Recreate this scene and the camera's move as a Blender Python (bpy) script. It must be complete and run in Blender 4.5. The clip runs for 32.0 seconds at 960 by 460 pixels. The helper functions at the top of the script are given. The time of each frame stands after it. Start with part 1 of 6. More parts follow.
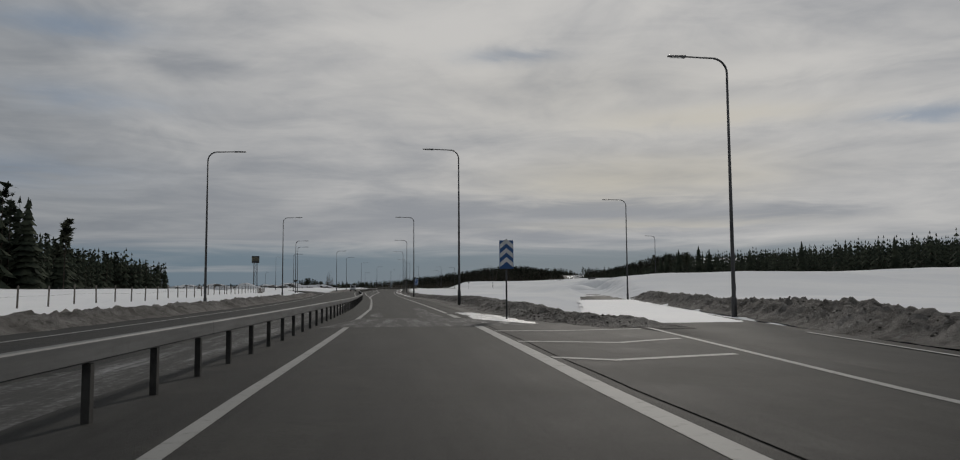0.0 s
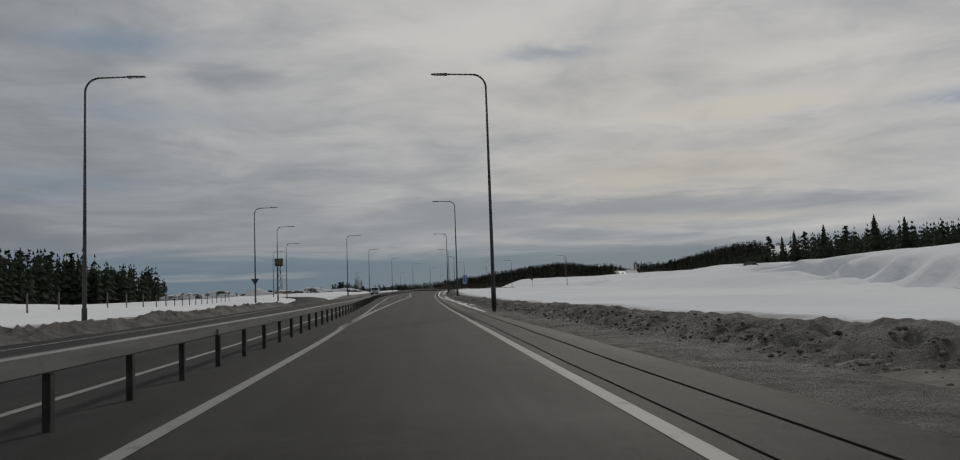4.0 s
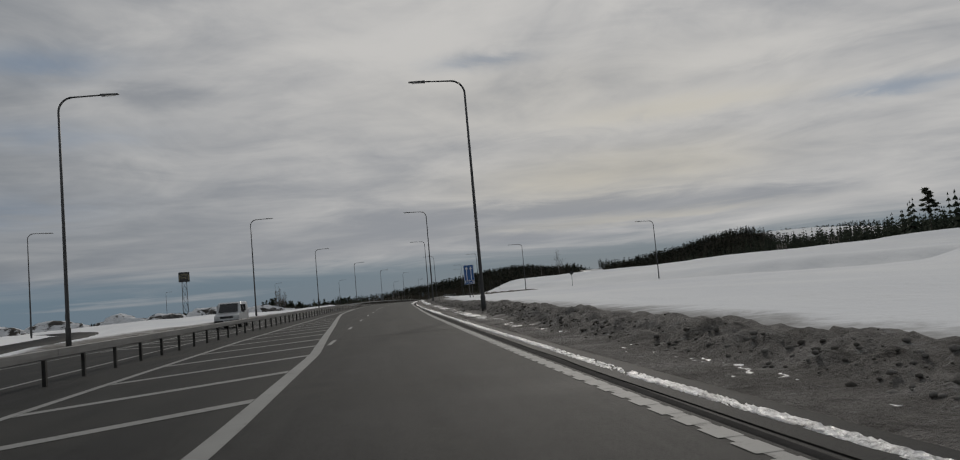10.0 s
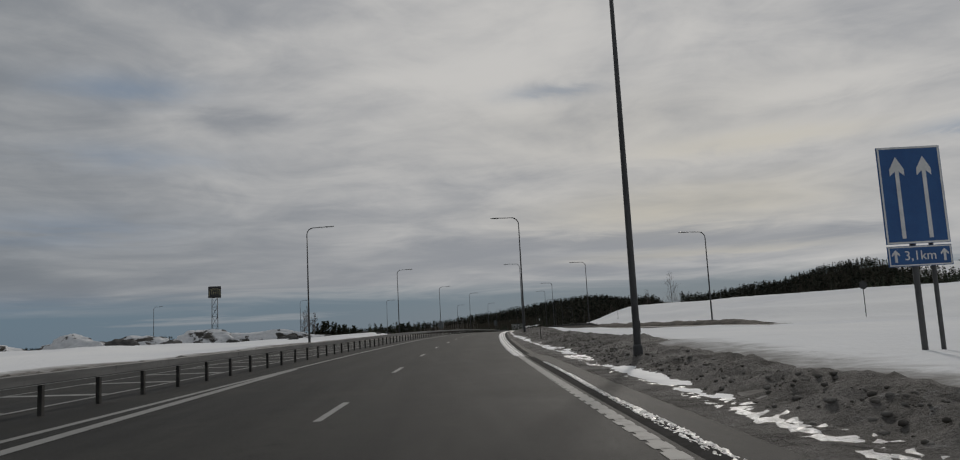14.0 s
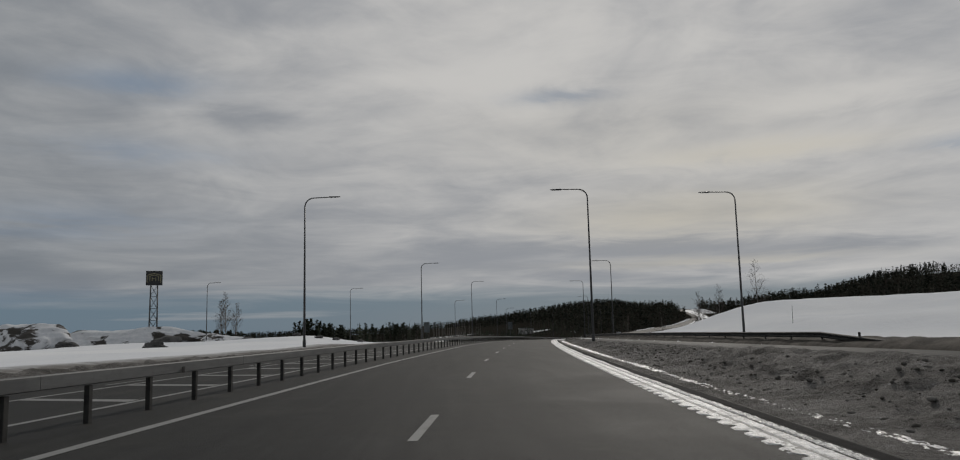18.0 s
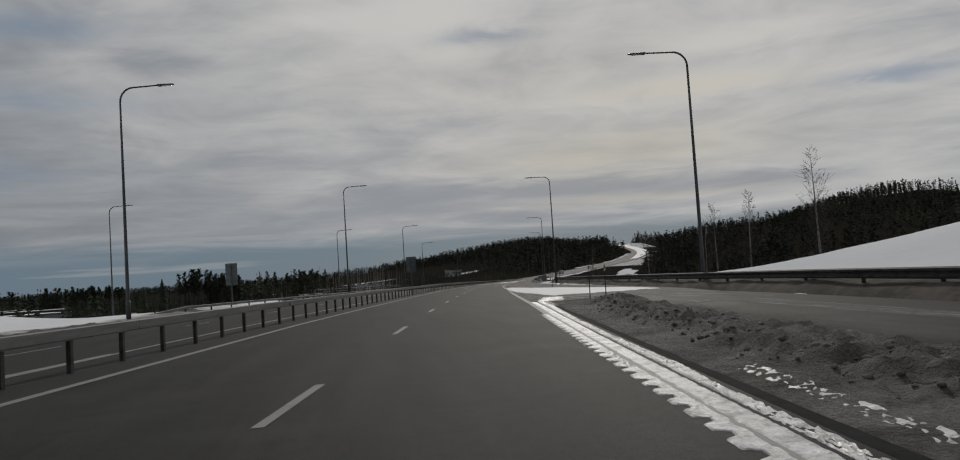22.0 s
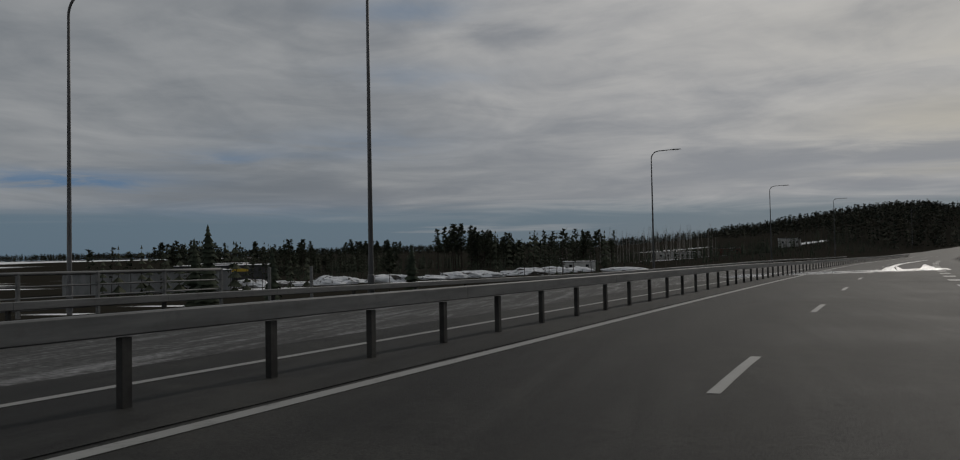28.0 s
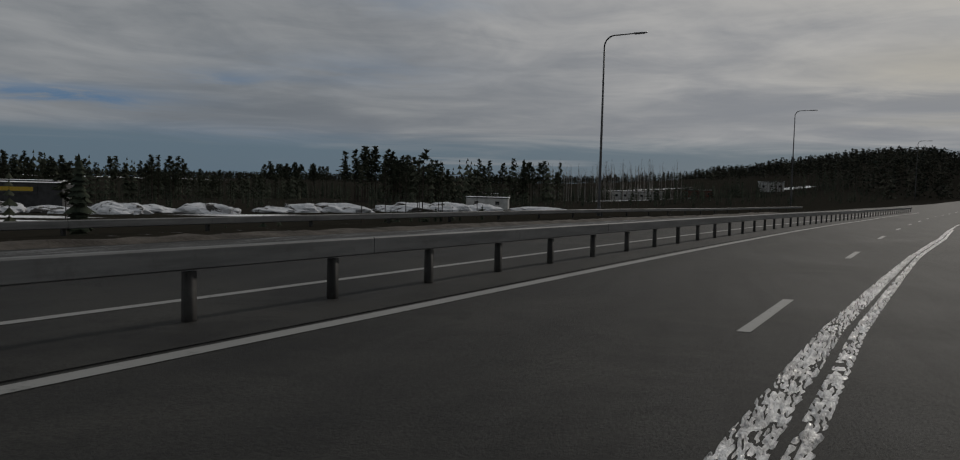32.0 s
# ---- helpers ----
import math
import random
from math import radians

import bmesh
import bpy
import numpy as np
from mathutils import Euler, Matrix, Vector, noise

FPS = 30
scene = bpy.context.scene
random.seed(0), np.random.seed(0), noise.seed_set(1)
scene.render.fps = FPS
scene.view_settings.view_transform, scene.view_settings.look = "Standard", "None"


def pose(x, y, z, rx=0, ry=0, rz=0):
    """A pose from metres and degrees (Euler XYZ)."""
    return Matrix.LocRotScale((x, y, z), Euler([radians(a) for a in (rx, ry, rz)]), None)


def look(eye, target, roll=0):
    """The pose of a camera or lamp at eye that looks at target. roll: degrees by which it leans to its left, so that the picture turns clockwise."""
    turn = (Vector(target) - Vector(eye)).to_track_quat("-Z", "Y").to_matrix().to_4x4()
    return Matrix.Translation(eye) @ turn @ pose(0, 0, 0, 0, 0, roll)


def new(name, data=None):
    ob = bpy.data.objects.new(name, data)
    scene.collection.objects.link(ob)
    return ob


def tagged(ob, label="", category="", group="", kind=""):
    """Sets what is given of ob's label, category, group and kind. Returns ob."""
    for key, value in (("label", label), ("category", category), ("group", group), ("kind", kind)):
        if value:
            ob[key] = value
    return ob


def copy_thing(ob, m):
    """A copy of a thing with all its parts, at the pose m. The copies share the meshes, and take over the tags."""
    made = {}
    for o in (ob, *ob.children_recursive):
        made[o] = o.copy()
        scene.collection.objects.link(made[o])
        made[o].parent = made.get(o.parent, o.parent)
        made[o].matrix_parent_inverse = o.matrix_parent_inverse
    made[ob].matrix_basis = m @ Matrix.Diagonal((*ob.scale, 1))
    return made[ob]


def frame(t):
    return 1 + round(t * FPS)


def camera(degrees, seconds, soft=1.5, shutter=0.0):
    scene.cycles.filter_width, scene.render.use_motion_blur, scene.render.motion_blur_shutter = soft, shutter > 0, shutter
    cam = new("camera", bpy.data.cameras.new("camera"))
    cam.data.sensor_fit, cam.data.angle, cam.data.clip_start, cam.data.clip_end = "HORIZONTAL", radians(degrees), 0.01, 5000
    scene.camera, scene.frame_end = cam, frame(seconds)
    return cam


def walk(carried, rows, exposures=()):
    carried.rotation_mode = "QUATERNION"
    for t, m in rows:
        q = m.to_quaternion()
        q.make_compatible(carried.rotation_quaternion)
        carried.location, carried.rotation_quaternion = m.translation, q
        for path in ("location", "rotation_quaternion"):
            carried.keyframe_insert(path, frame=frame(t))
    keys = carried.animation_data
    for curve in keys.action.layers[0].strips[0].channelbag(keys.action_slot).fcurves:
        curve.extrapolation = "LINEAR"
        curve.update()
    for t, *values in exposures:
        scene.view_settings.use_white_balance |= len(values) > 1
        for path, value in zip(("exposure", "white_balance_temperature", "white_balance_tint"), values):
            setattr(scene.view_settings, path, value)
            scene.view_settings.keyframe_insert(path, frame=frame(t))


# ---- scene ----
cam = camera(62.8, 32.0, soft=1.1)
PATH = [
    (0, (0.008, -0.002, 1.281), (1.205, 9.895, 2.063), -0.37),
    (0.5, (0.335, 10.597, 1.303), (1.473, 20.503, 2.070), -0.57),
    (1, (0.662, 21.459, 1.333), (1.774, 31.369, 2.077), -0.52),
    (1.5, (0.909, 32.567, 1.374), (1.984, 42.483, 2.097), -0.85),
    (2, (1.015, 44.011, 1.407), (2.025, 53.933, 2.143), -0.40),
    (2.5, (1.215, 55.179, 1.414), (2.149, 65.106, 2.185), -1.21),
    (3, (1.320, 66.191, 1.441), (2.180, 76.117, 2.289), -1.50),
    (3.5, (1.250, 77.140, 1.472), (2.013, 87.075, 2.319), -1.72),
    (5.5, (0.075, 120.157, 1.665), (0.865, 130.112, 2.184), -3.22),
    (6, (-0.138, 130.978, 1.735), (0.748, 140.921, 2.321), -3.57),
    (6.5, (-0.248, 141.637, 1.806), (0.714, 151.573, 2.407), -3.74),
    (7, (-0.368, 151.902, 1.865), (0.731, 161.819, 2.529), -4.45),
    (7.5, (-0.497, 162.456, 1.929), (0.706, 172.356, 2.668), -4.63),
    (8, (-0.533, 173.086, 2.008), (0.682, 182.985, 2.745), -5.41),
    (8.5, (-0.494, 183.778, 2.083), (0.931, 193.641, 2.909), -4.65),
    (9, (-0.427, 194.521, 2.166), (1.049, 204.376, 2.993), -3.41),
    (9.5, (-0.282, 204.933, 2.259), (1.157, 214.788, 3.163), -3.46),
    (10, (-0.077, 214.986, 2.358), (1.343, 224.848, 3.206), -5.13),
    (10.5, (0.092, 225.606, 2.453), (1.577, 235.451, 3.392), -5.37),
    (11, (0.222, 236.691, 2.560), (1.561, 246.572, 3.315), -2.87),
    (11.5, (0.520, 247.647, 2.666), (0.902, 257.618, 3.325), -1.44),
    (12, (0.933, 258.302, 2.774), (0.834, 268.273, 3.529), -2.02),
    (12.5, (1.297, 268.699, 2.885), (1.377, 278.636, 4.008), -3.48),
    (13, (1.723, 278.648, 2.992), (2.148, 288.568, 4.181), -3.69),
    (13.5, (2.157, 289.247, 3.153), (2.680, 299.162, 4.338), -3.45),
    (14, (2.527, 299.860, 3.279), (3.136, 309.760, 4.553), -2.99),
    (14.5, (2.809, 310.719, 3.351), (3.418, 320.627, 4.561), -3.40),
    (15, (3.182, 321.558, 3.439), (2.829, 331.484, 4.602), -2.90),
    (15.5, (3.684, 332.318, 3.540), (2.574, 342.182, 4.754), -2.63),
    (17.5, (5.925, 375.901, 3.910), (5.716, 385.824, 5.132), -2.05),
    (18, (6.599, 386.800, 4.033), (7.142, 396.698, 5.346), -1.44),
    (18.5, (7.316, 397.669, 4.086), (8.067, 407.584, 5.156), -0.67),
    (19, (8.238, 408.313, 4.118), (9.007, 418.232, 5.129), -1.21),
    (19.5, (9.299, 418.545, 4.184), (10.090, 428.467, 5.146), -1.94),
    (20, (10.565, 429.110, 4.235), (11.392, 439.031, 5.175), -2.35),
    (20.5, (12.049, 439.856, 4.264), (13.014, 449.764, 5.205), -2.72),
    (21, (13.608, 450.813, 4.278), (14.256, 460.748, 5.213), -1.99),
    (21.5, (15.271, 461.845, 4.287), (16.127, 471.772, 5.131), -2.67),
    (22, (16.978, 472.321, 4.286), (18.428, 482.200, 4.838), -3.67),
    (22.5, (18.529, 482.982, 4.270), (20.110, 492.842, 4.807), -4.23),
    (23, (20.070, 493.842, 4.241), (21.537, 503.719, 4.780), -3.17),
    (23.5, (21.757, 504.856, 4.205), (21.075, 514.827, 4.554), -1.85),
    (24, (23.454, 516.161, 4.133), (22.950, 526.129, 4.751), -2.07),
    (24.5, (25.067, 527.317, 4.058), (24.989, 537.296, 4.697), -2.03),
    (26.5, (31.287, 569.149, 3.752), (30.172, 579.076, 4.232), -0.97),
    (27, (33.067, 579.779, 3.681), (30.877, 589.526, 4.130), -0.36),
    (27.5, (34.928, 590.674, 3.578), (32.136, 600.272, 3.869), 0.61),
    (28, (36.886, 601.544, 3.476), (34.162, 611.161, 3.755), -1.04),
    (28.5, (38.917, 612.046, 3.373), (36.491, 621.739, 3.774), -0.78),
    (29, (40.952, 622.112, 3.275), (39.469, 631.992, 2.843), 2.25),
    (29.5, (43.103, 632.030, 3.178), (41.336, 641.860, 2.680), 3.22),
    (30, (45.400, 641.962, 3.101), (42.898, 651.621, 2.434), 2.39),
    (30.5, (47.641, 652.116, 3.009), (45.000, 661.742, 2.409), 2.17),
    (31, (49.873, 662.407, 2.915), (47.194, 672.027, 2.398), 1.58),
    (31.5, (52.195, 672.560, 2.825), (49.529, 682.182, 2.261), 1.39),
    (32, (54.598, 682.511, 2.750), (51.905, 692.124, 2.177), 1.47),
]
walk(cam, [(t, look(eye, target, roll)) for t, eye, target, roll in PATH], ((0, 0.0), (24.5, 0.0), (26.5, -0.08), (28, -0.18), (29, -0.20), (32, -0.26)))

# ---- world, sun ----
SUN_AZ, SUN_EL = radians(19.0), radians(27.0)      # azimuth from +y towards +x
SUN_DIR = Vector((math.sin(SUN_AZ) * math.cos(SUN_EL), math.cos(SUN_AZ) * math.cos(SUN_EL), math.sin(SUN_EL)))
world = bpy.data.worlds.new("overcast_sky")
scene.world = world
world.use_nodes = True


class Nodes:
    """Short hand for building node trees."""

    def __init__(self, tree):
        self.tree, self.n, self.l = tree, tree.nodes, tree.links
        self.n.clear()

    def add(self, kind, **inputs):
        node = self.n.new(kind)
        for key, value in inputs.items():
            key = key.replace("_", " ")
            if isinstance(value, bpy.types.NodeSocket):
                self.l.new(value, node.inputs[key])
            else:
                node.inputs[key].default_value = value
        return node

    def math(self, op, a, b=0.0, c=0.0, clamp=False):
        node = self.n.new("ShaderNodeMath")
        node.operation, node.use_clamp = op, clamp
        for k, v in enumerate((a, b, c)):
            if isinstance(v, bpy.types.NodeSocket):
                self.l.new(v, node.inputs[k])
            else:
                node.inputs[k].default_value = v
        return node.outputs[0]

    def mix(self, fac, a, b, blend="MIX"):
        node = self.n.new("ShaderNodeMix")
        node.data_type, node.blend_type = "RGBA", blend
        for k, v in ((0, fac), (6, a), (7, b)):
            if isinstance(v, bpy.types.NodeSocket):
                self.l.new(v, node.inputs[k])
            else:
                node.inputs[k].default_value = v if k == 0 else (*v, 1.0)[:4]
        return node.outputs[2]

    def noise(self, vector, scale, detail=4.0, rough=0.55, distort=0.0):
        node = self.n.new("ShaderNodeTexNoise")
        self.l.new(vector, node.inputs["Vector"])
        node.inputs["Scale"].default_value = scale
        node.inputs["Detail"].default_value = detail
        node.inputs["Roughness"].default_value = rough
        node.inputs["Distortion"].default_value = distort
        return node.outputs["Fac"]

    def ramp(self, fac, lo, hi):
        node = self.n.new("ShaderNodeMapRange")
        node.interpolation_type = "SMOOTHSTEP"
        self.l.new(fac, node.inputs[0])
        node.inputs[1].default_value, node.inputs[2].default_value = lo, hi
        return node.outputs[0]

    def stretch(self, vector, scale, turn=(0, 0, 0), shift=(0, 0, 0)):
        node = self.n.new("ShaderNodeMapping")
        self.l.new(vector, node.inputs["Vector"])
        node.inputs["Scale"].default_value = scale
        node.inputs["Rotation"].default_value = turn
        node.inputs["Location"].default_value = shift
        return node.outputs[0]


def build_sky():
    t = Nodes(world.node_tree)
    sky = t.n.new("ShaderNodeTexSky")
    sky.sky_type, sky.sun_disc = "NISHITA", False
    sky.sun_elevation, sky.sun_rotation = SUN_EL, SUN_AZ
    blue = t.mix(1.0, sky.outputs[0], (SKY_GAIN, SKY_GAIN, SKY_GAIN), "MULTIPLY")
    d = t.n.new("ShaderNodeTexCoord").outputs["Generated"]
    sep = t.n.new("ShaderNodeSeparateXYZ")
    t.l.new(d, sep.inputs[0])
    z = t.math("MAXIMUM", sep.outputs[2], 0.0)
    # bearing and height in degrees, bent a little so that cloud edges are uneven
    az0 = t.math("MULTIPLY", t.math("ARCTAN2", sep.outputs[0], sep.outputs[1]), 57.2958)
    el0 = t.math("MULTIPLY", t.math("ARCSINE", z), 57.2958)
    # clouds lie in a sheet: they flatten towards the horizon
    high = t.math("LOGARITHM", t.math("ADD", el0, 2.5), 2.718)
    flat = t.n.new("ShaderNodeCombineXYZ")
    t.l.new(t.math("MULTIPLY", az0, 0.1), flat.inputs[0])
    t.l.new(t.math("MULTIPLY", high, 4.2), flat.inputs[1])
    t.l.new(t.math("MULTIPLY", sep.outputs[1], 1.5), flat.inputs[2])
    sheet = flat.outputs[0]
    bend = t.noise(sheet, 0.9, 5, 0.6, 0.3)
    ripple = t.noise(t.stretch(sheet, (1.1, 1.6, 1), (0, 0, 0.2), (4.3, 9.1, 2.0)), 1.2, 7, 0.62, 1.0)
    az = t.math("ADD", az0, t.math("MULTIPLY", t.math("SUBTRACT", bend, 0.5), 7.0))
    el = t.math("ADD", el0, t.math("MULTIPLY", t.math("SUBTRACT", ripple, 0.5), 1.7))

    def bank_of_cloud(a, e, wide, tall, amount):
        u = t.math("DIVIDE", t.math("SUBTRACT", az, a), wide)
        v = t.math("DIVIDE", t.math("SUBTRACT", el, e), tall)
        r = t.math("ADD", t.math("MULTIPLY", u, u), t.math("MULTIPLY", v, v))
        return t.math("MULTIPLY", t.math("POWER", 2.718, t.math("MULTIPLY", r, -1.0)), amount)

    def total(rows):
        out = bank_of_cloud(*rows[0])
        for row in rows[1:]:
            out = t.math("ADD", out, bank_of_cloud(*row))
        return out

    broad = t.noise(t.stretch(sheet, (0.42, 0.36, 1), (0, 0, 0.18), (2.2, 5.5, 0)), 1.0, 5, 0.52, 0.8)
    wisps = t.noise(t.stretch(sheet, (0.62, 0.95, 1), (0, 0, 0.16), (3.1, 1.7, 0)), 1.15, 6, 0.56, 1.2)
    light = t.math("ADD", t.math("MULTIPLY", broad, 0.52), t.math("ADD", t.math("MULTIPLY", wisps, 0.32), t.math("MULTIPLY", ripple, 0.16)))
    light = t.math("ADD", light, total(BRIGHT_BANKS))
    light = t.math("SUBTRACT", light, total(DARK_BANKS))
    tone = t.ramp(light, 0.29, 0.67)
    # thinner, brighter cloud in front of the hidden sun, greyer and bluer away from it
    dot = t.n.new("ShaderNodeVectorMath")
    dot.operation = "DOT_PRODUCT"
    t.l.new(d, dot.inputs[0])
    dot.inputs[1].default_value = SUN_DIR
    near = t.ramp(dot.outputs["Value"], 0.58, 0.99)
    cloud = t.mix(near, t.mix(tone, CLOUD_DARK_FAR, CLOUD_LIGHT_FAR), t.mix(tone, CLOUD_DARK, CLOUD_LIGHT))
    warm = t.math("MINIMUM", total(WARM_BANKS), 1.0)
    cloud = t.mix(t.math("MULTIPLY", warm, t.math("ADD", t.math("MULTIPLY", tone, 0.5), 0.5)), cloud, WARM_CLOUD)
    # clear strip along the horizon, and gaps in the sheet
    edge = t.math("ADD", el0, t.math("MULTIPLY", t.math("SUBTRACT", wisps, 0.5), 1.8))
    cover = t.ramp(edge, 2.2, 3.9)
    streak = t.noise(t.stretch(d, (2.0, 2.0, 26.0), (0, 0, 0), (1, 4, 0.3)), 1.5, 5, 0.6, 0.4)
    cover = t.math("MAXIMUM", cover, t.math("MULTIPLY", t.math("MULTIPLY", t.ramp(streak, 0.58, 0.74), t.ramp(el0, 0.6, 1.8)), 0.7))
    open_sky = t.math("MULTIPLY", total(GAPS), t.ramp(ripple, 0.25, 0.60))
    gap = t.math("MINIMUM", open_sky, 0.92)
    strip = t.mix(0.94, blue, HORIZON_BLUE)
    colour = t.mix(cover, strip, t.mix(gap, cloud, GAP_BLUE))
    back = t.add("ShaderNodeBackground", Color=colour, Strength=1.0)
    out = t.n.new("ShaderNodeOutputWorld")
    t.l.new(back.outputs[0], out.inputs[0])


SKY_GAIN = 0.06
HORIZON_BLUE = (0.112, 0.168, 0.222)
GAP_BLUE = (0.105, 0.185, 0.30)
CLOUD_DARK = (0.29, 0.302, 0.325)
CLOUD_LIGHT = (0.545, 0.535, 0.52)
CLOUD_DARK_FAR = (0.172, 0.192, 0.215)
CLOUD_LIGHT_FAR = (0.345, 0.356, 0.366)
WARM_CLOUD = (0.53, 0.49, 0.40)
# bearing, height, half width, half height, amount
BRIGHT_BANKS = ((2.0, 18.0, 8, 1.6, 0.09), (0.0, 11.0, 16, 4.0, 0.06), (24.0, 12.0, 9, 1.0, 0.14), (17.0, 20.0, 8, 2.0, 0.08), (30.0, 15.0, 6, 0.8, 0.10))
DARK_BANKS = ((13.0, 5.9, 11, 0.55, 0.16), (29.0, 5.3, 6, 0.5, 0.15), (-13.1, 15.3, 3.2, 0.7, 0.16), (8.6, 17.0, 4, 0.6, 0.13), (-9.0, 4.6, 9, 0.8, 0.06), (-11.0, 6.5, 20, 4.5, 0.20))
WARM_BANKS = ((18.4, 8.1, 10, 1.7, 0.75), (19.0, 4.7, 9, 0.35, 0.55), (24.0, 12.0, 8, 0.8, 0.40), (14.0, 14.0, 14, 3.0, 0.22))
GAPS = ((-20.9, 17.3, 5, 1.0, 0.45), (-20.5, 12.8, 6, 0.9, 0.32), (-25.0, 8.0, 8, 1.2, 0.30), (-44.0, 5.2, 7, 0.6, 0.95), (-34.0, 6.9, 4, 0.5, 0.5), (8.6, 17.0, 3.5, 0.5, 0.35), (37.0, 11.2, 4, 0.5, 0.5), (-34.0, 2.8, 12, 1.0, 0.4))
build_sky()

sun = new("sun", bpy.data.lights.new("sun", "SUN"))
sun.data.energy, sun.data.angle, sun.data.color = 1.15, radians(4.0), (1.0, 0.94, 0.86)
sun.matrix_world = look(SUN_DIR * 200, (0, 0, 0))


# ---- materials ----
def material(name, build, rough=0.8, metal=0.0, spec=0.5):
    """A principled material; build(t, position) returns a colour socket or tuple, and optionally a height socket and a roughness socket."""
    mat = bpy.data.materials.new(name)
    mat.use_nodes = True
    t = Nodes(mat.node_tree)
    where = t.n.new("ShaderNodeNewGeometry").outputs["Position"]
    made = build(t, where)
    colour, height, rough_socket, bump = (list(made) + [None, None, None])[:4] if isinstance(made, list) else (made, None, None, None)
    bsdf = t.n.new("ShaderNodeBsdfPrincipled")
    if isinstance(colour, bpy.types.NodeSocket):
        t.l.new(colour, bsdf.inputs["Base Color"])
    else:
        bsdf.inputs["Base Color"].default_value = (*colour, 1.0)
    bsdf.inputs["Roughness"].default_value, bsdf.inputs["Metallic"].default_value = rough, metal
    bsdf.inputs["Specular IOR Level"].default_value = spec
    if rough_socket:
        t.l.new(rough_socket, bsdf.inputs["Roughness"])
    if height:
        b = t.add("ShaderNodeBump", Height=height, Strength=1.0, Distance=bump or 0.02)
        t.l.new(b.outputs[0], bsdf.inputs["Normal"])
    out = t.n.new("ShaderNodeOutputMaterial")
    t.l.new(bsdf.outputs[0], out.inputs[0])
    return mat


def two_tone(a, b, scale, lo=0.35, hi=0.65, bump=0.0, fine=30.0, scale_xyz=(1, 1, 1), amount=0.25):
    def build(t, where):
        v = t.stretch(where, scale_xyz)
        big = t.ramp(t.noise(v, scale, 6, 0.6), lo, hi)
        grain = t.noise(v, fine, 4, 0.6)
        colour = t.mix(big, a, b)
        colour = t.mix(t.math("MULTIPLY", grain, amount), colour, (0.0, 0.0, 0.0))
        return [colour, grain, None, bump] if bump else colour
    return build


def asphalt_build(t, where):
    # polished wheel tracks and dusty strips between them, stains, and a fine stone grain
    across = t.n.new("ShaderNodeAttribute")
    across.attribute_name = "across"
    wander = t.math("MULTIPLY", t.math("SUBTRACT", t.noise(t.stretch(where, (0.05, 0.05, 1)), 1.0, 3, 0.5), 0.5), 0.7)
    place = t.math("ADD", across.outputs["Fac"], wander)
    tracks = None
    for a in (-0.42, 1.15, -4.3, -2.8, -9.3, -10.8):
        u = t.math("DIVIDE", t.math("SUBTRACT", place, a), 0.42)
        bump = t.math("POWER", 2.718, t.math("MULTIPLY", t.math("MULTIPLY", u, u), -1.0))
        tracks = bump if tracks is None else t.math("ADD", tracks, bump)
    streak = t.noise(t.stretch(where, (1.1, 0.05, 1), (0, 0, -0.1)), 1.4, 5, 0.62, 0.4)
    stain = t.noise(where, 0.28, 7, 0.68, 0.6)
    blot = t.noise(where, 1.7, 6, 0.7, 0.4)
    grain = t.noise(where, 38.0, 4, 0.75)
    colour = t.mix(t.ramp(streak, 0.32, 0.70), (0.022, 0.022, 0.0208), (0.040, 0.0395, 0.037))
    colour = t.mix(t.math("MULTIPLY", t.ramp(stain, 0.44, 0.68), 0.9), colour, (0.056, 0.0545, 0.0495))
    colour = t.mix(t.math("MULTIPLY", t.ramp(blot, 0.52, 0.74), 0.6), colour, (0.021, 0.021, 0.0205))
    colour = t.mix(t.math("MULTIPLY", tracks, 0.42), colour, (0.024, 0.024, 0.0235))
    colour = t.mix(t.math("MULTIPLY", t.ramp(grain, 0.42, 0.66), 0.55), colour, (0.012, 0.012, 0.0125))
    rough = t.math("ADD", t.math("MULTIPLY", stain, 0.25), 0.62)
    return [colour, t.math("ADD", grain, blot), rough, 0.008]


def wet_build(t, where):
    stain = t.noise(where, 0.8, 6, 0.65, 0.6)
    colour = t.mix(t.ramp(stain, 0.35, 0.65), (0.035, 0.036, 0.038), (0.075, 0.076, 0.078))
    rough = t.math("ADD", t.math("MULTIPLY", t.ramp(stain, 0.4, 0.6), 0.20), 0.16)
    return [colour, t.noise(where, 6.0, 5, 0.65), rough, 0.010]


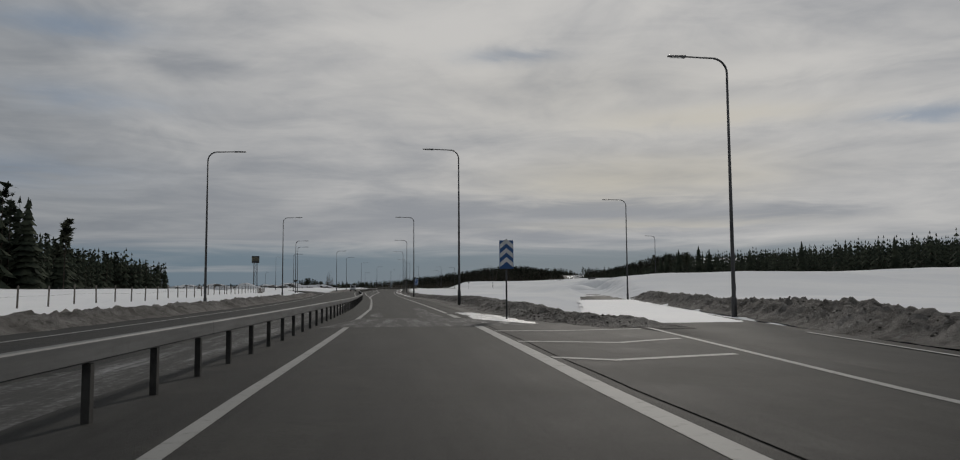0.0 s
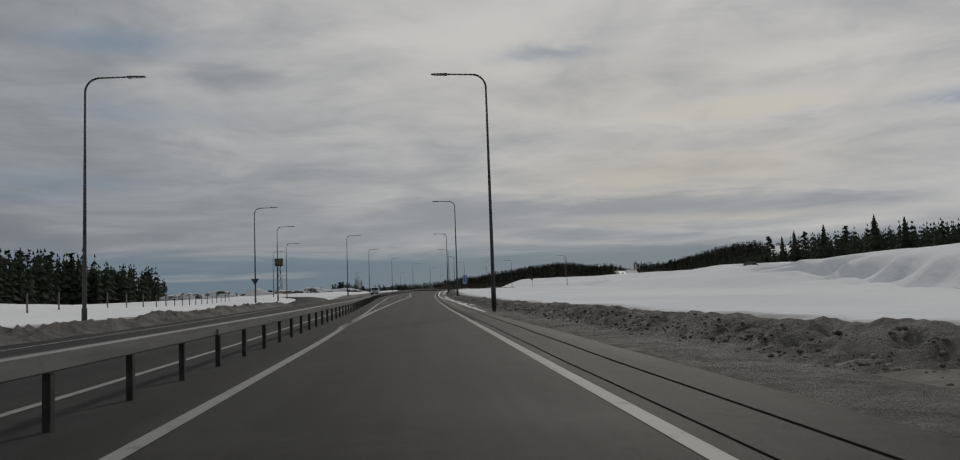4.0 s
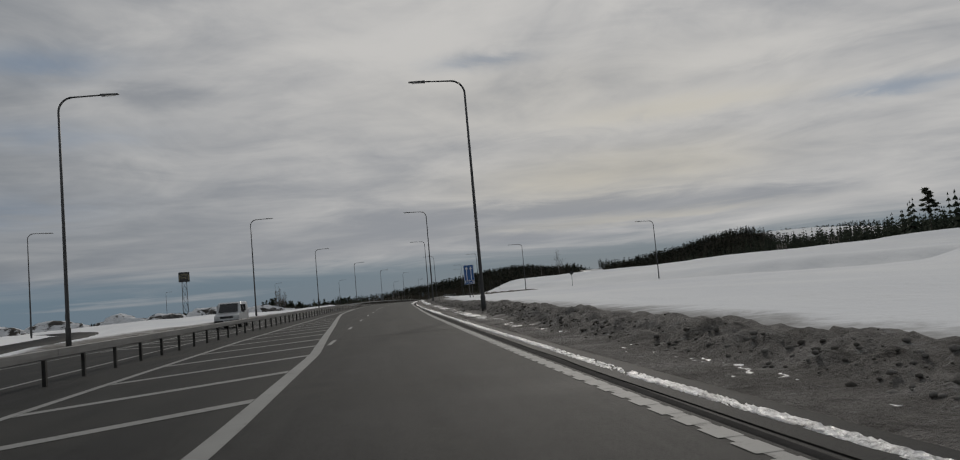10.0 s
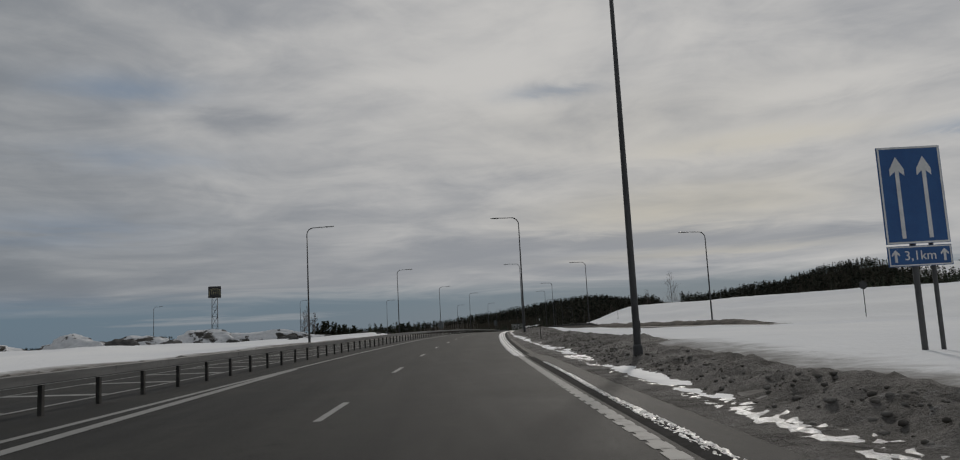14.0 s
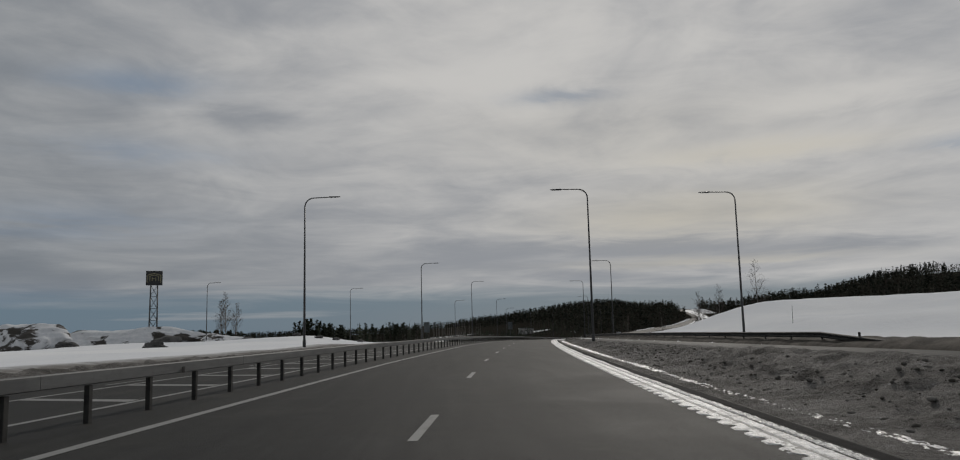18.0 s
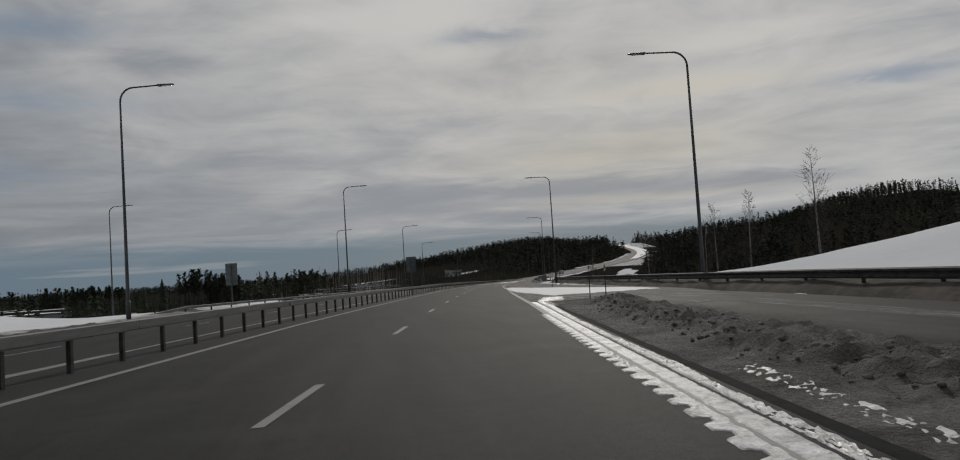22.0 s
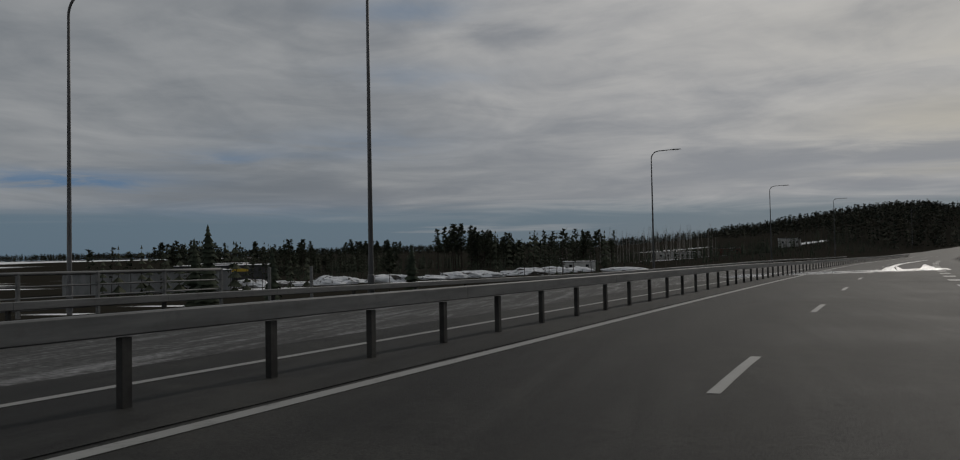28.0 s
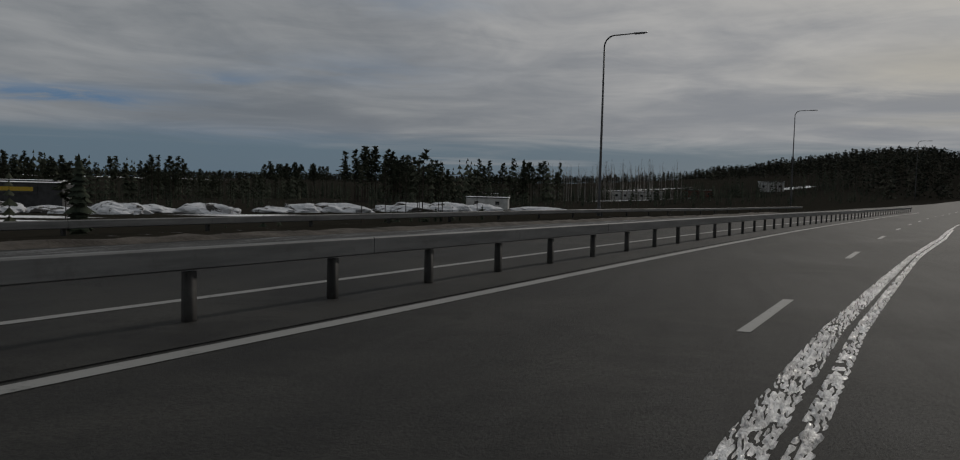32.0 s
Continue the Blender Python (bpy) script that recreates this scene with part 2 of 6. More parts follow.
def snow_build(t, where, dark_ground=False):
    drift = t.noise(t.stretch(where, (1, 0.35, 1)), 0.06, 6, 0.6, 0.5)
    crust = t.noise(where, 1.4, 6, 0.65)
    dirt = t.ramp(t.noise(where, 0.35, 7, 0.7, 0.8), 0.58, 0.78)
    colour = t.mix(t.ramp(drift, 0.3, 0.7), (0.76, 0.77, 0.79), (0.86, 0.86, 0.86))
    colour = t.mix(t.math("MULTIPLY", dirt, 0.16), colour, (0.50, 0.48, 0.45))
    if dark_ground:
        # near-black ground colour, so gaps between the trees do not show white
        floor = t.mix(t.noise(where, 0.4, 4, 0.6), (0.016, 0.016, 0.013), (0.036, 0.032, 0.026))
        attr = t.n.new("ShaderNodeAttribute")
        attr.attribute_name = "dark_ground"
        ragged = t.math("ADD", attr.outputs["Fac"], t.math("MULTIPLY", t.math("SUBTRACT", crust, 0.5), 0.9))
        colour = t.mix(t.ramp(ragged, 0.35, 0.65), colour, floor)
        # grit thrown over the snow by the plough
        spray = t.n.new("ShaderNodeAttribute")
        spray.attribute_name = "grit"
        blown = t.math("ADD", spray.outputs["Fac"], t.math("MULTIPLY", t.math("SUBTRACT", t.noise(where, 0.9, 7, 0.7, 0.6), 0.5), 1.1))
        colour = t.mix(t.math("MULTIPLY", t.ramp(blown, 0.25, 1.1), t.ramp(spray.outputs["Fac"], 0.02, 0.2)), colour, (0.20, 0.188, 0.172))
    return [colour, t.math("ADD", t.math("MULTIPLY", drift, 3.0), t.math("MULTIPLY", crust, 0.6)), None, 0.12]


def dirty_snow_build(t, where):
    big = t.noise(where, 0.55, 7, 0.68, 0.6)
    lump = t.noise(where, 3.2, 6, 0.7, 0.3)
    grit = t.noise(where, 22.0, 4, 0.7)
    colour = t.mix(t.ramp(big, 0.30, 0.70), (0.090, 0.083, 0.075), (0.265, 0.252, 0.238))
    colour = t.mix(t.math("MULTIPLY", t.ramp(lump, 0.56, 0.72), 0.55), colour, (0.40, 0.40, 0.40))
    colour = t.mix(t.math("MULTIPLY", t.ramp(t.noise(where, 1.3, 6, 0.7, 0.5), 0.56, 0.66), 0.6), colour, (0.045, 0.041, 0.037))
    colour = t.mix(t.math("MULTIPLY", t.ramp(grit, 0.45, 0.7), 0.5), colour, (0.050, 0.045, 0.040))
    return [colour, t.math("ADD", lump, t.math("MULTIPLY", grit, 0.5)), None, 0.22]


def ice_build(t, where):
    lump = t.noise(where, 2.6, 7, 0.7, 0.5)
    grit = t.noise(where, 16.0, 4, 0.7)
    ridge = t.noise(where, 7.0, 5, 0.65, 0.6)
    colour = t.mix(t.ramp(lump, 0.30, 0.62), (0.26, 0.26, 0.265), (0.66, 0.665, 0.675))
    colour = t.mix(t.math("MULTIPLY", t.ramp(grit, 0.52, 0.72), 0.65), colour, (0.13, 0.126, 0.12))
    colour = t.mix(t.math("MULTIPLY", t.ramp(ridge, 0.56, 0.70), 0.55), colour, (0.15, 0.15, 0.15))
    rough = t.math("ADD", t.math("MULTIPLY", ridge, 0.5), 0.12)
    return [colour, t.math("ADD", t.math("ADD", lump, ridge), t.math("MULTIPLY", grit, 0.4)), rough, 0.045]


def frost_build(t, where):
    # thin snow rubbed into the asphalt: speckles drawn out along the road
    streak = t.noise(t.stretch(where, (1.6, 0.16, 1)), 1.5, 6, 0.68, 0.4)
    speck = t.noise(where, 9.0, 6, 0.75, 0.3)
    amount = t.ramp(t.math("ADD", t.math("MULTIPLY", streak, 0.6), t.math("MULTIPLY", speck, 0.4)), 0.46, 0.78)
    colour = t.mix(amount, (0.045, 0.0445, 0.043), (0.36, 0.36, 0.365))
    return [colour, speck, None, 0.012]


def paint_build(t, where):
    wear = t.ramp(t.noise(where, 3.0, 8, 0.78), 0.52, 0.72)
    grain = t.noise(where, 45.0, 3, 0.6)
    colour = t.mix(t.noise(where, 0.7, 4, 0.6), (0.19, 0.19, 0.182), (0.30, 0.30, 0.288))
    colour = t.mix(t.math("MULTIPLY", wear, 0.75), colour, (0.07, 0.07, 0.067))
    return [colour, grain, None, 0.002]


def steel_build(t, where, tone=1.0):
    streak = t.noise(t.stretch(where, (1.5, 0.4, 5)), 1.3, 6, 0.62)
    grime = t.noise(where, 5.0, 6, 0.65)
    colour = t.mix(t.ramp(streak, 0.3, 0.7), (0.175, 0.178, 0.178), (0.275, 0.278, 0.275))
    colour = t.mix(t.math("MULTIPLY", t.ramp(grime, 0.5, 0.75), 0.4), colour, (0.13, 0.125, 0.118))
    colour = t.mix(1.0, colour, (tone, tone, tone), "MULTIPLY")
    return [colour, grime, None, 0.002]


ASPHALT = material("worn_asphalt", asphalt_build, 0.85, spec=0.10)
WET = material("wet_asphalt", wet_build, 0.3)
DAMP = material("damp_asphalt", two_tone((0.014, 0.014, 0.0145), (0.026, 0.026, 0.0265), 2.0, bump=0.004), 0.9, spec=0.04)
SNOW = material("clean_snow", snow_build, 0.75, spec=0.3)
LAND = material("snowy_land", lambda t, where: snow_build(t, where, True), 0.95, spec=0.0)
DIRTY = material("dirty_snow", dirty_snow_build, 0.9, spec=0.2)
ICE = material("road_ice", ice_build, 0.6, spec=0.3)
TAR = material("tar_seam", two_tone((0.012, 0.012, 0.012), (0.024, 0.0235, 0.023), 3.0), 0.9, spec=0.0)
CLOD = material("frozen_dirt_clods", two_tone((0.095, 0.087, 0.077), (0.25, 0.238, 0.222), 3.5, 0.36, 0.66, bump=0.03, fine=14.0), 0.9, spec=0.2)
FROST = material("rubbed_snow", frost_build, 0.8, spec=0.15)
PAINT = material("road_paint", paint_build, 0.7, spec=0.3)
STEEL = material("galvanised_steel", steel_build, 0.62, 0.35)
POST = material("weathered_post_steel", two_tone((0.030, 0.029, 0.028), (0.062, 0.060, 0.056), 3.0), 0.75, 0.1, spec=0.25)
BEAM_STEEL = material("weathered_beam_steel", lambda t, where: steel_build(t, where, 0.62), 0.68, 0.15, spec=0.35)
POLE = material("lamp_pole_steel", two_tone((0.055, 0.056, 0.058), (0.095, 0.096, 0.098), 1.2, scale_xyz=(1, 1, 0.25)), 0.6, 0.2)
LAMP = material("lamp_head_grey", two_tone((0.06, 0.062, 0.066), (0.10, 0.10, 0.10), 3.0), 0.45, 0.3)
LENS = material("lamp_lens", two_tone((0.50, 0.50, 0.48), (0.62, 0.62, 0.60), 5.0), 0.25)
SPRUCE = material("spruce_needles", two_tone((0.030, 0.039, 0.029), (0.068, 0.078, 0.054), 0.35, fine=3.0), 0.95, spec=0.04)
CROWNS = material("mixed_wood_crowns", two_tone((0.034, 0.043, 0.033), (0.118, 0.112, 0.084), 0.13, 0.38, 0.66, fine=1.1, amount=0.6), 0.95, spec=0.04)
PINE = material("pine_needles", two_tone((0.050, 0.059, 0.042), (0.105, 0.110, 0.078), 0.5, fine=4.0), 0.95, spec=0.04)
BARK = material("dark_bark", two_tone((0.040, 0.033, 0.028), (0.085, 0.066, 0.054), 2.0), 0.9, spec=0.2)
BIRCH = material("birch_bark", two_tone((0.36, 0.34, 0.31), (0.15, 0.135, 0.12), 1.6, 0.45, 0.62), 0.8, spec=0.2)
TWIG = material("bare_twigs", two_tone((0.080, 0.062, 0.052), (0.13, 0.105, 0.09), 1.0), 0.9, spec=0.2)
CONCRETE = material("concrete", two_tone((0.22, 0.22, 0.21), (0.34, 0.335, 0.32), 0.8, bump=0.004), 0.85)
SIGN_GREY = material("sign_back_aluminium", two_tone((0.10, 0.115, 0.12), (0.15, 0.165, 0.17), 1.5), 0.5, 0.5)
SIGN_BLUE = material("sign_blue", two_tone((0.012, 0.075, 0.24), (0.018, 0.095, 0.28), 1.5), 0.35)
SIGN_WHITE = material("sign_white", two_tone((0.62, 0.63, 0.63), (0.75, 0.75, 0.74), 3.0), 0.4)
SIGN_BLACK = material("sign_black", two_tone((0.016, 0.016, 0.018), (0.035, 0.035, 0.036), 3.0), 0.4)
EMBLEM = material("weathered_yellow", two_tone((0.22, 0.20, 0.12), (0.32, 0.29, 0.17), 1.0), 0.6)
SIGN_YELLOW = material("sign_yellow", two_tone((0.55, 0.36, 0.02), (0.66, 0.44, 0.04), 3.0), 0.4)
WOOD = material("fence_wood", two_tone((0.12, 0.105, 0.09), (0.22, 0.20, 0.175), 2.0, scale_xyz=(3, 3, 0.6)), 0.9)
ROCK = material("dark_rock", two_tone((0.05, 0.048, 0.046), (0.13, 0.125, 0.12), 0.9, bump=0.05, fine=4.0), 0.9)
def mound_build(t, where):
    patch = t.ramp(t.noise(t.stretch(where, (1, 1, 1.6)), 0.16, 6, 0.62, 0.5), 0.53, 0.58)
    earth = t.mix(t.noise(where, 1.6, 6, 0.7), (0.028, 0.026, 0.024), (0.085, 0.077, 0.068))
    crust = t.noise(where, 1.2, 6, 0.65)
    snow = t.mix(t.ramp(crust, 0.35, 0.7), (0.58, 0.59, 0.61), (0.70, 0.70, 0.71))
    return [t.mix(patch, snow, earth), crust, None, 0.10]


MOUND = material("snow_on_earth_mound", mound_build, 0.85, spec=0.2)
EARTH = material("dark_verge_earth", two_tone((0.050, 0.043, 0.036), (0.115, 0.10, 0.085), 0.8, bump=0.05, fine=6.0), 0.95, spec=0.2)
GLASS = material("dark_window_glass", two_tone((0.010, 0.012, 0.014), (0.020, 0.022, 0.026), 2.0), 0.08)
RUBBER = material("black_rubber", two_tone((0.010, 0.010, 0.010), (0.022, 0.022, 0.022), 4.0), 0.8)
VAN_PAINT = material("silver_white_paint", two_tone((0.46, 0.47, 0.48), (0.56, 0.57, 0.58), 1.5), 0.30, 0.15)
PLASTIC = material("dark_plastic", two_tone((0.020, 0.020, 0.021), (0.034, 0.034, 0.035), 4.0), 0.6)
HEADLIGHT = material("headlight_glass", two_tone((0.60, 0.61, 0.62), (0.72, 0.72, 0.72), 4.0), 0.1)
TAIL_RED = material("tail_light_red", two_tone((0.20, 0.012, 0.010), (0.28, 0.02, 0.015), 4.0), 0.2)
CLADDING = material("grey_wall_panels", two_tone((0.20, 0.205, 0.205), (0.28, 0.285, 0.285), 0.6, scale_xyz=(1, 1, 0.3)), 0.6)
PALE_WALL = material("pale_wall", two_tone((0.42, 0.42, 0.41), (0.55, 0.55, 0.53), 0.5), 0.8)
DARK_WALL = material("dark_wall", two_tone((0.035, 0.035, 0.036), (0.06, 0.06, 0.062), 0.6), 0.7)
RED_WALL = material("dull_red_wall", two_tone((0.12, 0.035, 0.025), (0.18, 0.055, 0.04), 0.7), 0.85)


# ---- mesh helpers ----
def mesh_of(name, verts, faces, mat, smooth=False):
    me = bpy.data.meshes.new(name)
    me.from_pydata([tuple(v) for v in verts], [], [tuple(f) for f in faces])
    me.materials.append(mat)
    if smooth:
        me.polygons.foreach_set("use_smooth", [True] * len(me.polygons))
    me.update()
    return me


def quads_mesh(name, grid, mat, keep=None, smooth=True):
    """A sheet from a grid of places (rows, columns, 3)."""
    rows, cols = grid.shape[:2]
    k = np.arange(rows * cols).reshape(rows, cols)
    f = np.stack([k[:-1, :-1], k[:-1, 1:], k[1:, 1:], k[1:, :-1]], -1).reshape(-1, 4)
    if keep is not None:
        f = f[keep.ravel()]
    return array_mesh(name, grid.reshape(-1, 3), f, mat, smooth)


def array_mesh(name, v, f, mat, smooth=False, index=None):
    """A mesh from arrays of places and of equal-sided faces; index gives each face's material in a list of materials."""
    me = bpy.data.meshes.new(name)
    v, f = np.asarray(v, np.float32), np.asarray(f, np.int32)
    used = np.unique(f)
    back = np.zeros(len(v), np.int32)
    back[used] = np.arange(len(used))
    v, f = v[used], back[f]
    me.vertices.add(len(v))
    me.vertices.foreach_set("co", v.ravel())
    me.loops.add(f.size)
    me.loops.foreach_set("vertex_index", f.ravel())
    me.polygons.add(len(f))
    me.polygons.foreach_set("loop_start", np.arange(0, f.size, f.shape[1], dtype=np.int32))
    for m in mat if isinstance(mat, (list, tuple)) else [mat]:
        me.materials.append(m)
    if index is not None:
        me.polygons.foreach_set("material_index", np.asarray(index, np.int32))
    if smooth:
        me.polygons.foreach_set("use_smooth", np.ones(len(f), bool))
    me.update(calc_edges=True)
    return me


def part(name, data, parent, label="", m=None):
    """Links a mesh, or a bmesh with its material, as one part under a thing."""
    ob = new(name, data)
    ob.parent = parent
    if m is not None:
        ob.matrix_basis = m
    return tagged(ob, label)


def base(name, m, label, category, group="", kind=""):
    ob = new(name)
    ob.matrix_basis = m
    ob.empty_display_size = 0.2
    return tagged(ob, label, category, group, kind)


def bm_mesh(name, bm, mat, smooth=False):
    me = bpy.data.meshes.new(name)
    bmesh.ops.recalc_face_normals(bm, faces=bm.faces)
    bm.to_mesh(me)
    bm.free()
    me.materials.append(mat)
    if smooth:
        me.polygons.foreach_set("use_smooth", [True] * len(me.polygons))
    return me


def box(name, mat, size, centre=(0, 0, 0), bevel=0.0, turn=(0, 0, 0)):
    bm = bmesh.new()
    bmesh.ops.create_cube(bm, size=1.0, matrix=pose(*centre, *turn) @ Matrix.Diagonal((*size, 1)))
    if bevel:
        bmesh.ops.bevel(bm, geom=bm.edges[:], offset=bevel, segments=2, affect="EDGES", profile=0.5)
    return bm_mesh(name, bm, mat)


def tube(name, mat, line, radii, sides=10, smooth=True, caps=True):
    """A round bar along a line of places."""
    line = [Vector(p) for p in line]
    verts, faces = [], []
    side = None
    for k, p in enumerate(line):
        ahead = (line[min(k + 1, len(line) - 1)] - line[max(k - 1, 0)]).normalized()
        if side is None:
            side = ahead.orthogonal().normalized()
        side = (side - ahead * side.dot(ahead)).normalized()
        up = ahead.cross(side)
        r = radii[k] if isinstance(radii, (list, tuple)) else radii
        for s in range(sides):
            a = 2 * math.pi * s / sides
            verts.append(p + side * (r * math.cos(a)) + up * (r * math.sin(a)))
    for k in range(len(line) - 1):
        for s in range(sides):
            a, b = k * sides + s, k * sides + (s + 1) % sides
            faces.append((a, b, b + sides, a + sides))
    if caps:
        faces.append(tuple(range(sides))[::-1])
        faces.append(tuple(range((len(line) - 1) * sides, len(line) * sides)))
    return mesh_of(name, verts, faces, mat, smooth)


def extrude_profile(name, mat, profile, line, smooth=False, closed=True):
    """A profile (across, up) swept along a line of places, kept upright."""
    line = [Vector(p) for p in line]
    n, verts, faces = len(profile), [], []
    for k, p in enumerate(line):
        ahead = line[min(k + 1, len(line) - 1)] - line[max(k - 1, 0)]
        side = Vector((ahead.y, -ahead.x, 0)).normalized()
        for a, u in profile:
            verts.append(p + side * a + Vector((0, 0, u)))
    for k in range(len(line) - 1):
        for s in range(n if closed else n - 1):
            a, b = k * n + s, k * n + (s + 1) % n
            faces.append((a, b, b + n, a + n))
    if closed:
        faces.append(tuple(range(n))[::-1])
        faces.append(tuple(range((len(line) - 1) * n, len(line) * n)))
    return mesh_of(name, verts, faces, mat, smooth)


def fbm(x, y, scale, octaves=4, seed=0):
    """Smooth value noise in numpy, about -1 to 1."""
    rng = np.random.RandomState(seed)
    table = rng.rand(256, 256)
    x, y = np.asarray(x, float) * scale, np.asarray(y, float) * scale
    out, amp, total = np.zeros(np.broadcast(x, y).shape), 1.0, 0.0
    for o in range(octaves):
        i, j = np.floor(x).astype(int), np.floor(y).astype(int)
        u, v = x - i, y - j
        u, v = u * u * (3 - 2 * u), v * v * (3 - 2 * v)
        a, b = table[i % 256, j % 256], table[(i + 1) % 256, j % 256]
        c, d = table[i % 256, (j + 1) % 256], table[(i + 1) % 256, (j + 1) % 256]
        out += amp * ((a * (1 - u) + b * u) * (1 - v) + (c * (1 - u) + d * u) * v)
        total += amp
        x, y, amp = x * 2.03 + 17.1, y * 2.03 + 5.3, amp * 0.5
    return out / total * 2 - 1


def smooth01(v):
    v = np.clip(v, 0, 1)
    return v * v * (3 - 2 * v)


# ---- the road's line, in plan and in height ----
LINE = (6.72262e-16, -9.21957e-13, -1.50515e-10, 8.4416e-07, -0.000273555, 0.0209852, 0.3485)
Y_END = 682.5
FAR_Y = np.arange(Y_END, 5200.0, 5.0)
FAR_SLOPE = np.interp(FAR_Y, (682.5, 760, 860, 1000, 1150, 1230, 1300, 1380, 1450, 1600, 5200), (0.2327, 0.30, 0.40, 0.49, 0.56, 0.46, 0.24, 0.16, 0.25, 0.34, 0.36))
FAR_X = np.polyval(LINE, Y_END) + np.concatenate([[0], np.cumsum((FAR_SLOPE[1:] + FAR_SLOPE[:-1]) / 2 * 5.0)])


def line_x(y):
    y = np.asarray(y, float)
    near = np.polyval(LINE, np.clip(y, 0, Y_END)) + np.minimum(y, 0) * LINE[5]
    return np.where(y > Y_END, np.interp(y, FAR_Y, FAR_X), near)


def line_slope(y):
    y = np.asarray(y, float)
    near = np.polyval(np.polyder(np.array(LINE)), np.clip(y, 0, Y_END))
    return np.where(y > Y_END, np.interp(y, FAR_Y, FAR_SLOPE), near)


LEVEL_Y = (-400, -20, 20, 60, 100, 140, 180, 220, 260, 300, 340, 380, 420, 460, 500, 540, 580, 620, 660, 680, 700, 720, 750, 790, 840, 890, 1000, 1150, 1250, 1420, 1500, 1700, 2420, 5200)
LEVEL_Z = (-0.2, -0.03, 0.03, 0.12, 0.27, 0.48, 0.75, 1.09, 1.50, 1.96, 2.33, 2.71, 2.91, 3.01, 2.94, 2.70, 2.37, 2.00, 1.64, 1.46, 1.29, 1.10, 0.78, 0.55, 0.55, 0.9, 3.0, 8, 15, 28, 32, 33, 36, 40)


def level(y):
    return np.interp(y, LEVEL_Y, LEVEL_Z)


def spot(y, off, dz=0.0):
    """The place at y along the road, off metres to the right of its line, dz over the roadway."""
    y = np.asarray(y, float)
    return np.stack(np.broadcast_arrays(line_x(y) + off * np.hypot(1, line_slope(y)), y, level(y) + dz), -1)


def heading(y):
    """Degrees by which the road points left of +y."""
    return -math.degrees(math.atan(float(line_slope(y))))


def table(*rows):
    ys, vs = [r[0] for r in rows], [r[1] for r in rows]
    return lambda y: np.interp(y, ys, vs)


barrier_off = table((-60, -3.4), (10, -3.42), (56, -3.12), (110, -3.5), (144, -4.15), (180, -5.4), (213, -6.8), (235, -7.6), (260, -7.95), (298, -7.7), (345, -7.6), (391, -7.3), (424, -7.3), (467, -7.1), (511, -6.6), (542, -6.5), (582, -6.78), (612, -6.5), (654, -6.1), (690, -5.75), (800, -5.75), (3000, -5.75))
left_line = table((-60, -2.2), (10, -2.26), (56, -1.82), (110, -2.3), (140, -2.95), (170, -3.85), (206, -4.8), (224, -5.7), (250, -6.1), (293, -6.0), (345, -6.15), (391, -5.95), (424, -6.0), (467, -5.9), (510, -5.5), (540, -5.15), (582, -5.45), (611, -5.25), (653, -4.95), (690, -4.62), (3000, -4.62))
hatch_line = table((118, -2.55), (141, -2.6), (171, -2.35), (206, -2.0), (224, -1.75), (236, -1.8), (247, -2.3), (260, -2.9), (279, -3.95), (292, -4.7), (303, -5.1), (330, -6.0))
lane_dash = table((240, -1.7), (290, -1.5), (348, -1.95), (386, -1.85), (420, -1.9), (468, -1.7), (505, -1.38), (540, -1.08), (586, -1.55), (611, -1.8), (656, -1.45), (692, -1.2), (800, -1.2), (3000, -1.2))
right_line = table((-60, 2.1), (10, 2.3), (28, 2.6), (60, 2.6), (141, 2.45), (205, 2.6), (250, 2.7), (290, 2.68), (341, 2.3), (385, 2.3), (420, 2.2), (462, 2.35), (507, 2.7), (540, 2.65), (560, 2.4), (3000, 2.4))
paved_left = table((-60, -12.6), (60, -12.6), (130, -13.6), (170, -15.0), (200, -16.5), (235, -15.0), (260, -14.0), (320, -15.6), (515, -15.6), (532, -18.2), (575, -17.4), (610, -15.4), (690, -14.4), (3000, -14.0))
paved_right = table((-60, 6.6), (0, 6.6), (20, 7.6), (29, 7.6), (42, 4.6), (55, 5.2), (75, 5.8), (100, 5.7), (125, 4.9), (150, 4.2), (320, 4.0), (440, 4.0), (495, 4.2), (520, 6.5), (560, 7.6), (640, 7.4), (700, 6.6), (780, 5.0), (3000, 4.4))

# slip roads: (y, offset) of their middle lines and half widths
SLIP_ROADS = {
    "exit_slip_road": (((-40, 4.8), (0, 6.2), (20, 9.2), (45, 14.2), (75, 21.5), (100, 27.5), (135, 36.5), (175, 47.0), (230, 66.0)), 2.7),
    "entry_slip_road": (((262, 60.0), (290, 50.0), (318, 41.0), (345, 31.0), (372, 23.6), (400, 17.2), (430, 12.8), (465, 9.7), (500, 8.3), (540, 6.4), (580, 5.2)), 2.9),
    "west_slip_road": (((120, -10.4), (165, -13.0), (200, -15.6), (227, -19.0), (250, -22.5), (275, -27.5), (300, -34.0), (325, -42.0), (350, -53.0), (372, -66.0), (395, -90.0), (410, -130.0)), 3.0),
}


